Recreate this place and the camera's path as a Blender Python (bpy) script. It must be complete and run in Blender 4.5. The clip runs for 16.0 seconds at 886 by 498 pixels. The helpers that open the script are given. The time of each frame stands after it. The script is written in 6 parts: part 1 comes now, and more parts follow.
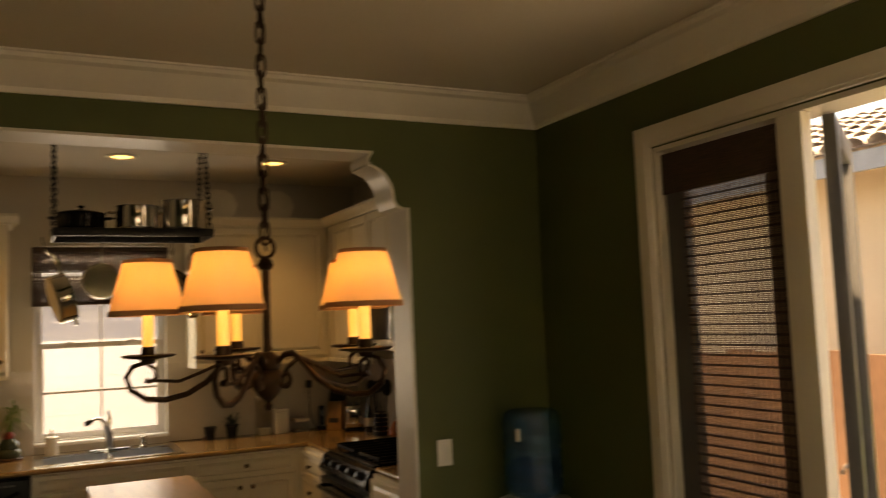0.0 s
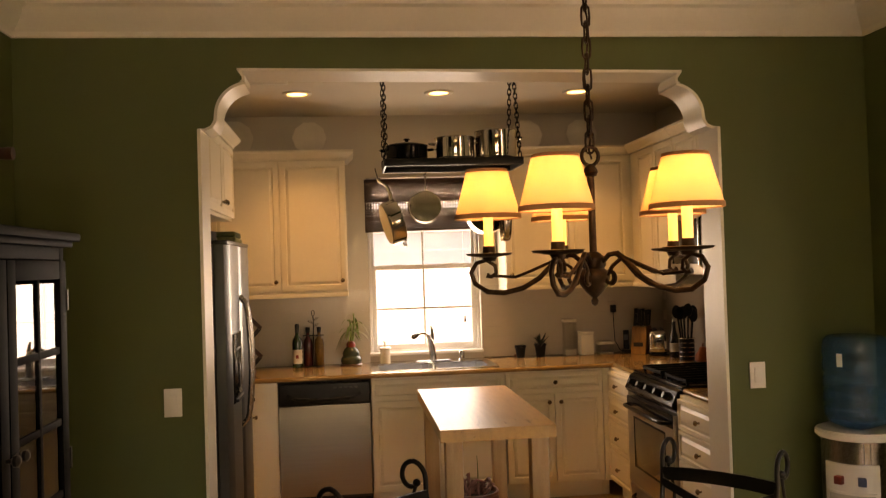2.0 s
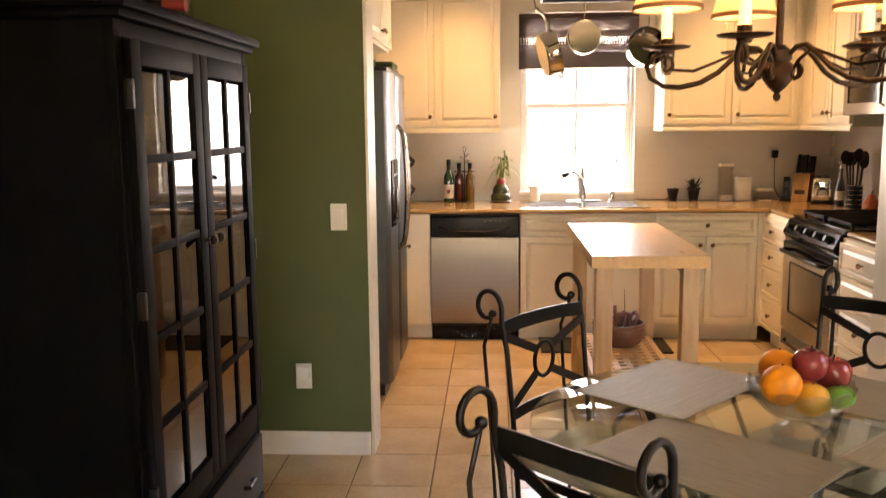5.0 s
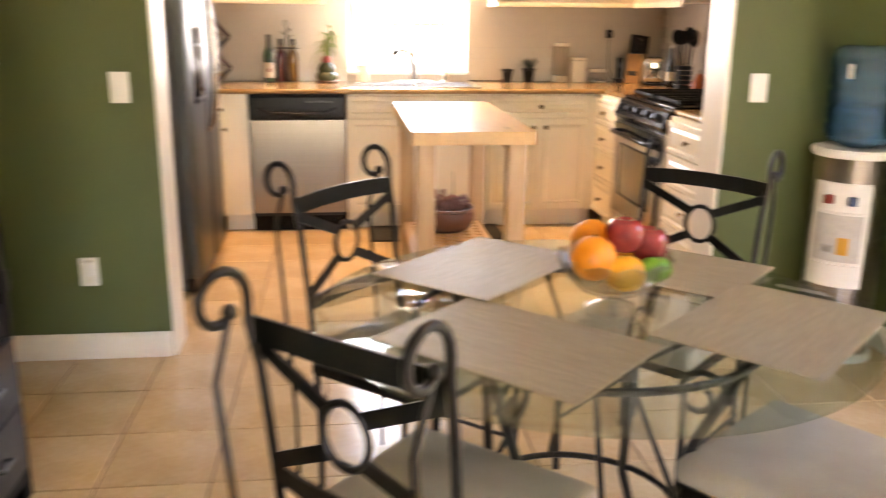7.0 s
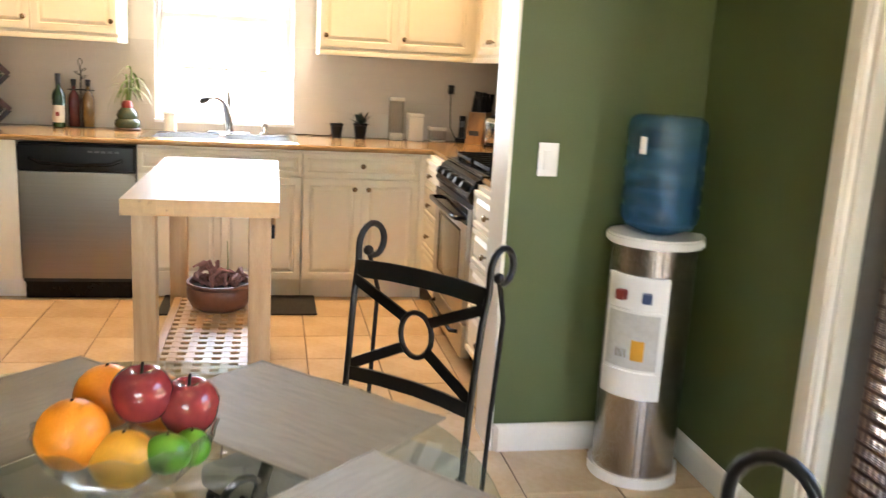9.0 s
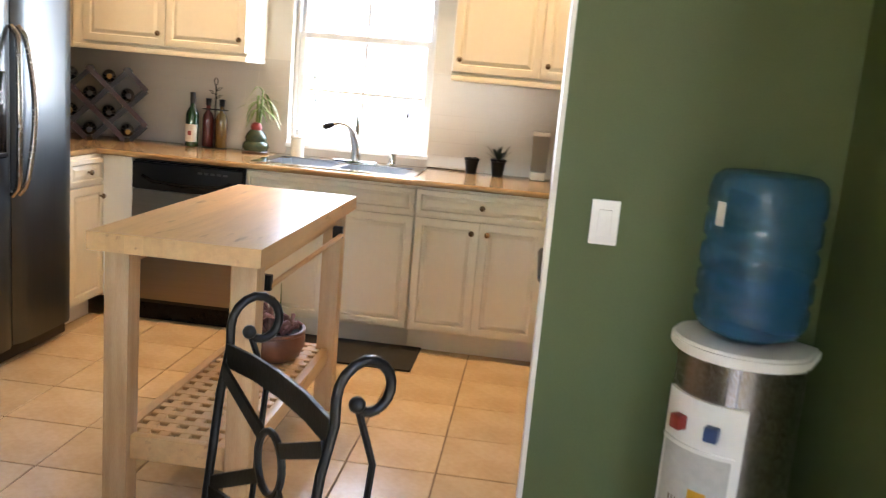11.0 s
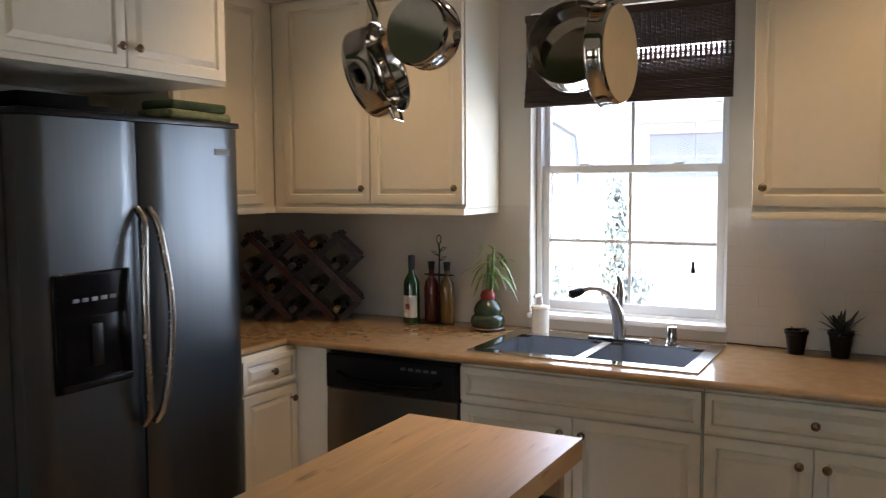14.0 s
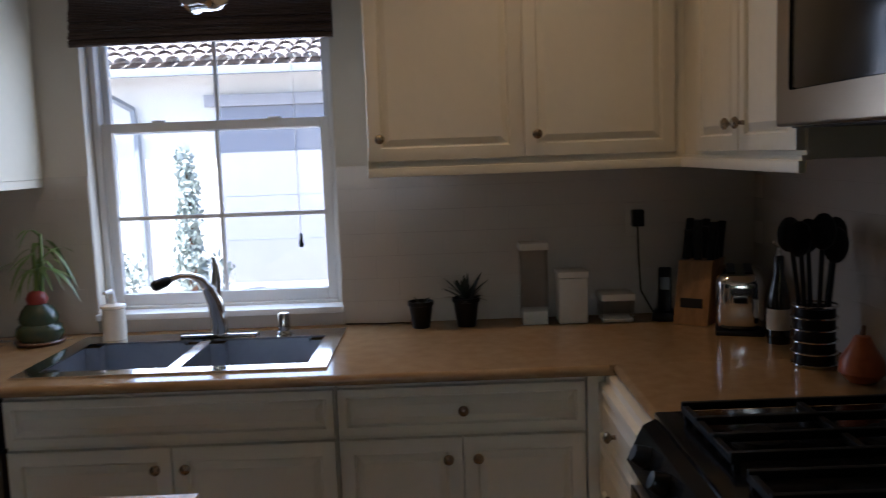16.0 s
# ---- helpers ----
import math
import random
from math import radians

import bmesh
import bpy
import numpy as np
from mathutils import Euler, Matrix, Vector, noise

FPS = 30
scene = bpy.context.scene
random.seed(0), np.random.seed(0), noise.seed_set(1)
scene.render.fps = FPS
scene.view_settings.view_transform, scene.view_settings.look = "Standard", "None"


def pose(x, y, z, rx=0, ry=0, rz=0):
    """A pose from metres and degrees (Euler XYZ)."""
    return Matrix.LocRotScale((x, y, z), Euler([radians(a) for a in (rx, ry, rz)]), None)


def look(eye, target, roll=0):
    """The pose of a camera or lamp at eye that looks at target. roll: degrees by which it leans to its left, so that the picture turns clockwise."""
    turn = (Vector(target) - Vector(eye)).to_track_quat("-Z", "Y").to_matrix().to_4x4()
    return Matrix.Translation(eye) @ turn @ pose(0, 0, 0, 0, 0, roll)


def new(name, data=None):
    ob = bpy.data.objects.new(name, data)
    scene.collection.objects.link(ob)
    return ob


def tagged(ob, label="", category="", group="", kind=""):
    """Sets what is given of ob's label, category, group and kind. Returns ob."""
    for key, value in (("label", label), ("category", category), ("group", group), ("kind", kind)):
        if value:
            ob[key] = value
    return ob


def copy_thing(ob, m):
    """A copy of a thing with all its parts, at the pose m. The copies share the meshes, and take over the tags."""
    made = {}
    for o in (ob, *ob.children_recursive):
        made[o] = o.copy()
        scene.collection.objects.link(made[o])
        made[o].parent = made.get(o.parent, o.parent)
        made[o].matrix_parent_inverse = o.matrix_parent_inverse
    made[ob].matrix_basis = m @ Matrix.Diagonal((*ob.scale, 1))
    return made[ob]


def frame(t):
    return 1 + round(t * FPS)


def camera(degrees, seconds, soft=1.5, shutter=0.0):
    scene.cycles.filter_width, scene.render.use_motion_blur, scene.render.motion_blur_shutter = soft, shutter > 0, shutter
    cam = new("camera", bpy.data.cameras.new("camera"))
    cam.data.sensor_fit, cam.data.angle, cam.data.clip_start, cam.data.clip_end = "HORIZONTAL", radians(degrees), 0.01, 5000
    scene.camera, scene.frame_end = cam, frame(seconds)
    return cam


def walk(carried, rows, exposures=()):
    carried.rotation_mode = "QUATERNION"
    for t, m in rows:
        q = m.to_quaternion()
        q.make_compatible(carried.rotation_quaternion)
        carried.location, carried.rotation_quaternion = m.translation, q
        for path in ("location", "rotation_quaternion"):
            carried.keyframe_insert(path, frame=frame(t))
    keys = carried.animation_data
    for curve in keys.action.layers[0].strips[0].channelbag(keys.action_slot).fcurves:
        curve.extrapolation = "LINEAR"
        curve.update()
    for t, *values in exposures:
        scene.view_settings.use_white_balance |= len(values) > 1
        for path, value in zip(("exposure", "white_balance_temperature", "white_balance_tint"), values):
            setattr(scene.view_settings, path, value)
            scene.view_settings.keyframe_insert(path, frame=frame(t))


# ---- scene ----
cam = camera(54.9, 16.0, soft=1.1, shutter=0.5)
PATH = [
    (0, (-0.447, -3.517, 1.685), (0.431, -1.728, 1.847), -2.3),
    (0.5, (-0.471, -3.545, 1.647), (0.158, -1.653, 1.807), -1.6),
    (1, (-0.495, -3.568, 1.643), (-0.081, -1.615, 1.769), -1.65),
    (1.5, (-0.53, -3.6, 1.632), (-0.238, -1.623, 1.715), -1.6),
    (2, (-0.538, -3.623, 1.619), (-0.319, -1.635, 1.654), -1.8),
    (2.5, (-0.54, -3.639, 1.598), (-0.349, -1.648, 1.574), -1.1),
    (3, (-0.542, -3.643, 1.579), (-0.38, -1.651, 1.501), -1.1),
    (3.5, (-0.565, -3.651, 1.56), (-0.461, -1.658, 1.431), -0.8),
    (4, (-0.597, -3.667, 1.543), (-0.554, -1.674, 1.382), -0.5),
    (4.2, (-0.61, -3.675, 1.539), (-0.606, -1.683, 1.36), -0.5),
    (6.3, (-0.576, -3.62, 1.379), (-0.754, -1.683, 0.911), -0.6),
    (6.5, (-0.565, -3.574, 1.376), (-0.671, -1.635, 0.894), -1.0),
    (7, (-0.445, -3.367, 1.357), (-0.218, -1.451, 0.828), 0.6),
    (7.5, (-0.278, -3.18, 1.328), (0.188, -1.307, 0.804), -0.4),
    (8, (-0.069, -3.079, 1.328), (0.411, -1.199, 0.844), -0.0),
    (8.5, (0.171, -2.977, 1.364), (0.633, -1.075, 0.952), 2.2),
    (8.8, (0.249, -2.924, 1.375), (0.689, -1.018, 0.957), 2.2),
    (9, (0.312, -2.836, 1.371), (0.705, -0.919, 0.958), 3.2),
    (9.2, (0.351, -2.743, 1.371), (0.642, -0.805, 0.973), 3.0),
    (9.7, (0.58, -2.68, 1.375), (0.78, -0.74, 0.985), 3.2),
    (10.3, (0.90, -2.52, 1.38), (0.92, -0.57, 1.0), 4.0),
    (10.9, (1.04, -2.26, 1.395), (0.88, -0.31, 1.015), 4.8),
    (11.3, (1.078, -2.064, 1.403), (0.8, -0.12, 1.024), 5.1),
    (11.5, (1.09, -1.992, 1.406), (0.759, -0.065, 0.989), 3.6),
    (12, (1.124, -1.763, 1.44), (0.527, 0.11, 1.072), 2.3),
    (12.5, (1.128, -1.529, 1.497), (0.324, 0.282, 1.224), 3.7),
    (13, (1.079, -1.267, 1.516), (0.275, 0.553, 1.313), 3.3),
    (13.5, (0.99, -1.023, 1.525), (0.191, 0.798, 1.31), 1.7),
    (14, (1.028, -0.769, 1.557), (0.084, 0.987, 1.398), -0.4),
    (14.5, (0.981, -0.54, 1.544), (0.166, 1.279, 1.382), -0.7),
    (15, (0.843, -0.356, 1.536), (0.416, 1.59, 1.367), 0.1),
    (15.5, (0.748, -0.246, 1.48), (0.601, 1.737, 1.263), -0.7),
    (16, (0.776, -0.179, 1.483), (0.779, 1.808, 1.258), -2.1),
]
EXPOSURES = [
    (0, 1.9, 14000, 21),
    (0.5, 2.75, 17500, 33),
    (1, 2.95, 16200, 33),
    (1.5, 2.93, 14600, 31),
    (2.5, 2.98, 12300, 30),
    (3.5, 3.13, 10600, 31),
    (4.2, 3.52, 9800, 31),
    (6.3, 4.95, 8600, 24),
    (7, 4.9, 8300, 26),
    (8, 4.78, 7700, 22),
    (9.2, 4.7, 6700, 15),
    (11.3, 4.28, 6400, 14),
    (12.5, 4.03, 6500, 14),
    (13.0, 3.42, 6350, 16),
    (14.0, 2.85, 6000, 16),
    (14.5, 2.65, 5750, 15),
    (15, 2.1, 5650, 16),
    (16, 1.75, 5450, 17),
]
walk(cam, [(t, look(eye, target, roll)) for t, eye, target, roll in PATH], EXPOSURES)

# ---- light ----
world = bpy.data.worlds.new("world")
scene.world = world
world.use_nodes = True
wn = world.node_tree
sky = wn.nodes.new("ShaderNodeTexSky")
sky.sky_type = "NISHITA"
sky.sun_disc = False
sky.sun_elevation = radians(58)
sky.sun_rotation = radians(206)
wn.links.new(sky.outputs[0], wn.nodes["Background"].inputs[0])
wn.nodes["Background"].inputs[1].default_value = 0.15

sun = new("sun", bpy.data.lights.new("sun", "SUN"))
sun.data.energy = 5.0
sun.data.angle = radians(0.5)
sun.data.color = (1.0, 0.95, 0.86)
sun.matrix_world = look((-4, -8, 13), (0, 0, 0))


def area(name, at, toward, w, h, watts, color):
    ob = new(name, bpy.data.lights.new(name, "AREA"))
    ob.data.shape = "RECTANGLE"
    ob.data.size, ob.data.size_y = w, h
    ob.data.energy, ob.data.color = watts, color
    ob.matrix_world = look(at, toward)
    return ob


# Sky light in the openings: kitchen window, garden door, and the window of the room behind.
area("window_light", (0.02, 2.755, 1.43), (0.02, 0, 1.2), 0.70, 0.90, 1.85, (0.74, 0.87, 1.0))
area("door_light", (1.92, -2.15, 1.2), (0, -2.15, 1.0), 1.0, 2.1, 0.38, (0.95, 0.98, 1.0))
area("back_window_light", (-0.2, -6.36, 1.45), (-0.2, 0, 1.0), 2.0, 1.3, 0.29, (0.95, 0.98, 1.0))

# ---- materials ----


def mat(name, color, rough=0.6, metal=0.0, vary=0.12, scale=6.0, bump=0.0, bump_scale=60.0, stretch=(1, 1, 1), spec=0.5, coat=0.0, random=0.0, color2=None, rough_vary=0.1):
    """A surface with variation at two scales: broad stains and fine grain, in metres."""
    m = bpy.data.materials.new(name)
    m.use_nodes = True
    n, l = m.node_tree.nodes, m.node_tree.links
    p = n["Principled BSDF"]
    tc = n.new("ShaderNodeTexCoord")
    mp = n.new("ShaderNodeMapping")
    mp.inputs["Scale"].default_value = stretch
    l.new(tc.outputs["Object"], mp.inputs[0])
    broad = n.new("ShaderNodeTexNoise")
    broad.inputs["Scale"].default_value = scale
    broad.inputs["Detail"].default_value = 4
    fine = n.new("ShaderNodeTexNoise")
    fine.inputs["Scale"].default_value = bump_scale
    fine.inputs["Detail"].default_value = 3
    l.new(mp.outputs[0], broad.inputs["Vector"])
    l.new(mp.outputs[0], fine.inputs["Vector"])
    mix = n.new("ShaderNodeMix")
    mix.data_type = "RGBA"
    c2 = color2 or tuple(c * (1 - 2.2 * vary) for c in color)
    mix.inputs[6].default_value = (*color, 1)
    mix.inputs[7].default_value = (*c2, 1)
    add = n.new("ShaderNodeMath")
    add.operation = "MULTIPLY_ADD"
    l.new(fine.outputs[0], add.inputs[0])
    add.inputs[1].default_value = 0.5
    ramp = n.new("ShaderNodeMapRange")
    ramp.inputs[1].default_value, ramp.inputs[2].default_value = 0.35, 0.95
    l.new(broad.outputs[0], add.inputs[2])
    l.new(add.outputs[0], ramp.inputs[0])
    fac = ramp.outputs[0]
    l.new(fac, mix.inputs[0])
    out = mix.outputs[2]
    if random:
        info = n.new("ShaderNodeObjectInfo")
        hsv = n.new("ShaderNodeHueSaturation")
        mr = n.new("ShaderNodeMapRange")
        mr.inputs[3].default_value, mr.inputs[4].default_value = 1 - random, 1 + random
        l.new(info.outputs["Random"], mr.inputs[0])
        l.new(mr.outputs[0], hsv.inputs["Value"])
        l.new(out, hsv.inputs["Color"])
        out = hsv.outputs[0]
    l.new(out, p.inputs["Base Color"])
    p.inputs["Metallic"].default_value = metal
    p.inputs["Specular IOR Level"].default_value = spec
    p.inputs["Coat Weight"].default_value = coat
    rr = n.new("ShaderNodeMapRange")
    rr.inputs[3].default_value, rr.inputs[4].default_value = max(0.02, rough - rough_vary / 2), min(1, rough + rough_vary / 2)
    l.new(fine.outputs[0], rr.inputs[0])
    l.new(rr.outputs[0], p.inputs["Roughness"])
    if bump:
        b = n.new("ShaderNodeBump")
        b.inputs["Strength"].default_value = bump
        b.inputs["Distance"].default_value = 0.004
        l.new(fine.outputs[0], b.inputs["Height"])
        l.new(b.outputs[0], p.inputs["Normal"])
    return m


def thin_glass(name, tint, gloss):
    """A pane: clear, with a mirror share."""
    m = bpy.data.materials.new(name)
    m.use_nodes = True
    n, l = m.node_tree.nodes, m.node_tree.links
    n.remove(n["Principled BSDF"])
    t, g, x = n.new("ShaderNodeBsdfTransparent"), n.new("ShaderNodeBsdfGlossy"), n.new("ShaderNodeMixShader")
    t.inputs[0].default_value = (*tint, 1)
    g.inputs["Roughness"].default_value = 0.01
    f, p, r = n.new("ShaderNodeLayerWeight"), n.new("ShaderNodeMath"), n.new("ShaderNodeMapRange")
    f.inputs[0].default_value = 0.5
    p.operation = "POWER"
    p.inputs[1].default_value = 4.5
    l.new(f.outputs["Facing"], p.inputs[0])
    l.new(p.outputs[0], r.inputs[0])
    r.inputs[3].default_value = gloss
    r.inputs[4].default_value = 0.85
    l.new(r.outputs[0], x.inputs[0])
    l.new(t.outputs[0], x.inputs[1])
    l.new(g.outputs[0], x.inputs[2])
    l.new(x.outputs[0], n["Material Output"].inputs[0])
    return m


def lamp_mat(name, color, strength):
    m = bpy.data.materials.new(name)
    m.use_nodes = True
    p = m.node_tree.nodes["Principled BSDF"]
    p.inputs["Base Color"].default_value = (0.9, 0.85, 0.75, 1)
    p.inputs["Emission Color"].default_value = (*color, 1)
    p.inputs["Emission Strength"].default_value = strength
    return m


GREEN = mat("green_wall_paint", (0.084, 0.108, 0.031), 0.62, vary=0.05, scale=1.5, bump=0.12, bump_scale=180)
KWALL = mat("kitchen_wall_paint", (0.60, 0.55, 0.46), 0.65, vary=0.04, scale=1.5, bump=0.1, bump_scale=180)
CEIL = mat("ceiling_paint", (0.68, 0.62, 0.50), 0.8, vary=0.04, scale=1.2, bump=0.25, bump_scale=90)
TRIM = mat("trim_paint", (0.78, 0.74, 0.64), 0.4, vary=0.04, scale=3, bump=0.03)
CAB = mat("cabinet_paint", (0.80, 0.745, 0.60), 0.38, vary=0.03, scale=4, bump=0.04, bump_scale=40)
COUNTER = mat("counter_stone", (0.36, 0.24, 0.12), 0.14, vary=0.15, scale=22, bump_scale=340, color2=(0.28, 0.175, 0.08))
TILE = mat("floor_tile_glaze", (0.68, 0.53, 0.35), 0.22, vary=0.12, scale=4, bump=0.12, bump_scale=40, random=0.06, color2=(0.53, 0.385, 0.22))
GROUT = mat("floor_grout", (0.28, 0.19, 0.11), 0.9, vary=0.2, scale=9)
SPLASH = mat("splash_tile_glaze", (0.55, 0.505, 0.435), 0.16, vary=0.03, scale=4, bump=0.03, bump_scale=25, random=0.008)
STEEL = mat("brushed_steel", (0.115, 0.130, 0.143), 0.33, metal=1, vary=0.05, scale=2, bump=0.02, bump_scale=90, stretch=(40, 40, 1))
STEELH = mat("brushed_steel_level", (0.25, 0.205, 0.155), 0.30, metal=1, vary=0.05, scale=2, bump=0.02, bump_scale=90, stretch=(1, 1, 40))
CHROME = mat("polished_steel", (0.74, 0.72, 0.69), 0.10, metal=1, vary=0.04, scale=8)
POTSTEEL = mat("pot_steel", (0.56, 0.53, 0.48), 0.08, metal=1, vary=0.06, scale=10)
KNOB = mat("knob_brass", (0.34, 0.26, 0.18), 0.26, metal=1, vary=0.1)
BLACKP = mat("black_plastic", (0.007, 0.007, 0.008), 0.32, vary=0.2, bump=0.02, spec=0.25)
GRATE = mat("cast_iron_grate", (0.006, 0.006, 0.006), 0.62, vary=0.2, scale=30, bump=0.2, bump_scale=140, spec=0.2)
OVENST = mat("oven_door_steel", (0.50, 0.455, 0.40), 0.32, metal=1, vary=0.05, scale=2, bump=0.02, bump_scale=90, stretch=(1, 1, 40))
HANDLE = mat("satin_steel", (0.40, 0.38, 0.355), 0.26, metal=1, vary=0.06, scale=8)
BLACKE = mat("black_enamel", (0.005, 0.005, 0.006), 0.16, vary=0.1, spec=0.16)
IRON = mat("black_iron", (0.014, 0.013, 0.012), 0.38, metal=0.4, vary=0.2, scale=25, bump=0.12, bump_scale=120)
BRONZE = mat("aged_bronze", (0.10, 0.055, 0.03), 0.42, metal=0.8, vary=0.25, scale=30, bump=0.1, bump_scale=90, color2=(0.03, 0.018, 0.012))
MAPLE = mat("butcher_block_maple", (0.69, 0.455, 0.210), 0.36, vary=0.14, scale=5, bump=0.05, bump_scale=60, stretch=(9, 0.9, 9), random=0.06, color2=(0.57, 0.36, 0.17))


def streaked(m, color, scale, stretch, low, high):
    """Adds dark mineral streaks along the grain of a wood."""
    n, l = m.node_tree.nodes, m.node_tree.links
    p = n["Principled BSDF"]
    src = p.inputs["Base Color"].links[0].from_socket
    tc, mp, nz, rg_, mx_ = (n.new("ShaderNode" + k) for k in ("TexCoord", "Mapping", "TexNoise", "MapRange", "Mix"))
    mp.inputs["Scale"].default_value = stretch
    nz.inputs["Scale"].default_value = scale
    nz.inputs["Detail"].default_value = 3
    l.new(tc.outputs["Object"], mp.inputs[0])
    l.new(mp.outputs[0], nz.inputs["Vector"])
    rg_.inputs[1].default_value, rg_.inputs[2].default_value = low, high
    l.new(nz.outputs[0], rg_.inputs[0])
    mx_.data_type = "RGBA"
    mx_.inputs[7].default_value = (*color, 1)
    l.new(rg_.outputs[0], mx_.inputs[0])
    l.new(src, mx_.inputs[6])
    l.new(mx_.outputs[2], p.inputs["Base Color"])


streaked(MAPLE, (0.20, 0.10, 0.045), 4.8, (6, 1.1, 6), 0.635, 0.80)
MAPLEV = mat("maple_leg_wood", (0.62, 0.44, 0.25), 0.45, vary=0.12, scale=4, bump=0.06, bump_scale=60, stretch=(9, 9, 0.9), color2=(0.46, 0.29, 0.14))
DARKW = mat("black_painted_wood", (0.0035, 0.0034, 0.0040), 0.55, spec=0.05, vary=0.2, scale=6, bump=0.06, bump_scale=50, stretch=(6, 6, 1))
HDRAW = mat("worn_drawer_paint", (0.007, 0.007, 0.012), 0.45, spec=0.2, vary=0.15, scale=6, bump=0.05)
RACKW = mat("red_brown_wood", (0.050, 0.015, 0.007), 0.35, vary=0.25, scale=9, bump=0.06, stretch=(1, 1, 6))
SEAT = mat("seat_fabric", (0.40, 0.345, 0.27), 0.9, vary=0.1, scale=8, bump=0.5, bump_scale=300)
MATW = mat("woven_placemat", (0.30, 0.255, 0.170), 0.5, vary=0.15, scale=10, bump=0.5, bump_scale=160, stretch=(1, 9, 1))
REED = mat("bamboo_reed", (0.10, 0.05, 0.028), 0.6, vary=0.3, scale=20, bump=0.2, stretch=(0.6, 0.6, 12), color2=(0.035, 0.018, 0.012))
# Thin reeds get a lighter tan for daylight coming through the weave.
REEDL = mat("backlit_reed", (0.30, 0.21, 0.13), 0.6, vary=0.3, scale=20, bump=0.2, stretch=(0.6, 0.6, 12), color2=(0.14, 0.08, 0.045))
VINYL = mat("window_vinyl", (0.80, 0.80, 0.78), 0.35, vary=0.03)
DOORMET = mat("door_dark_paint", (0.09, 0.088, 0.085), 0.4, vary=0.1)
PLASTW = mat("white_plastic", (0.80, 0.78, 0.74), 0.35, vary=0.04)
CREAMC = mat("cream_ceramic", (0.78, 0.73, 0.62), 0.25, vary=0.05)


TABLEG = thin_glass("table_glass", (0.86, 0.92, 0.89), 0.06)
BOWLG = thin_glass("cut_glass", (0.90, 0.92, 0.92), 0.16)
BLUEB = thin_glass("blue_bottle_plastic", (0.66, 0.80, 0.92), 0.06)
WATER = thin_glass("bottled_water", (0.72, 0.86, 0.97), 0.03)
CLEARP = thin_glass("clear_jar_plastic", (0.996, 0.996, 0.992), 0.012)
for cloudy, tone in ((BLUEB, (0.05, 0.17, 0.30, 1)), (WATER, (0.03, 0.15, 0.30, 1))):
    # the plastic scatters some of the light that it lets through
    cn, cl = cloudy.node_tree.nodes, cloudy.node_tree.links
    df, cm = cn.new("ShaderNodeBsdfDiffuse"), cn.new("ShaderNodeMixShader")
    df.inputs[0].default_value = tone
    cm.inputs[0].default_value = 0.30
    cl.new(cn["Mix Shader"].outputs[0], cm.inputs[1])
    cl.new(df.outputs[0], cm.inputs[2])
    cl.new(cm.outputs[0], cn["Material Output"].inputs[0])
PANE = thin_glass("window_pane", (0.97, 0.98, 0.98), 0.02)
HPANE = thin_glass("hutch_pane", (0.40, 0.40, 0.40), 0.05)
WINEG = mat("green_bottle_glass", (0.015, 0.05, 0.012), 0.08, vary=0.05, coat=0.6)
WINED = mat("dark_bottle_glass", (0.010, 0.008, 0.006), 0.08, coat=0.6)
SHADE = lamp_mat("lit_shade_cloth", (1.0, 0.50, 0.17), 0.06)
sn, sl_ = SHADE.node_tree.nodes, SHADE.node_tree.links
tr, mx = sn.new("ShaderNodeBsdfTranslucent"), sn.new("ShaderNodeMixShader")
tr.inputs[0].default_value = (0.95, 0.73, 0.50, 1)
mx.inputs[0].default_value = 0.55
sl_.new(sn["Principled BSDF"].outputs[0], mx.inputs[1])
sl_.new(tr.outputs[0], mx.inputs[2])
sl_.new(mx.outputs[0], sn["Material Output"].inputs[0])
SHTRIM = mat("shade_trim", (0.42, 0.22, 0.12), 0.8, vary=0.1, bump=0.2)
CANDLE = lamp_mat("candle_sleeve", (1.0, 0.50, 0.10), 0.26)
BULB = lamp_mat("bulb", (1.0, 0.72, 0.40), 1.6)
CANL = lamp_mat("recessed_bulb", (1.0, 0.66, 0.28), 0.8)
RUBBER = mat("mat_rubber", (0.022, 0.020, 0.017), 0.85, vary=0.2, scale=30, bump=0.5, bump_scale=150)
TERRA = mat("terracotta", (0.20, 0.078, 0.042), 0.4, vary=0.15, scale=12, bump=0.15)
SOIL = mat("soil", (0.04, 0.025, 0.015), 0.95, vary=0.3, scale=50, bump=0.8)
LEAF = mat("leaf", (0.07, 0.15, 0.025), 0.45, vary=0.3, scale=20, color2=(0.16, 0.22, 0.05))
LEAFD = mat("dark_leaf", (0.02, 0.035, 0.018), 0.5, vary=0.3, scale=20)
ORANGE = mat("orange_peel", (0.85, 0.28, 0.015), 0.42, vary=0.06, scale=15, bump=0.3, bump_scale=220)
APPLE = mat("red_apple_skin", (0.11, 0.010, 0.022), 0.16, vary=0.3, scale=14, color2=(0.26, 0.035, 0.035))
LIME = mat("lime_peel", (0.10, 0.30, 0.02), 0.35, vary=0.1, scale=15, bump=0.2, bump_scale=200)
YELLOW = mat("lemon_peel", (0.75, 0.36, 0.03), 0.4, vary=0.1, scale=15, bump=0.2, bump_scale=200)
PAPER = mat("paper_label", (0.72, 0.66, 0.55), 0.7, vary=0.05)
REDW = mat("red_bit", (0.26, 0.03, 0.02), 0.4, vary=0.1)
BLUEW = mat("blue_bit", (0.025, 0.05, 0.14), 0.4, vary=0.1)
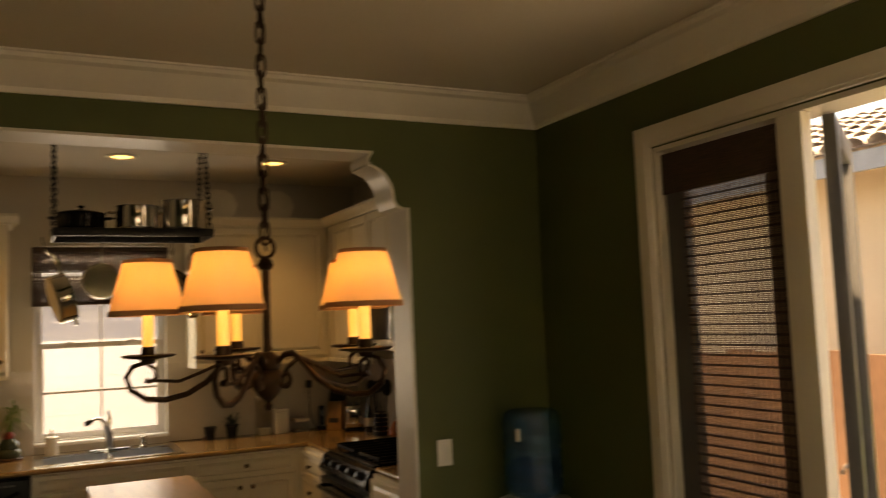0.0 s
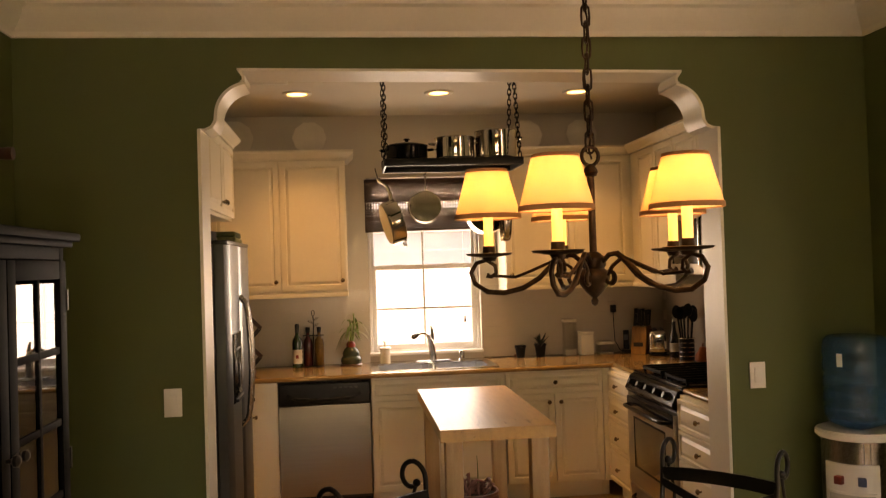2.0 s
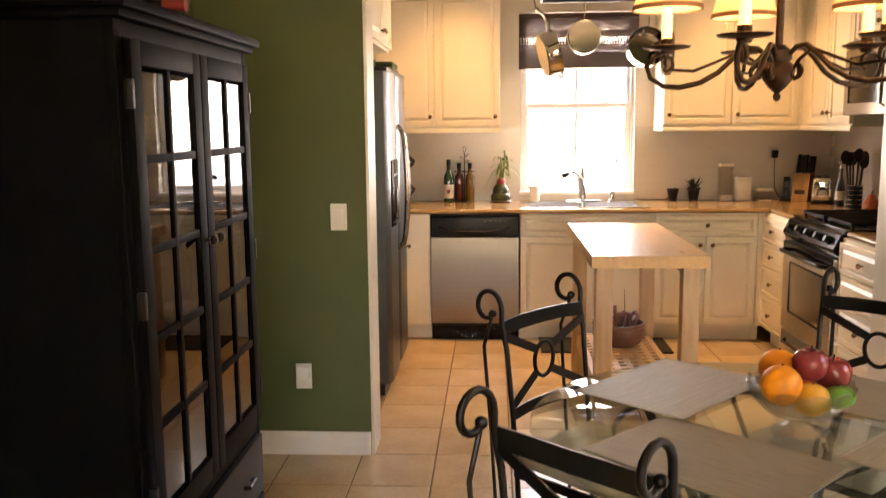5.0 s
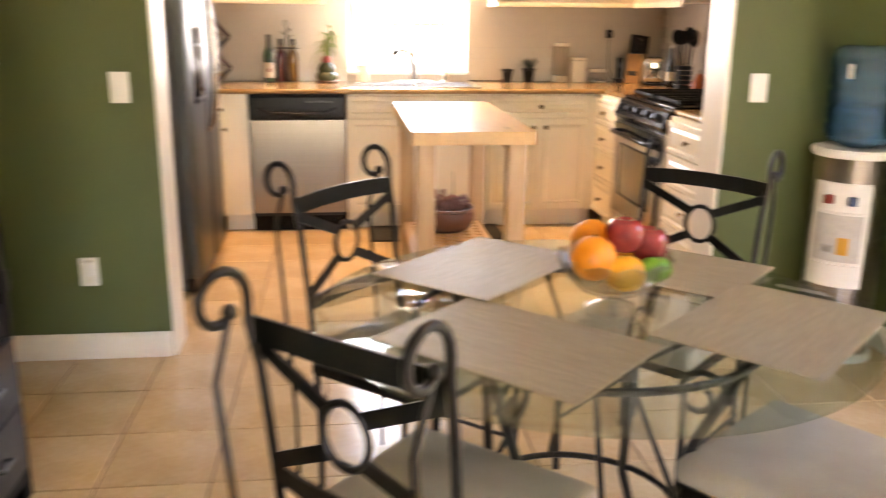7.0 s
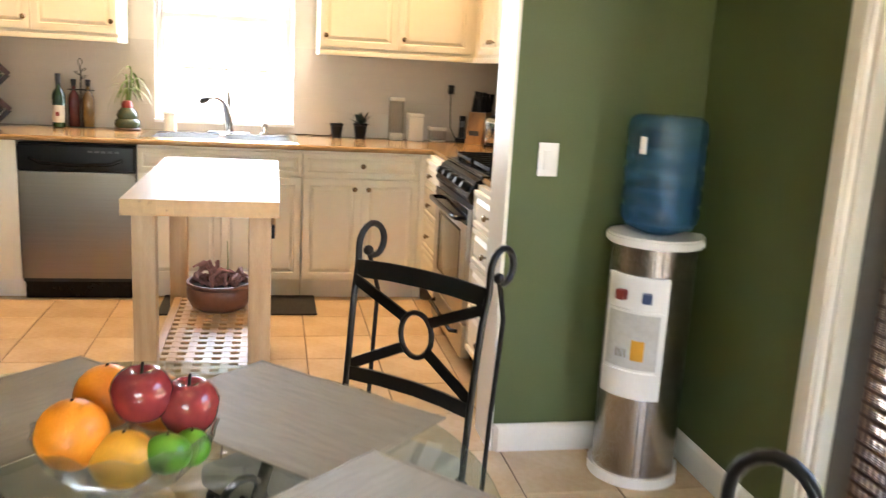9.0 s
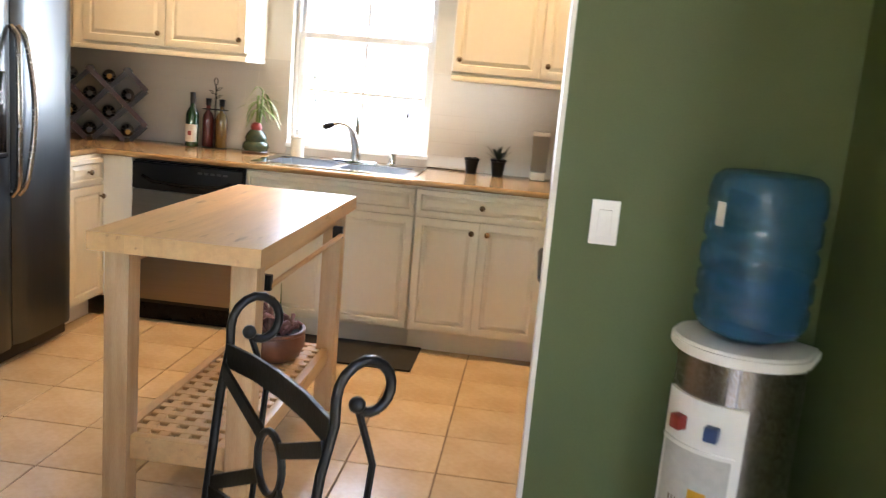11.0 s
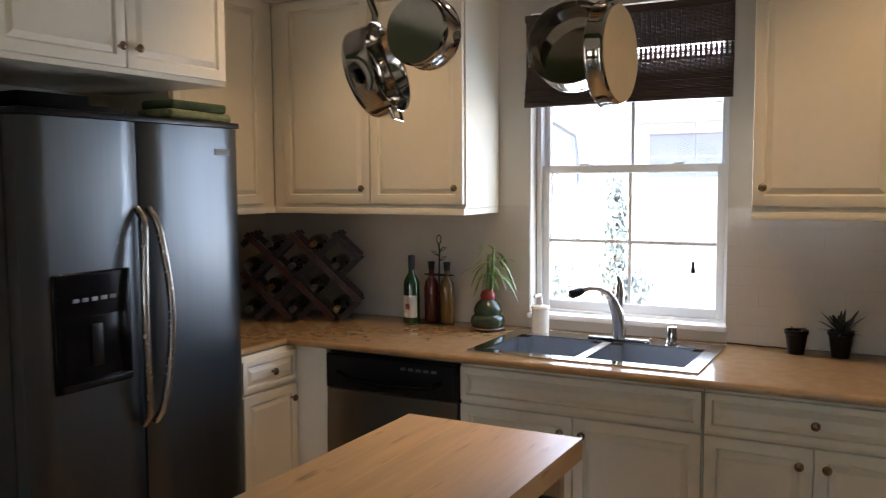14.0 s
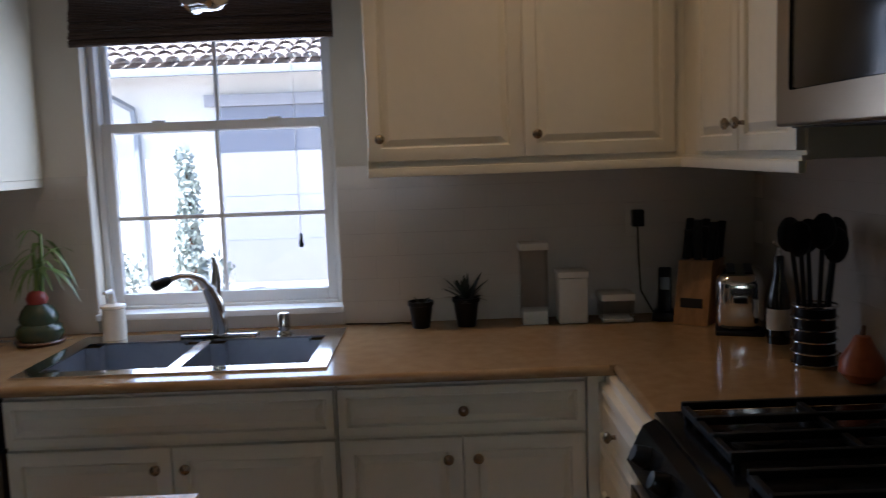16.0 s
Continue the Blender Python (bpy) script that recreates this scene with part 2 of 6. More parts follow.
INK = mat("ink", (0.02, 0.02, 0.02), 0.6)
STUCCO = mat("white_stucco", (0.74, 0.72, 0.68), 0.9, vary=0.05, scale=2, bump=0.5, bump_scale=60)
# Tan stucco and roof clay are lightened to carry the strong sun's glare.
STUCCOT = mat("tan_stucco", (0.68, 0.54, 0.38), 0.9, vary=0.06, scale=2, bump=0.5, bump_scale=60)
ROOFT = mat("roof_clay_overlit", (0.74, 0.65, 0.59), 0.8, vary=0.25, scale=5, bump=0.3)
LINTELG = mat("grey_lintel_paint", (0.36, 0.35, 0.37), 0.6, vary=0.05)
GUTTER = mat("grey_gutter_paint", (0.28, 0.30, 0.33), 0.5)
# Door darkened: the shade of its recess is put into the colour.
GARAGE = mat("garage_door_shaded", (0.24, 0.24, 0.27), 0.5, vary=0.04)
GROUND = mat("concrete_paving", (0.50, 0.48, 0.44), 0.9, vary=0.1, scale=1.2, bump=0.3)
FENCE = mat("fence_wood", (0.26, 0.13, 0.07), 0.8, vary=0.2, scale=5, bump=0.3, stretch=(1, 1, 0.2))

# ---- shape helpers ----


def box(bm, x0, x1, y0, y1, z0, z1, bev=0.0, seg=2):
    r = bmesh.ops.create_cube(bm, size=1)
    vs = r["verts"]
    for v in vs:
        v.co = Vector(((x0 + x1) / 2 + v.co.x * (x1 - x0), (y0 + y1) / 2 + v.co.y * (y1 - y0), (z0 + z1) / 2 + v.co.z * (z1 - z0)))
    if bev:
        es = list({e for v in vs for e in v.link_edges})
        bmesh.ops.bevel(bm, geom=es, offset=bev, segments=seg, affect="EDGES", profile=0.6)
    return bm


def cube(x0, x1, y0, y1, z0, z1, bev=0.0, seg=2):
    return box(bmesh.new(), x0, x1, y0, y1, z0, z1, bev, seg)


def lathe(bm, prof, seg=24, at=(0, 0, 0), m=None):
    """Turns a profile of (radius, height) round the z axis; ends at radius 0 close."""
    rings = []
    base = Matrix.Translation(at) @ (m or Matrix())
    for r, z in prof:
        if r < 1e-5:
            rings.append([bm.verts.new(base @ Vector((0, 0, z)))])
        else:
            rings.append([bm.verts.new(base @ Vector((r * math.cos(2 * math.pi * i / seg), r * math.sin(2 * math.pi * i / seg), z))) for i in range(seg)])
    for a, b in zip(rings, rings[1:]):
        for i in range(seg):
            j = (i + 1) % seg
            if len(a) == 1 and len(b) == 1:
                continue
            if len(a) == 1:
                bm.faces.new((a[0], b[j], b[i]))
            elif len(b) == 1:
                bm.faces.new((a[i], a[j], b[0]))
            else:
                bm.faces.new((a[i], a[j], b[j], b[i]))
    return bm


def turned(prof, seg=24, at=(0, 0, 0), m=None):
    bm = lathe(bmesh.new(), prof, seg, at, m)
    bmesh.ops.recalc_face_normals(bm, faces=bm.faces)
    return bm


def tube(bm, pts, r, seg=8, closed=False, flat=None):
    """A rod along points; r one radius or one for each point. flat: (wide, thin) for a bar."""
    pts = [Vector(p) for p in pts]
    n = len(pts)
    rad = r if isinstance(r, (list, tuple)) else [r] * n
    rings = []
    up = None
    for i, p in enumerate(pts):
        a = pts[(i - 1) % n] if (closed or i) else p
        b = pts[(i + 1) % n] if (closed or i < n - 1) else p
        d = (b - a).normalized()
        if up is None:
            up = Vector((0, 0, 1)) if abs(d.z) < 0.9 else Vector((1, 0, 0))
        side = d.cross(up)
        if side.length < 1e-4:
            side = d.orthogonal()
        side.normalize()
        up = side.cross(d).normalized()
        w, h = flat if flat else (rad[i], rad[i])
        rings.append([bm.verts.new(p + side * math.cos(2 * math.pi * (k + 0.5) / seg) * w + up * math.sin(2 * math.pi * (k + 0.5) / seg) * h) for k in range(seg)])
    for i in range(n if closed else n - 1):
        a, b = rings[i], rings[(i + 1) % n]
        for k in range(seg):
            bm.faces.new((a[k], a[(k + 1) % seg], b[(k + 1) % seg], b[k]))
    if not closed:
        bm.faces.new(rings[0][::-1])
        bm.faces.new(rings[-1])
    return bm


def rod(pts, r, seg=8, closed=False, flat=None):
    bm = tube(bmesh.new(), pts, r, seg, closed, flat)
    bmesh.ops.recalc_face_normals(bm, faces=bm.faces)
    return bm


def outline(bm, pts, depth, plane="xz"):
    """A prism from a closed outline in the xz plane (depth along y) or the xy plane (depth along z)."""
    def at(p, d):
        return (p[0], d, p[1]) if plane == "xz" else (p[0], p[1], d)
    a = [bm.verts.new(at(p, depth[0])) for p in pts]
    b = [bm.verts.new(at(p, depth[1])) for p in pts]
    bm.faces.new(a)
    bm.faces.new(b[::-1])
    for i in range(len(pts)):
        j = (i + 1) % len(pts)
        bm.faces.new((a[i], b[i], b[j], a[j]))
    bmesh.ops.recalc_face_normals(bm, faces=bm.faces)
    return bm


def blob(r, at=(0, 0, 0), squash=(1, 1, 1), seg=20):
    bm = bmesh.new()
    bmesh.ops.create_uvsphere(bm, u_segments=seg, v_segments=seg // 2 + 2, radius=r)
    for v in bm.verts:
        v.co = Vector((v.co.x * squash[0], v.co.y * squash[1], v.co.z * squash[2])) + Vector(at)
    return bm


def moved(bm, m):
    bm.transform(m)
    return bm


def link(name, bm, material, smooth):
    me = bpy.data.meshes.new(name)
    bm.to_mesh(me)
    bm.free()
    me.materials.append(material)
    if smooth:
        me.polygons.foreach_set("use_smooth", [True] * len(me.polygons))
        me.set_sharp_from_angle(angle=radians(smooth if smooth > 1 else 40))
    return new(name, me)


def thing(name, label, category, at=(0, 0, 0), turn=0, group="", kind=""):
    ob = new(name)
    ob.empty_display_size = 0.1
    ob.matrix_basis = pose(*at, 0, 0, turn)
    return tagged(ob, label, category, group, kind)


def part(name, bm, material, parent, label="", smooth=40):
    ob = link(name, bm, material, smooth)
    ob.parent = parent
    return tagged(ob, label) if label else ob


def solid(name, bm, material, label, category, kind="", smooth=0, at=(0, 0, 0), turn=0, group=""):
    ob = link(name, bm, material, smooth)
    ob.matrix_basis = pose(*at, 0, 0, turn)
    return tagged(ob, label, category, group, kind)


def put(ob, m):
    ob.matrix_basis = m
    return ob

# ---- structure ----
XW, XE, YN, ZC = -1.88, 1.84, 2.70, 2.735
XD = 1.812  # the dining room's east wall
solid("floor", cube(XW - 0.15, XE + 0.15, -6.5, YN + 0.16, -0.12, -0.006), GROUT, "brown grouted floor bed under the tiles", "floor", "structure")


def holed(a0, a1, z0, z1, holes, d0, d1, along="x"):
    """A wall of boxes with openings (a0, a1, z0, z1) through it."""
    bm = bmesh.new()

    def piece(p0, p1, q0, q1):
        if p1 - p0 > 1e-4 and q1 - q0 > 1e-4:
            if along == "x":
                box(bm, p0, p1, d0, d1, q0, q1)
            else:
                box(bm, d0, d1, p0, p1, q0, q1)
    at = a0
    for h0, h1, b, t in sorted(holes):
        piece(at, h0, z0, z1)
        piece(h0, h1, z0, b)
        piece(h0, h1, t, z1)
        at = h1
    piece(at, a1, z0, z1)
    return bm


solid("wall_north", holed(XW - 0.15, XE + 0.15, 0, ZC, [(-0.40, 0.43, 0.955, 2.27)], YN, YN + 0.16), KWALL, "cream painted kitchen wall with a window opening", "wall", "structure")
solid("wall_west_kitchen", cube(XW - 0.15, XW, 0.10, YN, 0, ZC), KWALL, "cream painted kitchen side wall", "wall", "structure")
solid("wall_east_kitchen", cube(XE, XE + 0.15, 0.10, YN, 0, ZC), KWALL, "cream painted kitchen side wall by the range", "wall", "structure")
solid("wall_west_dining", cube(XW - 0.15, XW, -6.5, 0.10, 0, ZC), GREEN, "green painted dining room wall behind the hutch", "wall", "structure")
solid("wall_east_dining", holed(-6.5, 0.10, 0, ZC, [(-2.75, -0.855, 0, 2.33)], XD, XE + 0.15, "y"), GREEN, "green painted dining room wall with a garden door", "wall", "structure")
solid("wall_south", holed(XW, XE, 0, ZC, [(-1.2, 0.8, 0.8, 2.1)], -6.5, -6.38), GREEN, "green painted wall with a window opening", "wall", "structure")
solid("ceiling_dining", cube(XW - 0.15, XE + 0.15, -6.5, 0.10, ZC, ZC + 0.12), CEIL, "cream painted dining room ceiling", "ceiling", "structure")
solid("ceiling_kitchen", cube(XW - 0.15, XE + 0.15, 0.10, YN + 0.16, ZC, ZC + 0.12), CEIL, "cream painted kitchen ceiling", "ceiling", "structure")


def arch_side(xj, s, dz):
    """The shouldered corner of the opening, from the jamb up; s is the side's sign."""
    pts = [(0, 0.0), (0, 2.205), (0.03, 2.207), (0.055, 2.218), (0.068, 2.24)]
    for a in range(0, 81, 10):
        pts.append((0.215 - 0.145 * math.cos(radians(a)), 2.258 + 0.145 * math.sin(radians(a))))
    pts += [(0.175, 2.403), (0.188, 2.408), (0.188, 2.423), (0.180, 2.432), (0.172, 2.445), (0.168, 2.458)]
    return [(xj + s * x, z + dz if z else 0.0) for x, z in pts]


left_side, right_side = arch_side(-1.15, 1, 0.006), arch_side(1.115, -1, -0.014)
opening = left_side + right_side[::-1]
bm = outline(bmesh.new(), [(XW, 0)] + opening + [(XE, 0), (XE, ZC), (XW, ZC)], (0.0, 0.20))
solid("wall_arch", bm, GREEN, "green painted dividing wall with a shouldered arch opening", "wall", "structure")

bm = bmesh.new()
n = len(opening)
ring = []
for i, (x, z) in enumerate(opening):
    a, b = opening[max(i - 1, 0)], opening[min(i + 1, n - 1)]
    d = Vector((b[0] - a[0], 0, b[1] - a[1])).normalized()
    nx, nz = d.z, -d.x
    ring.append([bm.verts.new(c) for c in ((x - 0.001 * nx, -0.004, z), (x + 0.012 * nx, -0.004, z + 0.012 * nz), (x + 0.012 * nx, 0.204, z + 0.012 * nz), (x - 0.001 * nx, 0.204, z))])
for a, b in zip(ring, ring[1:]):
    for k in range(4):
        bm.faces.new((a[k], a[(k + 1) % 4], b[(k + 1) % 4], b[k]))
bm.faces.new(ring[0])
bm.faces.new(ring[-1][::-1])
bmesh.ops.recalc_face_normals(bm, faces=bm.faces)
solid("trim_arch", bm, TRIM, "white painted lining of the arched opening", "trim", "structure", smooth=30)

CROWN = [(0, 0), (0, -0.142), (0.012, -0.142), (0.016, -0.120), (0.030, -0.106), (0.050, -0.085), (0.066, -0.060), (0.078, -0.036), (0.098, -0.026), (0.102, -0.010), (0.112, -0.008), (0.112, 0)]


def run_profile(prof, p0, p1, inward, z):
    """A moulding with a profile of (out from the wall, up), along a wall from p0 to p1."""
    bm = bmesh.new()
    d = (Vector(p1) - Vector(p0)).normalized()
    rings = []
    for k, p in enumerate((p0, p1)):
        s = 1 if k == 0 else -1
        rings.append([bm.verts.new((p[0] + inward[0] * o + d.x * s * o, p[1] + inward[1] * o + d.y * s * o, z + u)) for o, u in prof])
    m = len(prof)
    for i in range(m):
        bm.faces.new((rings[0][i], rings[0][(i + 1) % m], rings[1][(i + 1) % m], rings[1][i]))
    bm.faces.new(rings[0])
    bm.faces.new(rings[1][::-1])
    bmesh.ops.recalc_face_normals(bm, faces=bm.faces)
    return bm


for nm, p0, p1, inw in (("north", (XW, 0), (XD, 0), (0, -1)), ("east", (XD, 0), (XD, -6.38), (-1, 0)), ("west", (XW, -6.38), (XW, 0), (1, 0)), ("south", (XD, -6.38), (XW, -6.38), (0, 1))):
    solid("trim_crown_" + nm, run_profile(CROWN, p0, p1, inw, ZC - 0.001), TRIM, "cream crown moulding under the dining room ceiling", "trim", "structure", smooth=30)
BASE = [(0, 0), (0.016, 0), (0.016, 0.085), (0.012, 0.098), (0.005, 0.105), (0, 0.105)]
for nm, p0, p1, inw in (("arch_left", (XW, 0), (-1.154, 0), (0, -1)), ("arch_right", (1.119, 0), (XD, 0), (0, -1)), ("east", (XD, 0), (XD, -0.762), (-1, 0)), ("east_far", (XD, -2.843), (XD, -6.38), (-1, 0)), ("west", (XW, -6.38), (XW, 0), (1, 0))):
    b = [(o, u) for o, u in BASE]
    bm = run_profile(b, p0, p1, inw, 0.0)
    solid("baseboard_" + nm, bm, TRIM, "white painted baseboard along the green wall", "baseboard", "structure", smooth=30)

# Kitchen window: a single-hung sash pair in a plain reveal.
win = thing("window_1", "white vinyl sash window over the sink, daylit", "window", (0.015, 2.80, 0.955), kind="structure")
WX, WH = 0.412, 1.31


def rect_frame(w0, w1, z0, z1, y0, y1, t, tb=None, bev=0.004):
    bm = bmesh.new()
    tb = tb or t
    box(bm, w0, w0 + t, y0, y1, z0, z1, bev)
    box(bm, w1 - t, w1, y0, y1, z0, z1, bev)
    box(bm, w0 + t, w1 - t, y0, y1, z0, z0 + tb, bev)
    box(bm, w0 + t, w1 - t, y0, y1, z1 - t, z1, bev)
    return bm


part("window_frame", rect_frame(-WX, WX, 0.012, WH, -0.035, 0.055, 0.020), VINYL, win)
low = part("lower_sash", rect_frame(-WX + 0.021, WX - 0.021, 0.033, 0.665, -0.02, 0.012, 0.032, 0.040), VINYL, win)
up = part("upper_sash", rect_frame(-WX + 0.021, WX - 0.021, 0.630, WH - 0.021, 0.014, 0.045, 0.022), VINYL, win)
part("muntin", cube(-0.007, 0.007, -0.010, 0.004, 0.074, 0.632, 0.002), VINYL, low)
part("muntin", cube(-WX + 0.053, WX - 0.053, -0.009, 0.003, 0.330, 0.344, 0.002), VINYL, low)
part("muntin", cube(-0.007, 0.007, 0.022, 0.036, 0.653, WH - 0.044, 0.002), VINYL, up)
for ow, z0, z1, y in ((low, 0.072, 0.634, -0.004), (up, 0.651, WH - 0.042, 0.030)):
    g = part("pane", cube(-WX + 0.044, WX - 0.044, y - 0.002, y + 0.002, z0, z1), PANE, ow, smooth=0)
    g.visible_shadow = False
for x in (-0.2, 0.2):
    part("sash_lock", cube(x - 0.022, x + 0.022, -0.014, 0.012, 0.6655, 0.673, 0.003), VINYL, low)
part("window_sill", cube(-WX - 0.01, WX + 0.01, -0.125, -0.03, 0.0, 0.022, 0.006), VINYL, win)

# Window of the room behind the walker.
win2 = thing("window_2", "white framed window in the green wall", "window", (-0.2, -6.44, 0.8), kind="structure")
part("window_frame", rect_frame(-1.0, 1.0, 0.0, 1.3, -0.05, 0.05, 0.05), VINYL, win2)
part("mullion", cube(-0.02, 0.02, -0.03, 0.03, 0.05, 1.25, 0.003), VINYL, win2)
g = part("pane", cube(-0.95, 0.95, -0.002, 0.002, 0.05, 1.25), PANE, win2, smooth=0)
g.visible_shadow = False

# Garden door: casing, a fixed leaf with a woven shade, a post, an open leaf swung out.
Y0, Y1, YP = -0.855, -2.75, -1.53
cas = thing("trim_door", "cream painted casing round the garden door", "trim", (XD, -1.8, 0), kind="structure")
for a0, a1, z0, z1 in ((Y0, Y0 + 0.088, 0, 2.420), (Y1 - 0.088, Y1, 0, 2.420), (Y1, Y0, 2.335, 2.420)):
    bm = cube(-0.022, 0.0, a0 + 1.8, a1 + 1.8, z0, z1, 0.006)
    box(bm, -0.030, -0.022, a0 + 1.8 + 0.012, a1 + 1.8 - 0.012, z0 + (0.012 if z0 else 0), z1 - 0.012, 0.004)
    part("casing", bm, TRIM, cas)
for a0, a1, z0, z1 in ((Y0 - 0.018, Y0, 0, 2.33), (Y1, Y1 + 0.018, 0, 2.33), (Y1 + 0.018, Y0 - 0.018, 2.312, 2.33)):
    part("jamb", cube(0.0, 0.15, a0 + 1.8, a1 + 1.8, z0, z1), TRIM, cas, smooth=0)
part("post", cube(0.0, 0.05, YP - 0.055 + 1.8, YP + 0.050 + 1.8, 0, 2.312, 0.004), TRIM, cas)
part("threshold", cube(0.0, 0.16, Y1 + 1.8 + 0.02, Y0 + 1.8 - 0.02, 0.0, 0.02, 0.004), DOORMET, cas)

d1 = thing("door_1", "closed dark framed glass door leaf with a woven shade", "door", (XD + 0.06, 0, 0.02), kind="structure")
LA, LB = Y0 - 0.022, YP + 0.054


def leaf(owner, ya, yb, z0=0.0, z1=2.285):
    """A glazed leaf in the yz plane between ya and yb."""
    lo, hi = min(ya, yb), max(ya, yb)
    for a, b in ((lo, lo + 0.095), (hi - 0.095, hi)):
        part("stile", cube(-0.022, 0.022, a, b, z0, z1, 0.004), DOORMET, owner)
    for a, b in ((z0, z0 + 0.22), (z1 - 0.10, z1)):
        part("rail", cube(-0.022, 0.022, lo + 0.096, hi - 0.096, a, b, 0.004), DOORMET, owner)
    g = part("pane", cube(-0.003, 0.003, lo + 0.09, hi - 0.09, z0 + 0.21, z1 - 0.09), PANE, owner, smooth=0)
    g.visible_shadow = False


leaf(d1, LA, LB)
d2 = thing("door_2", "open dark framed glass door leaf swung outward", "door", (XD + 0.14, YP - 0.085, 0.02), kind="structure")
d2.matrix_basis = pose(XD + 0.09, YP - 0.085, 0.02, 0, 0, 124)
leaf(d2, -0.02, -0.62)
bm = cube(0.022, 0.034, -0.60, -0.555, 0.98, 1.22, 0.005)
part("lock_plate", bm, VINYL, d2)
part("lever", rod([(0.034, -0.578, 1.05), (0.075, -0.578, 1.05), (0.082, -0.555, 1.05), (0.082, -0.46, 1.045)], 0.009), CHROME, d2)

# Ceiling lamps of the kitchen.
for x in (-0.84, 0.07, 0.99):
    c = thing("recessed_light", "lit round recessed light in the kitchen ceiling", "ceiling light", (x, 1.87, ZC), group="recessed lights")
    part("trim_ring", turned([(0.062, -0.001), (0.095, -0.001), (0.095, -0.006), (0.085, -0.012), (0.062, -0.008), (0.062, -0.001)], 32), TRIM, c)
    part("bulb", turned([(0, -0.0015), (0.061, -0.0015), (0.061, -0.004), (0.03, -0.009), (0, -0.010)], 24), CANL, c, "glowing warm bulb face")
    ob = new("recessed_spot", bpy.data.lights.new("recessed_spot", "SPOT"))
    ob.data.energy, ob.data.color, ob.data.spot_size, ob.data.spot_blend, ob.data.shadow_soft_size = 4.5, (1.0, 0.63, 0.30), radians(104), 0.9, 0.05
    ob.matrix_basis = pose(x, 1.87, ZC - 0.03)
v = thing("ceiling_vent", "white louvred air register in the kitchen ceiling", "air vent", (-1.02, 1.45, ZC - 0.012))
part("frame", rect_frame(-0.15, 0.15, -0.075, 0.075, -0.006, 0.006, 0.02), TRIM, v).matrix_basis = pose(0, 0, 0.0, 90)
for i in range(6):
    part("slat", cube(-0.13, 0.13, -0.052 + i * 0.02, -0.040 + i * 0.02, -0.004, 0.004), TRIM, v, smooth=0)

# ---- kitchen cabinets ----


def raised(w, h, t=0.02, rim=0.052):
    """A raised panel front, w by h, from the origin to +x and +z, its face at y = -t."""
    bm = bmesh.new()
    box(bm, 0, w, -t, 0, 0, h)
    f = min(bm.faces, key=lambda q: q.calc_center_median().y)
    es = list(f.edges)
    bmesh.ops.bevel(bm, geom=es, offset=0.005, segments=2, affect="EDGES", profile=0.6)
    f = max((q for q in bm.faces if q.normal.y < -0.99), key=lambda q: q.calc_area())
    rim = min(rim, 0.3 * min(w, h))
    for th, dp in ((rim - 0.006, 0.0), (0.007, -0.0095), (0.004, 0.0), (0.026, 0.0095)):
        bmesh.ops.inset_region(bm, faces=[f], thickness=th, depth=dp)
    return bm


def add_front(owner, name, x, z, w, h, knob=None, rim=0.052):
    d = part(name, raised(w, h, 0.02, rim), CAB, owner, smooth=25)
    d.matrix_basis = pose(x, 0, z)
    for k in ([knob] if knob and not isinstance(knob, list) else knob or []):
        kb = turned([(0, 0), (0.006, 0), (0.005, 0.010), (0.009, 0.014), (0.0145, 0.019), (0.0145, 0.024), (0.009, 0.030), (0, 0.032)], 14, m=Matrix.Rotation(radians(90), 4, "X"))
        q = part("knob", kb, KNOB, d, "antique brass knob")
        q.matrix_basis = pose(k[0], -0.0195, k[1])
    return d


def base_cabinet(m, w, kind, label, depth=0.60, toe=True, knobs=None):
    c = thing("base_cabinet", label, "cabinet", group="base cabinets")
    bm = cube(0, w, 0, depth, 0.115, 0.880 if kind != "sink" else 0.70)
    if kind == "sink":
        box(bm, 0, w, 0, 0.018, 0.70, 0.880)
        box(bm, 0, 0.018, 0.018, depth, 0.70, 0.880)
        box(bm, w - 0.018, w, 0.018, depth, 0.70, 0.880)
    part("body", bm, CAB, c, smooth=0)
    if toe:
        part("toe_kick", cube(0, w, 0.065, 0.09, 0.0, 0.114), TRIM, c, smooth=0)
    g = 0.004
    if kind == "sink" or kind == "drawer_doors":
        add_front(c, "drawer" if kind != "sink" else "false_front", g, 0.734, w - 2 * g, 0.128, (w / 2, 0.064) if kind != "sink" else None, 0.03)
        h = (w - 3 * g) / 2
        add_front(c, "door", g, 0.128, h, 0.592, (h - 0.038, 0.537))
        add_front(c, "door", 2 * g + h, 0.128, h, 0.592, (0.038, 0.537))
    elif kind == "drawer_door":
        add_front(c, "drawer", g, 0.734, w - 2 * g, 0.128, (w / 2, 0.064), 0.03)
        add_front(c, "door", g, 0.128, w - 2 * g, 0.592, (w - 0.05, 0.535))
    elif kind == "drawers":
        z = 0.128
        for hh in (0.208, 0.188, 0.158, 0.158):
            add_front(c, "drawer", g, z, w - 2 * g, hh, (w / 2, hh / 2), 0.03)
            z += hh + 0.006
    elif kind == "panel":
        add = cube(0.0, w, -0.018, 0, 0.115, 0.880, 0.002)
        part("filler", add, CAB, c)
    return put(c, m)


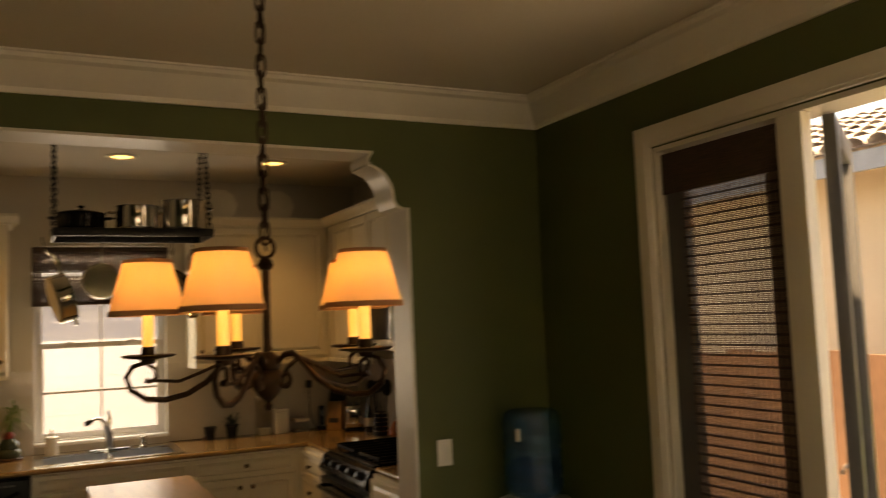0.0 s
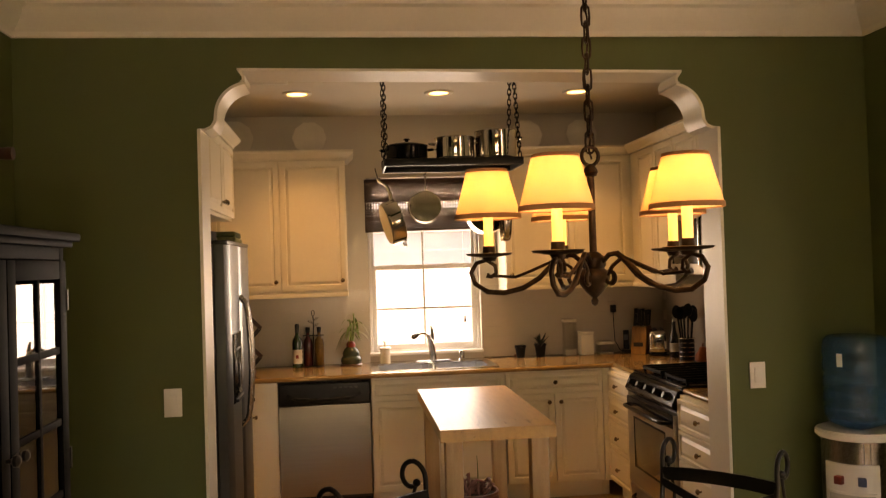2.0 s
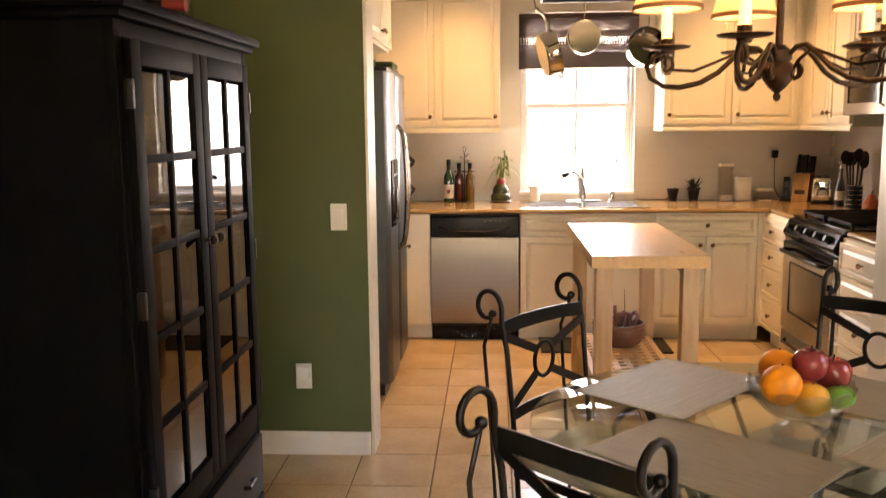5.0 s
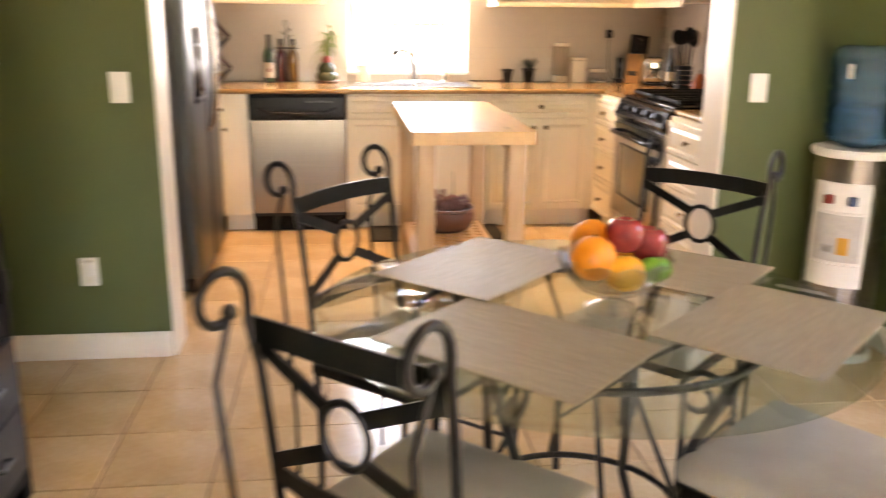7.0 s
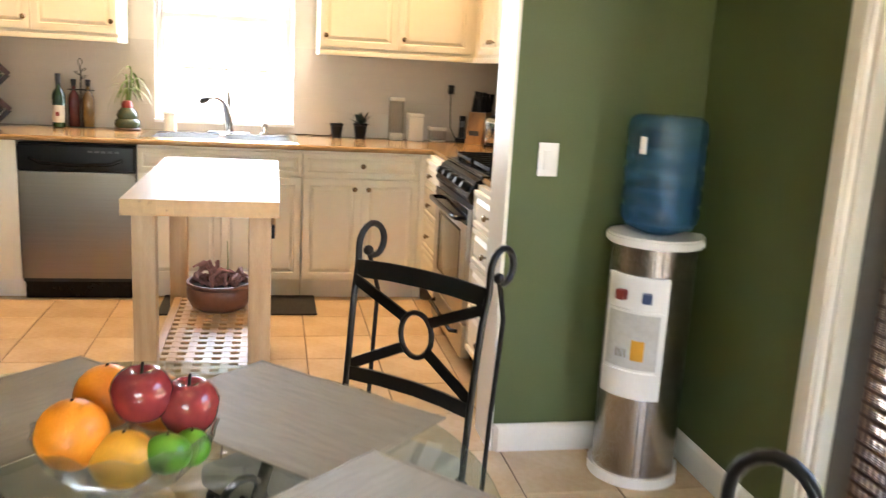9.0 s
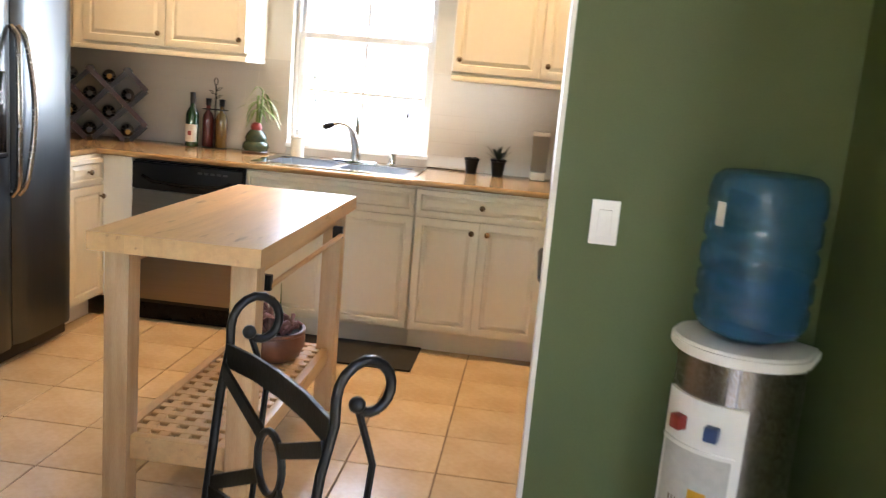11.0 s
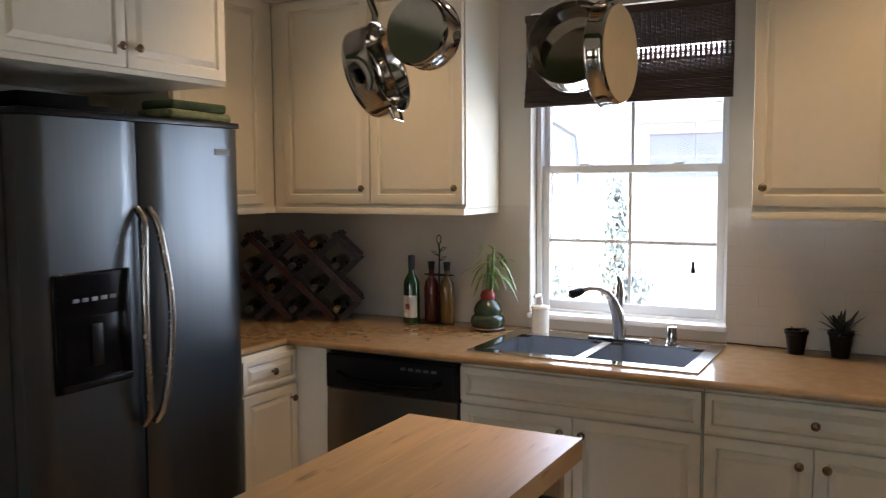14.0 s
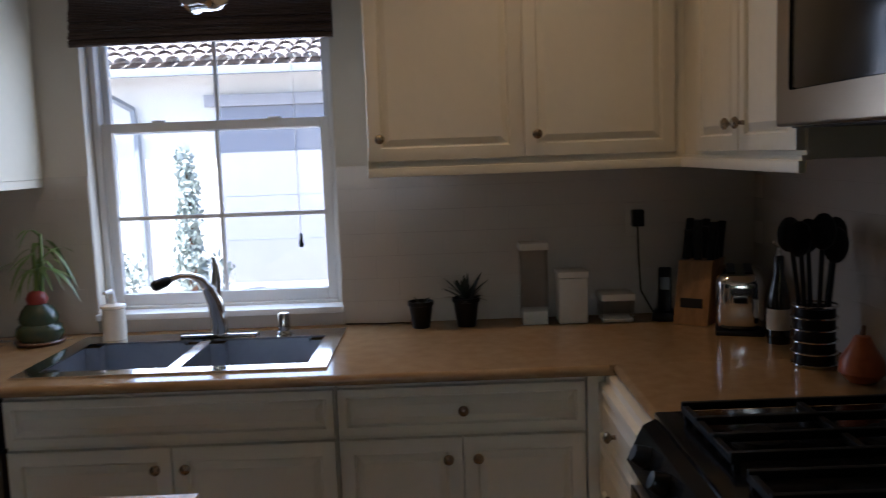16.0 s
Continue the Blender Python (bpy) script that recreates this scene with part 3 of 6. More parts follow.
YF = 2.065
base_cabinet(pose(-1.205, YF, 0), 0.175, "panel", "plain white corner filler beside the dishwasher")
base_cabinet(pose(-0.42, YF, 0), 0.895, "sink", "white raised-panel sink cabinet with two doors")
base_cabinet(pose(0.478, YF, 0), 0.672, "drawer_doors", "white raised-panel cabinet, one drawer over two doors")
base_cabinet(pose(1.152, YF, 0), 0.046, "panel", "plain white corner filler by the drawers")
base_cabinet(pose(-1.207, 1.715, 0, 0, 0, 90), 0.34, "drawer_door", "narrow white cabinet between refrigerator and corner", 0.655)
base_cabinet(pose(1.202, 2.055, 0, 0, 0, -90), 0.445, "drawers", "white stack of four drawers beside the range", 0.62)
base_cabinet(pose(1.202, 0.80, 0, 0, 0, -90), 0.575, "drawers", "white stack of four drawers at the arch", 0.62)


def wall_cabinet(m, w, doors, label, h=0.915, depth=0.325, z=1.455, knob_low=True, rail=True, crown=True, ends=(0, 0)):
    """doors: widths from the left, each with the side of its knob."""
    c = thing("wall_cabinet", label, "cabinet", group="wall cabinets")
    part("body", cube(0, w, 0, depth, z - 0.012, z + h), CAB, c, smooth=0)
    if rail:
        bm = cube(0, w, -0.018, 0.0, z - 0.040, z - 0.013, 0.005)
        box(bm, 0, w, -0.010, 0.012, z - 0.014, z - 0.004)
        for e, x in zip(ends, (0, w)):
            if e:
                box(bm, x - 0.016 if x else 0, x if x else 0.016, 0.0, depth - 0.002, z - 0.040, z - 0.013, 0.004)
        part("light_rail", bm, CAB, c)
    x = 0.004
    for dw, side in doors:
        k = None
        if side:
            k = ((dw - 0.036) if side > 0 else 0.036, 0.066 if knob_low else h - 0.07)
        if side is not None:
            add_front(c, "door", x, z + 0.006, dw - 0.006, h - 0.016, k)
        x += dw
    if crown:
        pr = [(0, 0), (-0.022, 0.0), (-0.026, 0.012), (-0.046, 0.030), (-0.060, 0.048), (-0.060, 0.064), (0, 0.064)]
        bm = bmesh.new()
        e0, e1 = ends
        ra = [bm.verts.new((o * e0, o, z + h + u)) for o, u in pr]
        rb = [bm.verts.new((w - o * e1, o, z + h + u)) for o, u in pr]
        for i in range(len(pr)):
            j = (i + 1) % len(pr)
            bm.faces.new((ra[i], ra[j], rb[j], rb[i]))
        bm.faces.new(ra)
        bm.faces.new(rb[::-1])
        for e, x in zip(ends, (0, w)):
            if e:
                s = -1 if x == 0 else 1
                rc = [bm.verts.new((x - s * o, o, z + h + u)) for o, u in pr]
                rd = [bm.verts.new((x - s * o, depth - 0.002, z + h + u)) for o, u in pr]
                for i in range(len(pr)):
                    j = (i + 1) % len(pr)
                    bm.faces.new((rc[i], rc[j], rd[j], rd[i]))
        bmesh.ops.recalc_face_normals(bm, faces=bm.faces)
        part("crown", bm, CAB, c, smooth=25)
    return put(c, m)


YU = 2.372
wall_cabinet(pose(-1.545, YU, 0), 0.995, [(0.065, None), (0.47, 1), (0.455, 1)], "white raised-panel wall cabinet beside the window", ends=(0, 1))
wall_cabinet(pose(0.566, YU, 0), 0.970, [(0.462, -1), (0.45, -1)], "white raised-panel wall cabinet over the corner", ends=(1, 0))
wall_cabinet(pose(-1.55, 1.735, 0, 0, 0, 90), 0.635, [(0.54, -1)], "white wall cabinet beside the refrigerator")
wall_cabinet(pose(1.51, 2.370, 0, 0, 0, -90), 0.845, [(0.17, None), (0.335, 1), (0.335, -1)], "white two-door wall cabinet beside the microwave")
wall_cabinet(pose(1.51, 1.52, 0, 0, 0, -90), 0.755, [(0.378, 1), (0.375, -1)], "short white wall cabinet above the microwave", h=0.43, z=1.94, rail=False)
wall_cabinet(pose(1.51, 0.76, 0, 0, 0, -90), 0.55, [(0.275, 1), (0.27, -1)], "white wall cabinet at the arch", ends=(0, 0))
wall_cabinet(pose(-1.25, 0.772, 0, 0, 0, 90), 0.95, [(0.475, 1), (0.47, -1)], "short white cabinet above the refrigerator", h=0.44, z=1.93, depth=0.62, rail=False, ends=(0, 1))
pan = thing("pantry_cabinet", "tall white raised-panel pantry cabinet", "cabinet")
part("body", cube(0, 0.563, 0, 0.55, 0.115, 2.37), CAB, pan, smooth=0)
part("toe_kick", cube(0, 0.563, 0.06, 0.09, 0.0, 0.114), TRIM, pan, smooth=0)
add_front(pan, "lower_door", 0.004, 0.128, 0.555, 1.215, (0.52, 1.14))
add_front(pan, "upper_door", 0.004, 1.352, 0.555, 1.005, (0.52, 0.07))
part("crown", cube(0, 0.563, -0.05, 0.0, 2.37, 2.434, 0.012), CAB, pan)
put(pan, pose(-1.325, 0.206, 0, 0, 0, 90))

# Worktop: one L-shaped run either side, with the sink cut-out.
SX0, SX1, SY0, SY1 = -0.40, 0.435, 2.105, 2.60
top = thing("worktop", "tan speckled stone worktop with a rounded front edge", "worktop", (0, 0, 0.868))
bm = bmesh.new()
for x0, x1, y0, y1 in ((XW, SX0, 2.022, YN), (SX1, XE, 2.022, YN), (SX0, SX1, 2.022, SY0), (SX0, SX1, SY1, YN)):
    box(bm, x0, x1, y0, y1, 0.0125, 0.042)
bmesh.ops.remove_doubles(bm, verts=bm.verts, dist=0.0005)
part("slab", bm, COUNTER, top, smooth=50)
part("front_edge", rod([(-1.205, 2.024, 0.0272), (1.205, 2.024, 0.0272)], 0.0150, 14), COUNTER, top, "rounded stone front edge", smooth=60)
part("slab", cube(XW, -1.222, 1.712, 2.021, 0.0125, 0.042), COUNTER, top, smooth=0)
part("front_edge", rod([(-1.222, 1.712, 0.0272), (-1.222, 2.03, 0.0272)], 0.0150, 14), COUNTER, top, smooth=60)
part("slab", cube(1.232, XE, 1.592, 2.021, 0.0125, 0.042), COUNTER, top, smooth=0)
part("front_edge", rod([(1.232, 1.592, 0.0272), (1.232, 2.03, 0.0272)], 0.0150, 14), COUNTER, top, smooth=60)
part("slab", cube(1.232, XE, 0.205, 0.798, 0.0125, 0.042), COUNTER, top, smooth=0)
part("front_edge", rod([(1.232, 0.205, 0.0272), (1.232, 0.798, 0.0272)], 0.0150, 14), COUNTER, top, smooth=60)

# Sink: two bowls in a steel rim.
SINKS = mat("sink_steel", (0.52, 0.53, 0.55), 0.34, metal=1, vary=0.06, scale=9)
sk = thing("kitchen_sink", "double-bowl stainless steel sink set in the worktop", "sink", (0.018, 2.352, 0.911))
bm = bmesh.new()
hw, hd = 0.432, 0.262
cells = [(-0.375, -0.018, -0.205, 0.150), (0.018, 0.375, -0.205, 0.150)]
xs = [-hw, -0.375, -0.018, 0.018, 0.375, hw]
ys = [-hd, -0.205, 0.150, hd]
for i in range(5):
    for j in range(3):
        if j == 1 and i in (1, 3):
            continue
        box(bm, xs[i], xs[i + 1], ys[j], ys[j + 1], -0.001, 0.005)
bmesh.ops.remove_doubles(bm, verts=bm.verts, dist=0.0005)
part("rim", bm, CHROME, sk, smooth=0)
for x0, x1, y0, y1 in cells:
    bm = bmesh.new()
    box(bm, x0, x1, y0, y1, -0.19, 0.0, 0.0)
    bmesh.ops.delete(bm, geom=[f for f in bm.faces if f.normal.z > 0.9], context="FACES")
    bmesh.ops.bevel(bm, geom=[e for e in bm.edges if not e.is_boundary], offset=0.045, segments=4, affect="EDGES")
    bmesh.ops.reverse_faces(bm, faces=bm.faces)
    b = part("bowl", bm, SINKS, sk, smooth=60)
    part("drain", turned([(0, 0.002), (0.035, 0.002), (0.042, 0.006), (0.044, 0.0)], 20, ((x0 + x1) / 2, (y0 + y1) / 2, -0.189)), STEEL, b)
fa = thing("faucet", "chrome pull-out kitchen faucet on the sink rim", "faucet", (0.045, 2.555, 0.9165))
part("deck_plate", cube(-0.125, 0.125, -0.028, 0.028, 0.0, 0.010, 0.009, 3), CHROME, fa)
part("body", rod([(0, 0, 0.008), (0, -0.001, 0.05), (-0.008, -0.008, 0.11), (-0.024, -0.026, 0.165)], [0.029, 0.027, 0.025, 0.020], 18), CHROME, fa)
sp = part("spout", rod([(-0.02, -0.022, 0.155), (-0.040, -0.042, 0.192), (-0.066, -0.068, 0.210), (-0.094, -0.096, 0.213), (-0.118, -0.118, 0.205)], [0.019, 0.015, 0.011, 0.010, 0.011], 14), CHROME, fa)
part("spray_head", rod([(-0.115, -0.116, 0.206), (-0.128, -0.128, 0.200), (-0.150, -0.150, 0.192), (-0.156, -0.156, 0.189)], [0.012, 0.017, 0.018, 0.011], 14), BLACKP, sp, "dark spray head")
part("lever", rod([(-0.006, -0.004, 0.13), (-0.002, 0.004, 0.18), (-0.003, 0.008, 0.225), (-0.010, 0.008, 0.258)], [0.020, 0.019, 0.013, 0.006], 12), CHROME, fa)
ag = thing("air_gap", "chrome capped dispenser beside the faucet", "soap dispenser", (0.255, 2.555, 0.9165))
part("base", turned([(0, 0), (0.026, 0), (0.024, 0.008), (0.020, 0.012), (0, 0.012)], 18), CHROME, ag)
part("cap", turned([(0, 0.012), (0.021, 0.012), (0.021, 0.060), (0.017, 0.068), (0, 0.070)], 18), CHROME, ag)
so = thing("soap_dispenser", "cream ceramic soap pump by the sink", "soap dispenser", (-0.30, 2.565, 0.9165))
part("bottle", turned([(0, 0), (0.036, 0), (0.037, 0.01), (0.036, 0.10), (0.042, 0.104), (0.040, 0.112), (0.016, 0.118), (0, 0.118)], 22), CREAMC, so)
part("pump", rod([(0, 0, 0.117), (0, 0, 0.150), (-0.002, -0.004, 0.158), (-0.012, -0.035, 0.156)], [0.012, 0.008, 0.009, 0.006], 10), PLASTW, so)

# Dishwasher.
dwr = thing("dishwasher", "stainless steel dishwasher with a black control panel", "dishwasher", (-1.027, YF, 0))
part("body", cube(0, 0.602, 0.002, 0.56, 0.10, 0.866), BLACKP, dwr, smooth=0)
bm = bmesh.new()
sec = [(0.0, 0.125)] + [(-0.022 - 0.012 * math.sin(math.pi * i / 8), 0.125 + 0.59 * i / 8) for i in range(9)] + [(0.0, 0.715)]
va = [bm.verts.new((0.003, y, z)) for y, z in sec]
vb = [bm.verts.new((0.599, y, z)) for y, z in sec]
for i in range(len(sec)):
    j = (i + 1) % len(sec)
    bm.faces.new((va[i], va[j], vb[j], vb[i]))
bm.faces.new(va)
bm.faces.new(vb[::-1])
bmesh.ops.recalc_face_normals(bm, faces=bm.faces)
part("door", bm, STEELH, dwr, "brushed steel door", smooth=30)
cp = part("control_panel", cube(0.003, 0.599, -0.036, 0.0, 0.722, 0.862, 0.010, 3), BLACKP, dwr, "glossy black panel")
part("handle", rod([(0.06, -0.034, 0.79), (0.12, -0.046, 0.765), (0.30, -0.050, 0.755), (0.48, -0.046, 0.765), (0.54, -0.034, 0.79)], 0.010, 10), BLACKE, cp)
for i in range(5):
    part("button", cube(0.36 + i * 0.034, 0.383 + i * 0.034, -0.038, -0.035, 0.825, 0.836, 0.001), DOORMET, cp)
part("kick_plate", cube(0.003, 0.599, 0.03, 0.05, 0.0, 0.12), BLACKE, dwr, smooth=0)

# Refrigerator, side by side, facing the range.
fr = thing("refrigerator", "side-by-side stainless steel refrigerator with a black dispenser", "refrigerator")
part("body", cube(0.0, 0.915, 0.075, 0.70, 0.02, 1.755, 0.004), mat("fridge_side_grey", (0.045, 0.045, 0.045), 0.4, vary=0.1, bump=0.1, bump_scale=200), fr, "dark grey cabinet")
part("top_cover", cube(0.004, 0.911, 0.0, 0.15, 1.755, 1.775, 0.004), BLACKP, fr)
part("grille", cube(0.01, 0.905, 0.04, 0.08, 0.015, 0.075, 0.003), BLACKP, fr)


def fridge_door(x0, x1):
    bm = bmesh.new()
    pts = []
    nn = 10
    for i in range(nn + 1):
        u = i / nn
        e = min(u, 1 - u) * (x1 - x0)
        pts.append((x0 + u * (x1 - x0), -0.004 * math.sin(math.pi * u) + 0.020 * max(0, 1 - e / 0.035) ** 2))
    pts += [(x1, 0.068), (x0, 0.068)]
    outline(bm, pts, (0.085, 1.752), "xy")
    return bm


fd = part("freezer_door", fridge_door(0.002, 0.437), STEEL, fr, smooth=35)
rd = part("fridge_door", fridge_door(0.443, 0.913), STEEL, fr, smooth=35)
for dd, x, s in ((fd, 0.412, -1), (rd, 0.468, 1)):
    pts = [(x - s * 0.004, 0.0, 1.475), (x - s * 0.002, -0.030, 1.44)]
    pts += [(x + s * 0.004 + s * 0.024 * math.sin(math.pi * i / 10), -0.040 - 0.018 * math.sin(math.pi * i / 10), 1.40 - 0.56 * i / 10) for i in range(11)]
    pts += [(x - s * 0.002, -0.030, 0.80), (x - s * 0.004, 0.0, 0.765)]
    part("handle", rod(pts, 0.013, 10), HANDLE, dd, "curved steel handle")
disp = part("dispenser", cube(0.085, 0.372, -0.012, 0.01, 0.93, 1.29, 0.010, 3), BLACKE, fd, "black ice and water dispenser")
part("niche", cube(0.115, 0.342, -0.0135, -0.0105, 0.955, 1.155, 0.002), BLACKE, disp)
part("paddle", cube(0.21, 0.25, -0.022, -0.0125, 1.00, 1.13, 0.006), BLACKP, disp)
part("drip_tray", cube(0.10, 0.357, -0.026, -0.011, 0.938, 0.956, 0.004), BLACKP, disp)
for i in range(5):
    part("button", cube(0.150 + i * 0.034, 0.172 + i * 0.034, -0.0145, -0.011, 1.20, 1.212, 0.001), GUTTER, disp)
part("energy_label", cube(0.775, 0.85, -0.0055, -0.002, 1.655, 1.677, 0.0005), GUTTER, rd, "small grey badge")
put(fr, pose(-1.15, 0.778, 0, 0, 0, 90))

# Range.
rg = thing("range", "black and stainless gas range with an oven door", "range")
part("body", cube(0.0, 0.775, 0.03, 0.62, 0.06, 0.90, 0.003), BLACKE, rg)
bm = bmesh.new()
sec = [(0.05, 0.775), (-0.015, 0.790), (-0.030, 0.815), (0.005, 0.890), (0.05, 0.912)]
va = [bm.verts.new((0.0, y, z)) for y, z in sec]
vb = [bm.verts.new((0.775, y, z)) for y, z in sec]
for i in range(len(sec)):
    j = (i + 1) % len(sec)
    bm.faces.new((va[i], va[j], vb[j], vb[i]))
bm.faces.new(va)
bm.faces.new(vb[::-1])
bmesh.ops.recalc_face_normals(bm, faces=bm.faces)
cp = part("control_panel", bm, BLACKE, rg, "glossy black sloped panel", smooth=20)
for i in range(5):
    kb = turned([(0, 0), (0.024, 0), (0.022, 0.012), (0.017, 0.030), (0, 0.031)], 16, m=Matrix.Rotation(radians(65), 4, "X"))
    q = part("burner_knob", kb, BLACKP, cp)
    q.matrix_basis = pose(0.10 + i * 0.144, -0.012, 0.855)
dr = part("oven_door", cube(0.012, 0.763, -0.022, 0.03, 0.235, 0.765, 0.008, 3), OVENST, rg, "steel oven door")
part("window_frame", rect_frame(0.125, 0.650, 0.345, 0.655, -0.0245, -0.018, 0.014), BLACKE, dr)
part("oven_window", cube(0.139, 0.636, -0.0235, -0.019, 0.359, 0.641, 0.001), mat("oven_mirror_glass", (0.36, 0.325, 0.285), 0.15, metal=1, vary=0.08, scale=4), dr, "mirrored grey oven window")
part("door_band", cube(0.012, 0.763, -0.0255, -0.018, 0.690, 0.766, 0.004), BLACKE, dr)
part("handle", rod([(0.06, -0.02, 0.715), (0.075, -0.060, 0.715), (0.12, -0.066, 0.715), (0.655, -0.066, 0.715), (0.70, -0.060, 0.715), (0.715, -0.02, 0.715)], 0.012, 12), BLACKE, dr)
q = part("storage_drawer", cube(0.012, 0.763, -0.016, 0.03, 0.065, 0.225, 0.008, 3), OVENST, rg)
part("drawer_pull", rod([(0.10, -0.014, 0.17), (0.13, -0.045, 0.165), (0.645, -0.045, 0.165), (0.675, -0.014, 0.17)], 0.010, 10), BLACKE, q)
part("cooktop", cube(-0.004, 0.779, 0.03, 0.60, 0.900, 0.918, 0.006), BLACKE, rg)
for gx in (0.03, 0.41):
    bm = bmesh.new()
    for k in range(4):
        box(bm, gx + 0.01 + k * 0.098, gx + 0.024 + k * 0.098, 0.075, 0.57, 0.935, 0.952, 0.003)
    for yy in (0.075, 0.31, 0.556):
        box(bm, gx + 0.01, gx + 0.318, yy, yy + 0.014, 0.930, 0.946, 0.003)
    for xx in (gx + 0.012, gx + 0.304):
        for yy in (0.08, 0.552):
            box(bm, xx, xx + 0.012, yy, yy + 0.012, 0.916, 0.936)
    part("grate", bm, GRATE, rg)
    for yy in (0.18, 0.44):
        part("burner", turned([(0, 0.918), (0.055, 0.918), (0.052, 0.926), (0.030, 0.930), (0.028, 0.938), (0, 0.938)], 20, (gx + 0.165, yy, 0)), GRATE, rg)
part("back_guard", cube(0.0, 0.775, 0.60, 0.63, 0.90, 0.99, 0.004), BLACKE, rg)
for xx in (0.03, 0.73):
    for yy in (0.06, 0.56):
        part("foot", cube(xx, xx + 0.03, yy, yy + 0.03, 0.0, 0.06), BLACKP, rg, smooth=0)
put(rg, pose(1.185, 1.583, 0, 0, 0, -90))

# Microwave over the range.
mw = thing("microwave", "stainless steel over-range microwave under a cabinet", "microwave")
part("body", cube(0, 0.752, 0.02, 0.40, 1.505, 1.925, 0.003), BLACKP, mw)
dd = part("door", cube(0.0, 0.58, -0.012, 0.02, 1.508, 1.88, 0.008, 3), STEELH, mw, "steel door")
part("glass", cube(0.075, 0.505, -0.0145, -0.011, 1.575, 1.835, 0.006), BLACKE, dd, "black door glass")
part("handle", rod([(0.555, -0.012, 1.55), (0.555, -0.045, 1.57), (0.555, -0.045, 1.83), (0.555, -0.012, 1.85)], 0.010, 10), CHROME, dd)
part("control_panel", cube(0.582, 0.752, -0.012, 0.02, 1.508, 1.88, 0.004), BLACKE, mw)
part("vent_grille", cube(0.0, 0.752, -0.010, 0.02, 1.884, 1.924, 0.003), BLACKP, mw)
put(mw, pose(1.455, 1.518, 0, 0, 0, -90))

# ---- kitchen: island, mat, pot rack ----
isl = thing("kitchen_island", "maple butcher-block island with slatted lower shelf", "kitchen island", (0.081, 0.640, 0))
IX, IY, IZ = 0.254, 0.617, 0.906
tp = part("block_top", cube(-IX + 0.002, IX - 0.002, -IY + 0.002, IY - 0.002, IZ - 0.052, IZ - 0.012), MAPLE, isl, smooth=0)
w = 2 * IX / 9
for i in range(9):
    part("stave", cube(-IX + i * w, -IX + (i + 1) * w, -IY, IY, IZ - 0.054, IZ), MAPLE, tp, smooth=0)
for sx in (-1, 1):
    for sy in (-1, 1):
        part("leg", cube(sx * 0.19 - 0.038, sx * 0.19 + 0.038, sy * 0.525 - 0.038, sy * 0.525 + 0.038, 0, IZ - 0.055, 0.006), MAPLEV, isl)
for sy in (-1, 1):
    part("shelf_rail", cube(-0.151, 0.151, sy * 0.525 - 0.016, sy * 0.525 + 0.016, 0.20, 0.275, 0.003), MAPLE, isl)
for sx in (-1, 1):
    part("apron", cube(sx * 0.19 - 0.012, sx * 0.19 + 0.012, -0.486, 0.486, 0.795, 0.850, 0.003), MAPLE, isl)
    part("shelf_rail", cube(sx * 0.19 - 0.016, sx * 0.19 + 0.016, -0.486, 0.486, 0.215, 0.275, 0.003), MAPLE, isl)
part("towel_bar", rod([(0.235, -0.46, 0.765), (0.235, 0.46, 0.765)], 0.009, 10), MAPLE, isl)
for sy in (-0.46, 0.46):
    part("bar_bracket", cube(0.20, 0.240, sy - 0.012, sy + 0.012, 0.752, 0.80, 0.003), BLACKP, isl)
for i in range(16):
    y = -0.46 + i * 0.92 / 15
    part("slat", cube(-0.172, 0.172, y - 0.017, y + 0.017, 0.260, 0.274, 0.003, 1), MAPLE, isl)
for x in (-0.13, -0.065, 0.0, 0.065, 0.13):
    part("shelf_runner", cube(x - 0.017, x + 0.017, -0.505, 0.505, 0.254, 0.2725, 0.002, 1), MAPLE, isl)

tub = thing("planter", "round brown clay planter with a reddish plant on the island shelf", "planter", (0.085, 0.95, 0.2745))
part("pot", turned([(0, 0), (0.095, 0), (0.122, 0.018), (0.140, 0.055), (0.142, 0.09), (0.136, 0.105), (0.143, 0.112), (0.141, 0.124), (0.130, 0.124), (0.126, 0.098), (0, 0.095)], 28), TERRA, tub)
part("soil", turned([(0, 0.1), (0.127, 0.099)], 24), SOIL, tub)
STEMR = mat("reddish_stem", (0.50, 0.24, 0.21), 0.6, vary=0.3)
rnd = random.Random(4)
for i in range(26):
    a, b = rnd.uniform(0, 6.28), rnd.uniform(-1.2, 1.2)
    r0, r1 = rnd.uniform(0.0, 0.08), rnd.uniform(0.03, 0.11)
    h = rnd.uniform(0.04, 0.10)
    bm = tube(bmesh.new(), [(r0 * math.cos(a), r0 * math.sin(a), 0.098), (r1 * math.cos(a), r1 * math.sin(a), 0.10 + h * 0.6), (r1 * math.cos(a + b * 0.5), r1 * math.sin(a + b * 0.5), 0.10 + h), ((r1 + 0.02) * math.cos(a + b), (r1 + 0.02) * math.sin(a + b), 0.095 + h * 0.9)], [0.006, 0.009, 0.010, 0.004], 6)
    part("stem", bm, STEMR, tub)
part("tall_shoot", rod([(0.03, 0.02, 0.10), (0.035, 0.02, 0.20), (0.032, 0.022, 0.30)], [0.004, 0.003, 0.0015], 6), LEAF, tub)

kmat = thing("floor_mat", "black rubber floor mat before the sink", "mat", (0.135, 1.935, 0.0))
part("pad", cube(-0.425, 0.425, -0.20, 0.185, 0.001, 0.012, 0.005), RUBBER, kmat)


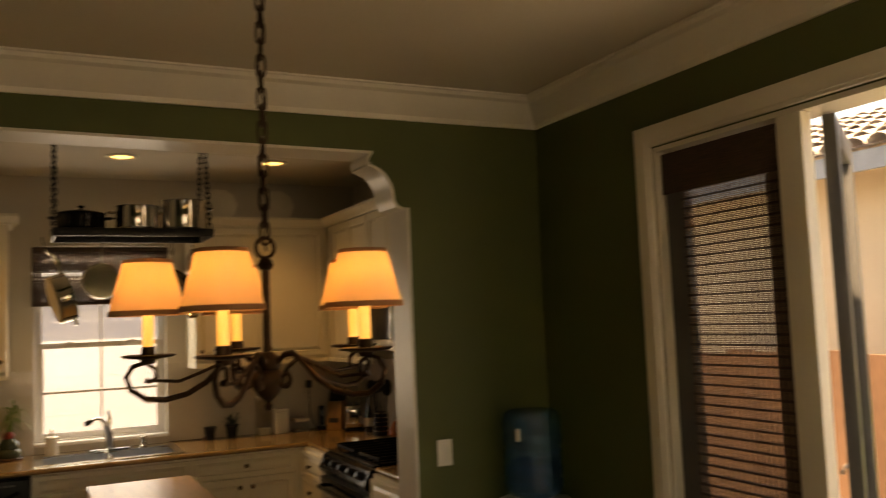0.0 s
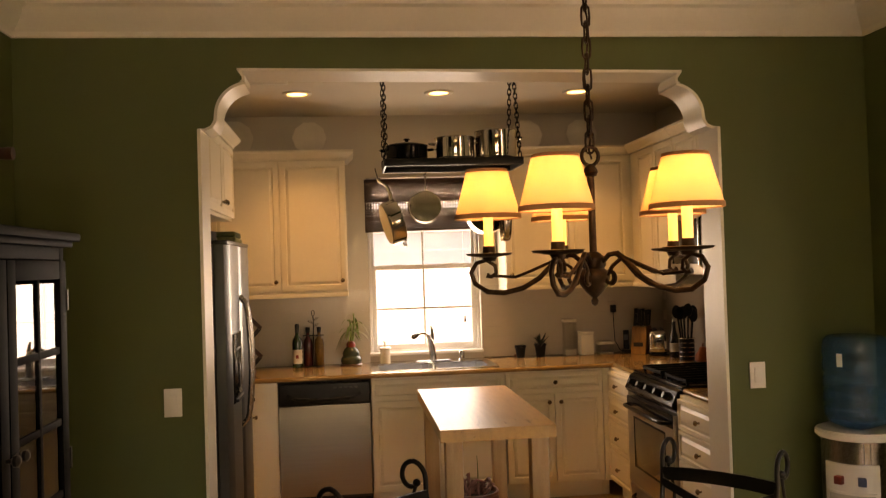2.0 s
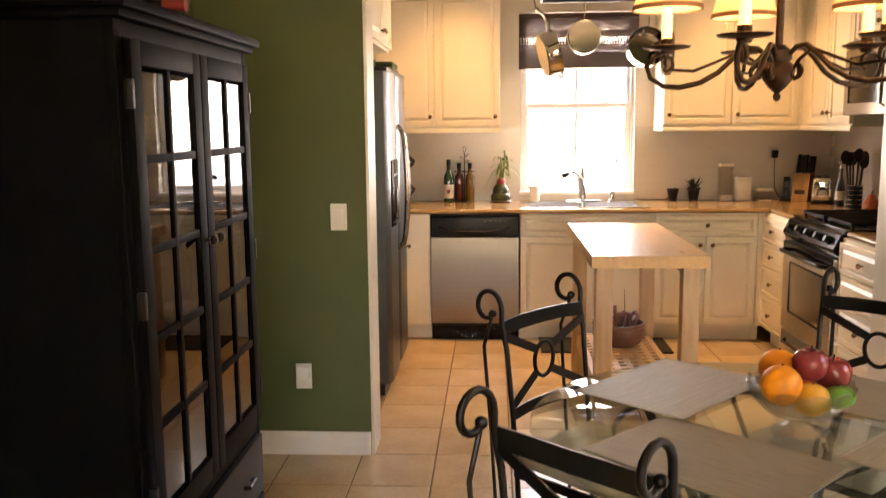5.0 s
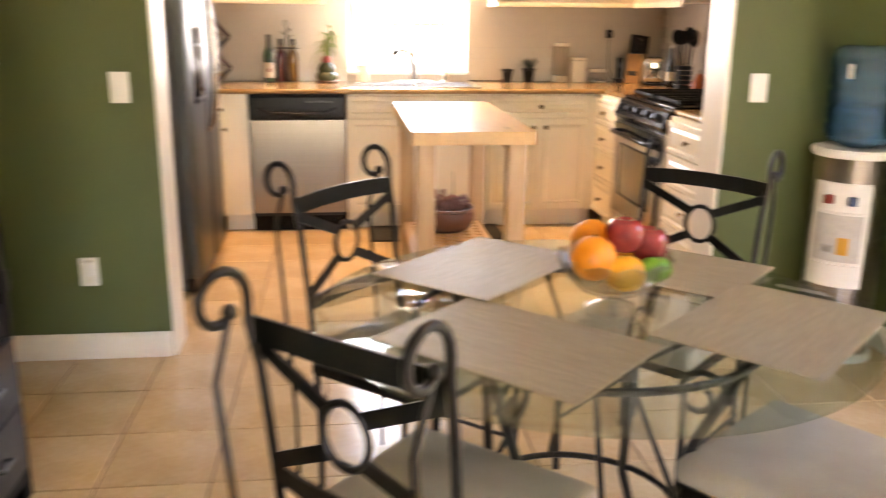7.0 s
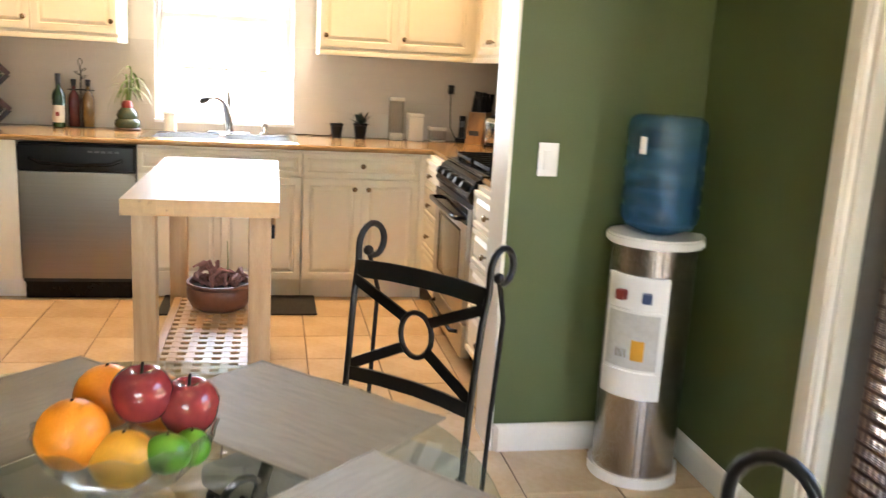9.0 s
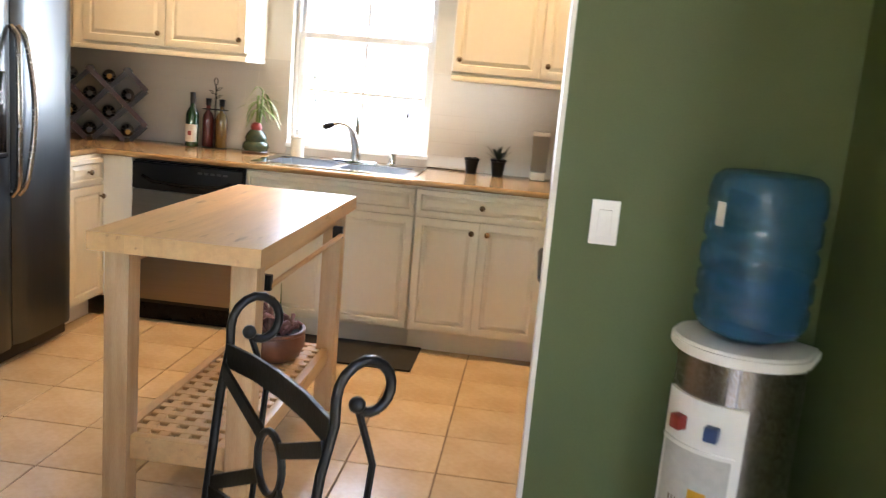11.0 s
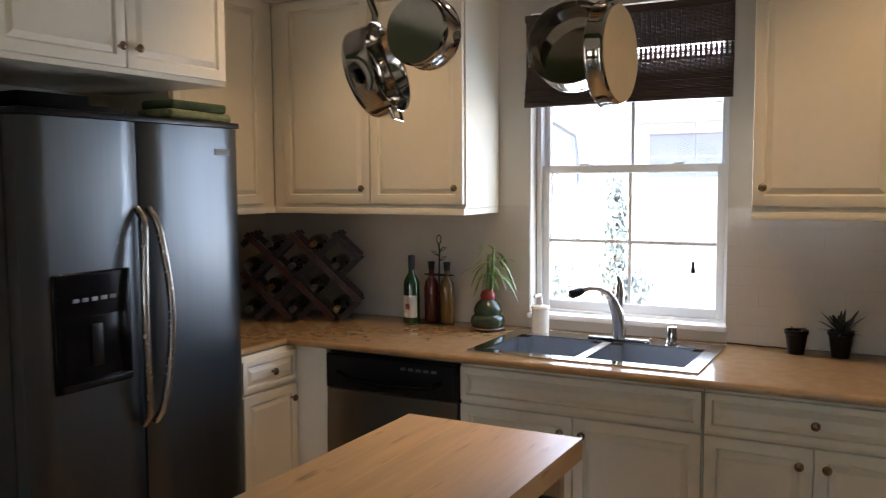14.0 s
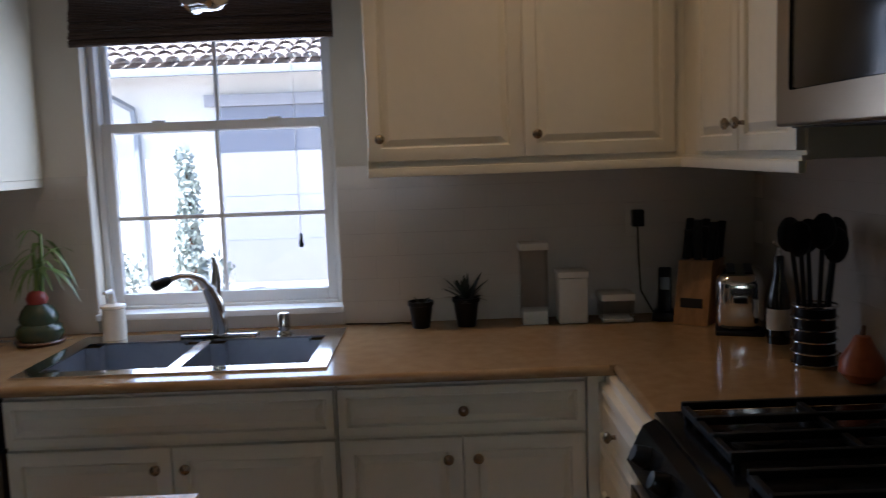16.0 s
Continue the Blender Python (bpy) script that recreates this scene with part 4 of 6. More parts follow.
def chain(bm, p0, p1, length=0.034, wire=0.0028, wide=0.0085):
    """Oval links from p0 to p1, each turned a quarter from the last."""
    p0, p1 = Vector(p0), Vector(p1)
    n = max(1, round((p1 - p0).length / (length * 0.74)))
    q = (p1 - p0).to_track_quat("Z", "Y").to_matrix().to_4x4()
    for i in range(n):
        c = p0.lerp(p1, (i + 0.5) / n)
        m = Matrix.Translation(c) @ q @ Matrix.Rotation(radians(90 * (i % 2)), 4, "Z")
        pts = []
        for k in range(12):
            a = 2 * math.pi * k / 12
            pts.append(m @ Vector((wide * math.cos(a), 0, (length / 2 - wide) * (1 if math.sin(a) >= 0 else -1) * (1 if abs(math.sin(a)) > 0.01 else 0) + wide * math.sin(a))))
        tube(bm, pts, wire, 5, True)
    return bm


RX0, RX1, RY0, RY1, RZ = -0.323, 0.455, 1.12, 1.48, 2.172
rk = thing("pot_rack", "black iron ceiling pot rack hung on chains", "pot rack", (0, 0, 0))
bm = bmesh.new()
for y in (RY0, RY1):
    box(bm, RX0, RX1, y - 0.006, y + 0.006, RZ, RZ + 0.042, 0.002)
for x in (RX0, RX1):
    box(bm, x - 0.006, x + 0.006, RY0, RY1, RZ, RZ + 0.042, 0.002)
part("rim", bm, IRON, rk)
for i in range(9):
    y = RY0 + (i + 1) * (RY1 - RY0) / 10
    part("bar", rod([(RX0, y, RZ + 0.036), (RX1, y, RZ + 0.036)], 0.005, 8), IRON, rk)
for x in (RX0 + 0.005, RX1 - 0.015):
    for y, yt in ((RY0, 1.24), (RY1, 1.36)):
        part("chain", chain(bmesh.new(), (x, y, RZ + 0.04), (x + 0.0, yt, ZC - 0.03), 0.040, 0.0035, 0.010), IRON, rk)
    part("ceiling_hook", rod([(x, 1.30, ZC), (x, 1.30, ZC - 0.02), (x, 1.24, ZC - 0.03), (x, 1.36, ZC - 0.03)], 0.005, 8), IRON, rk)


def pot_profile(r, h, t=0.003):
    return [(0, 0), (r * 0.93, 0), (r * 0.99, 0.008), (r, 0.02), (r, h - 0.006), (r + 0.004, h), (r + 0.002, h + 0.002), (r - t, h - 0.004), (r - t, 0.02), (r * 0.92, t + 0.001), (0, t)]


def stock_pot(name, x, y, r, h, m, label, lid=True):
    c = thing(name, label, "pot", (x, y, RZ + 0.0425), group="pots on the rack")
    part("body", turned(pot_profile(r, h), 36), m, c)
    if lid:
        part("lid", turned([(r + 0.003, h + 0.003), (r * 0.97, h + 0.008), (r * 0.6, h + 0.018), (0.02, h + 0.022), (0.008, h + 0.024), (0.010, h + 0.034), (0.020, h + 0.040), (0.016, h + 0.046), (0, h + 0.047)], 36), m, c)
    for s in (-1, 1):
        part("handle", rod([(s * r * 0.98, -0.035, h * 0.75), (s * (r + 0.028), -0.030, h * 0.77), (s * (r + 0.036), 0, h * 0.78), (s * (r + 0.028), 0.030, h * 0.77), (s * r * 0.98, 0.035, h * 0.75)], 0.005, 8), m, c)
    return c


stock_pot("casserole", -0.190, 1.27, 0.120, 0.085, BLACKE, "black enamelled lidded casserole on the pot rack")
stock_pot("stock_pot", 0.087, 1.27, 0.114, 0.130, POTSTEEL, "polished steel stock pot on the pot rack", False)
stock_pot("stock_pot", 0.330, 1.28, 0.122, 0.165, POTSTEEL, "large polished steel stock pot on the pot rack", False)


def hung_pan(name, at, turn, tilt, r, h, label, length=0.16, helper=False, pitch=0):
    """A pan hung by the end of its handle at the point 'at': its axis level, its mouth toward local -y."""
    c = thing(name, label, "pan", group="pans under the rack")
    m = Matrix.Rotation(radians(90), 4, "X")
    cz = -(length + r)
    part("body", turned(pot_profile(r, h), 40, (0, h / 2, cz), m), POTSTEEL, c)
    hy = -h / 2 + 0.012
    part("handle", rod([(0, hy, cz + r - 0.004), (0, hy - 0.010, cz + r + 0.03), (0, hy - 0.004, cz + r + 0.09), (0, 0.0, cz + r + length - 0.012), (0, 0.0, cz + r + length + 0.004)], 0.006, 8, flat=(0.011, 0.0035)), POTSTEEL, c, "long steel handle")
    if helper:
        part("helper_handle", rod([(-0.035, hy, cz - r + 0.004), (-0.028, hy - 0.002, cz - r - 0.026), (0.028, hy - 0.002, cz - r - 0.026), (0.035, hy, cz - r + 0.004)], 0.005, 8), POTSTEEL, c)
    part("hook", rod([(0, 0, -0.006), (0.010, 0, -0.002), (0.010, 0, 0.010), (0, 0, 0.022), (0, 0, 0.055), (-0.008, 0, 0.062), (-0.012, 0, 0.054)], 0.0028, 7), IRON, c)
    return put(c, Matrix.Translation(at) @ pose(0, 0, 0, 0, 0, turn) @ pose(0, 0, 0, pitch, tilt, 0))


hz = RZ - 0.052
hung_pan("saute_pan", (-0.360, 1.29, hz), 97, 4, 0.126, 0.082, "polished steel saute pan hung from the rack", 0.140, True, pitch=-16)
hung_pan("saucepan", (-0.090, 1.22, hz), 180, -3, 0.092, 0.080, "small steel saucepan hung from the rack", 0.080)
hung_pan("saute_pan", (0.285, 1.42, hz), 4, 5, 0.110, 0.085, "polished steel pan reflecting lamplight, hung from the rack", 0.120, pitch=-14)
hung_pan("skillet", (0.385, 1.35, hz), 266, -5, 0.128, 0.045, "shallow steel skillet hung from the rack", 0.125)

# ---- kitchen: things on the worktop ----
CZ = 0.9105


def bottle(name, x, y, r, h, material, label, cork=BLACKP, paper=None, z=CZ):
    c = thing(name, label, "bottle", (x, y, z))
    part("glass", turned([(0, 0.002), (r * 0.6, 0.002), (r * 0.7, 0), (r, 0.004), (r, h * 0.58), (r * 0.9, h * 0.64), (r * 0.42, h * 0.74), (r * 0.36, h * 0.80), (r * 0.36, h * 0.95), (r * 0.42, h * 0.955), (r * 0.42, h * 0.975), (0, h * 0.975)], 22), material, c)
    part("cap", turned([(0, h * 0.80), (r * 0.385, h * 0.80), (r * 0.43, h * 0.955), (r * 0.43, h * 0.99), (r * 0.36, h), (0, h)], 16), cork, c)
    if paper:
        a0, a1 = radians(200), radians(340)
        bm = bmesh.new()
        n = 10
        rows_ = [[bm.verts.new((rr * math.cos(a0 + (a1 - a0) * i / n), rr * math.sin(a0 + (a1 - a0) * i / n), zz)) for i in range(n + 1)] for rr, zz in ((r + 0.0006, h * 0.10), (r + 0.0006, h * 0.42))]
        for i in range(n):
            bm.faces.new((rows_[0][i], rows_[0][i + 1], rows_[1][i + 1], rows_[1][i]))
        lb = part("label", bm, PAPER, c, "pale paper label")
        part("label_mark", cube(-0.010, 0.010, -r - 0.0022, -r - 0.0008, h * 0.22, h * 0.30), REDW, lb, smooth=0)
    return c


bottle("wine_bottle", -0.925, 2.56, 0.037, 0.312, WINEG, "green wine bottle with a pale label on the worktop", INK, True)
oil = thing("oil_bottle_stand", "black wire stand with two bottles of infused oil", "bottle stand", (-0.812, 2.615, CZ))
for s, mt, nm in ((-1, mat("red_oil", (0.12, 0.02, 0.02), 0.1, vary=0.2, coat=0.5), "oil_bottle"), (1, mat("amber_oil", (0.22, 0.12, 0.03), 0.1, vary=0.2, coat=0.5), "oil_bottle")):
    b = part(nm, turned([(0, 0.006), (0.030, 0.006), (0.033, 0.012), (0.034, 0.16), (0.029, 0.190), (0.013, 0.212), (0.012, 0.245), (0, 0.245)], 20, (s * 0.040, 0, 0)), mt, oil)
    part("stopper", turned([(0, 0.243), (0.014, 0.243), (0.017, 0.282), (0, 0.285)], 14, (s * 0.040, 0, 0)), BLACKP, b)
part("rod", rod([(0, 0, 0.004), (0, 0, 0.22), (0.003, 0, 0.33), (-0.002, 0, 0.365)], 0.004, 8), IRON, oil)
part("base", rod([(-0.075, 0, 0.004), (-0.04, -0.036, 0.004), (0.04, -0.036, 0.004), (0.075, 0, 0.004), (0.04, 0.036, 0.004), (-0.04, 0.036, 0.004)], 0.0035, 6, True), IRON, oil)
part("collar", rod([(-0.075, 0, 0.222), (-0.04, -0.02, 0.222), (0.04, -0.02, 0.222), (0.075, 0, 0.222), (0.04, 0.02, 0.222), (-0.04, 0.02, 0.222)], 0.003, 6, True), IRON, oil)
for sx, z in ((1, 0.295), (-1, 0.318), (1, 0.338)):
    part("wire_leaf", rod([(0, 0, z - 0.012), (sx * 0.020, 0, z - 0.004), (sx * 0.040, 0, z + 0.012), (sx * 0.020, 0, z + 0.010)], 0.0022, 6, True), IRON, oil)
part("top_loop", rod([(0.011 * math.cos(k * math.pi / 8), 0, 0.383 + 0.020 * math.sin(k * math.pi / 8)) for k in range(16)], 0.0024, 6, True), IRON, oil)


def leaf_blade(bm, p0, a, length, rise, droop, wide):
    """A thin bent blade from p0, heading a degrees round."""
    ca, sa = math.cos(radians(a)), math.sin(radians(a))
    prev = None
    n = 6
    for i in range(n + 1):
        u = i / n
        q = Vector(p0) + Vector((ca * length * u, sa * length * u, rise * u - droop * u * u))
        ww = wide * math.sin(math.pi * min(0.98, 0.08 + 0.92 * u)) ** 0.8
        v = [bm.verts.new(q + Vector((-sa * ww, ca * ww, 0))), bm.verts.new(q + Vector((0, 0, -0.12 * ww))), bm.verts.new(q + Vector((sa * ww, -ca * ww, 0)))]
        if prev:
            bm.faces.new((prev[0], prev[1], v[1], v[0]))
            bm.faces.new((prev[1], prev[2], v[2], v[1]))
        prev = v


bam = thing("bamboo_plant", "lucky bamboo in a green ceramic figure pot on the worktop", "plant", (-0.545, 2.565, CZ))
part("saucer", turned([(0, 0), (0.070, 0), (0.080, 0.010), (0.076, 0.014), (0, 0.012)], 24), mat("brown_glaze", (0.12, 0.06, 0.03), 0.3), bam)
part("pot", turned([(0, 0.013), (0.066, 0.013), (0.076, 0.035), (0.070, 0.058), (0.058, 0.068), (0.062, 0.088), (0.052, 0.112), (0.034, 0.132), (0, 0.135)], 24), mat("green_glaze", (0.018, 0.045, 0.03), 0.2, vary=0.3, scale=30, color2=(0.05, 0.06, 0.03)), bam)
part("red_ribbon", turned([(0, 0.130), (0.030, 0.132), (0.034, 0.150), (0.026, 0.168), (0.014, 0.175), (0, 0.175)], 14), REDW, bam)
part("stem", rod([(0.0, 0, 0.15), (0.004, 0, 0.22), (0.0, 0.003, 0.31)], [0.009, 0.008, 0.006], 10), LEAF, bam)
part("stem", rod([(0.014, 0.005, 0.15), (0.022, 0.005, 0.25), (0.028, 0.003, 0.36)], [0.008, 0.007, 0.005], 10), LEAF, bam)
bm = bmesh.new()
rnd = random.Random(8)
for i in range(30):
    src = (0.0, 0.003, rnd.uniform(0.20, 0.31)) if i % 2 else (0.027, 0.003, rnd.uniform(0.22, 0.36))
    leaf_blade(bm, src, rnd.uniform(0, 360), rnd.uniform(0.06, 0.15), rnd.uniform(0.04, 0.12), rnd.uniform(0.08, 0.22), rnd.uniform(0.0055, 0.010))
part("leaves", bm, LEAF, bam, "narrow drooping green leaves")

# Wine rack: crossed wooden lattice with bottles lying in it.
wr = thing("wine_rack", "folding red-brown wooden lattice wine rack in the corner", "wine rack", (-1.455, 2.455, CZ), 28)
RWID, RHGT, CELL = 0.27, 0.41, 0.2
# Slats rising to the right are a darker brown than those crossing them.
RACKD = mat("dark_slat_wood", (0.010, 0.005, 0.004), 0.4, vary=0.25, scale=9, bump=0.06)
for yy in (-0.085, 0.085):
    for s in (-1, 1):
        for k in range(-3, 6):
            # boards along z = s * x + c, kept inside the rack's outline
            c0 = k * CELL + (0.024 if s > 0 else -0.036)
            ends = []
            xa, xb = -RWID, RWID
            za, zb = s * xa + c0, s * xb + c0
            u0 = max(xa, min((0.012 - c0) / s, (RHGT - c0) / s))
            u1 = min(xb, max((0.012 - c0) / s, (RHGT - c0) / s))
            if u1 - u0 < 0.05:
                continue
            q = rod([(u0, yy + s * 0.009, s * u0 + c0), (u1, yy + s * 0.009, s * u1 + c0)], 0.01, 4, flat=(0.0085, 0.019))
            part("slat", q, RACKD if s > 0 else RACKW, wr)
for i, (x, z) in enumerate(((0.17, 0.064), (-0.03, 0.064), (-0.23, 0.064), (0.07, 0.164), (-0.13, 0.164), (0.17, 0.264), (-0.03, 0.264), (-0.23, 0.264), (0.07, 0.364), (-0.13, 0.364))):
    b = bottle("wine_bottle", 0, 0, 0.036, 0.29, WINED, "dark wine bottle lying in the lattice rack", INK if i % 4 else mat("gold_foil", (0.22, 0.13, 0.04), 0.35, metal=1), None, 0)
    b.matrix_basis = wr.matrix_basis @ pose(x, 0.13, z) @ pose(0, 0, 0, 90)

tow = thing("folded_towels", "folded green and white kitchen towels on the refrigerator", "towel", (-1.27, 1.54, 1.777))
for i, (dz, mt) in enumerate(((0.0, mat("green_towel", (0.030, 0.062, 0.018), 0.95, vary=0.4, scale=26, bump=0.6, bump_scale=150, color2=(0.24, 0.25, 0.12))), (0.036, mat("pale_towel", (0.085, 0.11, 0.04), 0.95, vary=0.4, scale=22, bump=0.6, bump_scale=150, color2=(0.02, 0.04, 0.012))))):
    bm = cube(-0.085 + 0.01 * i, 0.085 - 0.004 * i, -0.15 + 0.01 * i, 0.15 - 0.02 * i, dz, dz + 0.034, 0.014, 3)
    for v in bm.verts:
        v.co.z += 0.004 * math.sin(v.co.y * 30 + i)
        v.co.z = max(v.co.z, 0.0)
    part("towel", bm, mt, tow)
bx = thing("storage_tray", "dark tray of odds and ends on the refrigerator", "tray", (-1.36, 1.06, 1.757))
part("tray", rect_frame(-0.13, 0.13, -0.22, 0.22, -0.0, 0.001, 0.008), BLACKP, bx).matrix_basis = pose(0, 0, 0.001, 90)
part("box", cube(-0.11, 0.11, -0.20, 0.05, 0.0, 0.075, 0.004), DARKW, bx)
part("box", cube(-0.10, 0.09, 0.06, 0.20, 0.0, 0.05, 0.004), BLACKP, bx)

for x, y, r, h, spiky in ((0.700, 2.60, 0.040, 0.088, False), (0.850, 2.60, 0.043, 0.095, True)):
    c = thing("succulent_pot", "spiky succulent in a black plastic pot on the worktop" if spiky else "small low plant in a black plastic pot", "plant", (x, y, CZ), group="succulents")
    part("pot", turned([(0, 0), (r * 0.72, 0), (r * 0.98, h - 0.014), (r * 1.08, h - 0.013), (r * 1.08, h), (r * 0.98, h), (r * 0.92, h - 0.01), (0, h - 0.012)], 20), BLACKP, c)
    bm = bmesh.new()
    rnd = random.Random(int(x * 100))
    for i in range(34 if spiky else 18):
        leaf_blade(bm, (0, 0, h - 0.012), rnd.uniform(0, 360), rnd.uniform(0.03, 0.085) if spiky else rnd.uniform(0.02, 0.045), rnd.uniform(0.02, 0.10) if spiky else 0.025, rnd.uniform(0.0, 0.03), rnd.uniform(0.006, 0.010))
    part("leaves", bm, LEAFD, c)


def canister(x, y, w, h, label, knob=True):
    c = thing("canister", label, "canister", (x, y, CZ), group="canisters")
    part("body", cube(-w / 2, w / 2, -w / 2, w / 2, 0, h, 0.006), CREAMC, c)
    part("lid", cube(-w / 2 - 0.003, w / 2 + 0.003, -w / 2 - 0.003, w / 2 + 0.003, h + 0.0005, h + 0.022, 0.006), CREAMC, c)




def clear_canister(x, y, w, h, fill, label):
    """A see-through square jar with a white lid and something pale in the bottom."""
    c = thing("canister", label, "canister", (x, y, CZ), group="canisters")
    part("jar", rect_frame(-w / 2, w / 2, -w / 2, w / 2, 0.0, h, 0.0025, bev=0), CLEARP, c, smooth=0).matrix_basis = pose(0, 0, h, -90)
    c.children[0].visible_shadow = False
    part("contents", cube(-w / 2 + 0.003, w / 2 - 0.003, -w / 2 + 0.003, w / 2 - 0.003, 0, fill, 0.004), CREAMC, c, "pale dry contents")
    part("lid", cube(-w / 2 - 0.003, w / 2 + 0.003, -w / 2 - 0.003, w / 2 + 0.003, h + 0.0005, h + 0.024, 0.006), CREAMC, c, "cream plastic lid")


clear_canister(1.075, 2.61, 0.088, 0.245, 0.045, "tall clear square canister, nearly empty, with a pale lid")
clear_canister(1.345, 2.61, 0.105, 0.070, 0.012, "low clear square canister with a pale lid")
canister(1.200, 2.61, 0.095, 0.150, "tall cream square canister against the splashback")
o = thing("outlet", "tile-coloured wall outlet with a black plug and cord", "outlet", (1.435, YN - 0.008, 1.235))
part("cover_plate", cube(-0.036, 0.036, -0.006, 0.0, -0.0575, 0.0575, 0.003), SPLASH, o)
part("plug", cube(-0.020, 0.020, -0.046, -0.007, -0.022, 0.035, 0.006), BLACKP, o)
part("cord", rod([(0, -0.026, -0.02), (0.004, -0.020, -0.12), (0.010, -0.018, -0.24), (0.05, -0.03, -0.315), (0.065, -0.06, -0.318)], 0.003, 6), BLACKP, o)
cd = thing("power_cord", "thin brown cord lying along the back of the worktop", "cord", (0.44, 2.668, CZ))
part("wire", rod([(0, 0.012, 0.004), (0.07, 0.006, 0.004), (0.13, -0.006, 0.004), (0.19, 0.0, 0.004), (0.225, -0.012, 0.004)], 0.0028, 6), SOIL, cd)
part("plug", cube(0.222, 0.246, -0.026, -0.004, 0.0, 0.018, 0.004), TERRA, cd)
ph = thing("cordless_phone", "black and silver cordless phone in its cradle", "phone", (1.502, 2.585, CZ), -20)
part("cradle", cube(-0.036, 0.036, -0.045, 0.045, 0, 0.030, 0.008), BLACKP, ph)
part("handset", moved(cube(-0.022, 0.022, -0.012, 0.012, 0.0, 0.15, 0.008), pose(0, 0.005, 0.022, -10)), BLACKP, ph)
part("display", moved(cube(-0.016, 0.016, -0.0145, -0.011, 0.075, 0.115, 0.002), pose(0, 0.005, 0.022, -10)), STEEL, ph)
kb = thing("knife_block", "wooden knife block full of black-handled knives", "knife block", (1.60, 2.54, CZ), -35)
part("block", moved(cube(-0.055, 0.055, -0.065, 0.065, 0.0, 0.20, 0.004), Matrix(((1, 0, 0, 0), (0, 1, 0.28, -0.02), (0, 0, 1, 0), (0, 0, 0, 1)))), mat("oak_block", (0.45, 0.24, 0.09), 0.4, vary=0.2, stretch=(9, 9, 1)), kb)
part("label", cube(-0.035, 0.035, -0.0735, -0.0715, 0.055, 0.085), INK, kb, smooth=0)
rnd = random.Random(2)
for i in range(9):
    x, y = -0.04 + (i % 3) * 0.04, -0.035 + (i // 3) * 0.040
    l = rnd.uniform(0.09, 0.13)
    part("knife_handle", rod([(x, y + 0.035, 0.20), (x, y + 0.035 + 0.28 * l * 1.3 - 0.05 * (i % 2), 0.20 + l)], 0.01, 8, flat=(0.008, 0.014)), BLACKP, kb)
to = thing("toaster", "rounded chrome toaster on the worktop", "toaster", (1.69, 2.42, CZ), 72)
bm = cube(-0.13, 0.13, -0.070, 0.070, 0.008, 0.185, 0.045, 5)
part("body", bm, CHROME, to, smooth=60)
part("base", cube(-0.135, 0.135, -0.070, 0.070, 0.0, 0.014, 0.004), BLACKP, to)
for s in (-0.025, 0.025):
    part("slot", cube(-0.10, 0.10, s - 0.012, s + 0.012, 0.180, 0.187), BLACKP, to, smooth=0)
part("lever", cube(-0.150, -0.128, -0.02, 0.02, 0.10, 0.118, 0.005), BLACKP, to)
pm = thing("pepper_mill", "dark bottle with a pale label by the toaster", "bottle", (1.725, 2.20, CZ))
part("body", turned([(0, 0), (0.032, 0), (0.032, 0.12), (0.024, 0.16), (0.014, 0.20), (0.014, 0.25), (0, 0.25)], 18), WINED, pm)
part("label", turned([(0.0328, 0.04), (0.0328, 0.10)], 18), PAPER, pm)
part("spout", rod([(0, 0, 0.25), (0, 0, 0.275), (-0.02, -0.01, 0.29)], [0.010, 0.006, 0.004], 8), CHROME, pm)
ut = thing("utensil_holder", "wire utensil holder with black spoons and spatulas", "utensil holder", (1.715, 1.945, CZ))
for i in range(6):
    part("ring", rod([(0.055 * math.cos(a * math.pi / 10), 0.055 * math.sin(a * math.pi / 10), 0.006 + i * 0.030) for a in range(20)], 0.003, 6, True), CHROME, ut)
part("liner", turned([(0, 0.003), (0.050, 0.003), (0.050, 0.15), (0.046, 0.15), (0.046, 0.006), (0, 0.006)], 22), BLACKP, ut)
rnd = random.Random(11)
for i in range(6):
    a = radians(60 * i + 20)
    lean = rnd.uniform(0.04, 0.075)
    h = rnd.uniform(0.25, 0.33)
    u = part("utensil", rod([(0.02 * math.cos(a), 0.02 * math.sin(a), 0.01), (lean * math.cos(a), lean * math.sin(a), h)], 0.006, 8), BLACKP, ut)
    part("utensil_head", blob(0.034, (lean * 1.12 * math.cos(a), lean * 1.12 * math.sin(a), h + 0.035), (0.95, 0.3, 1.35), 12), BLACKP, u)
sq = thing("squash", "orange gourd on the worktop by the range", "gourd", (1.752, 1.775, CZ))
part("fruit", turned([(0, 0), (0.030, 0.002), (0.052, 0.025), (0.050, 0.055), (0.030, 0.085), (0.018, 0.11), (0, 0.115)], 20), mat("gourd_skin", (0.55, 0.13, 0.03), 0.4, vary=0.2), sq)
part("stalk", rod([(0, 0, 0.112), (0.004, 0.002, 0.135)], [0.007, 0.004], 8), FENCE, sq)

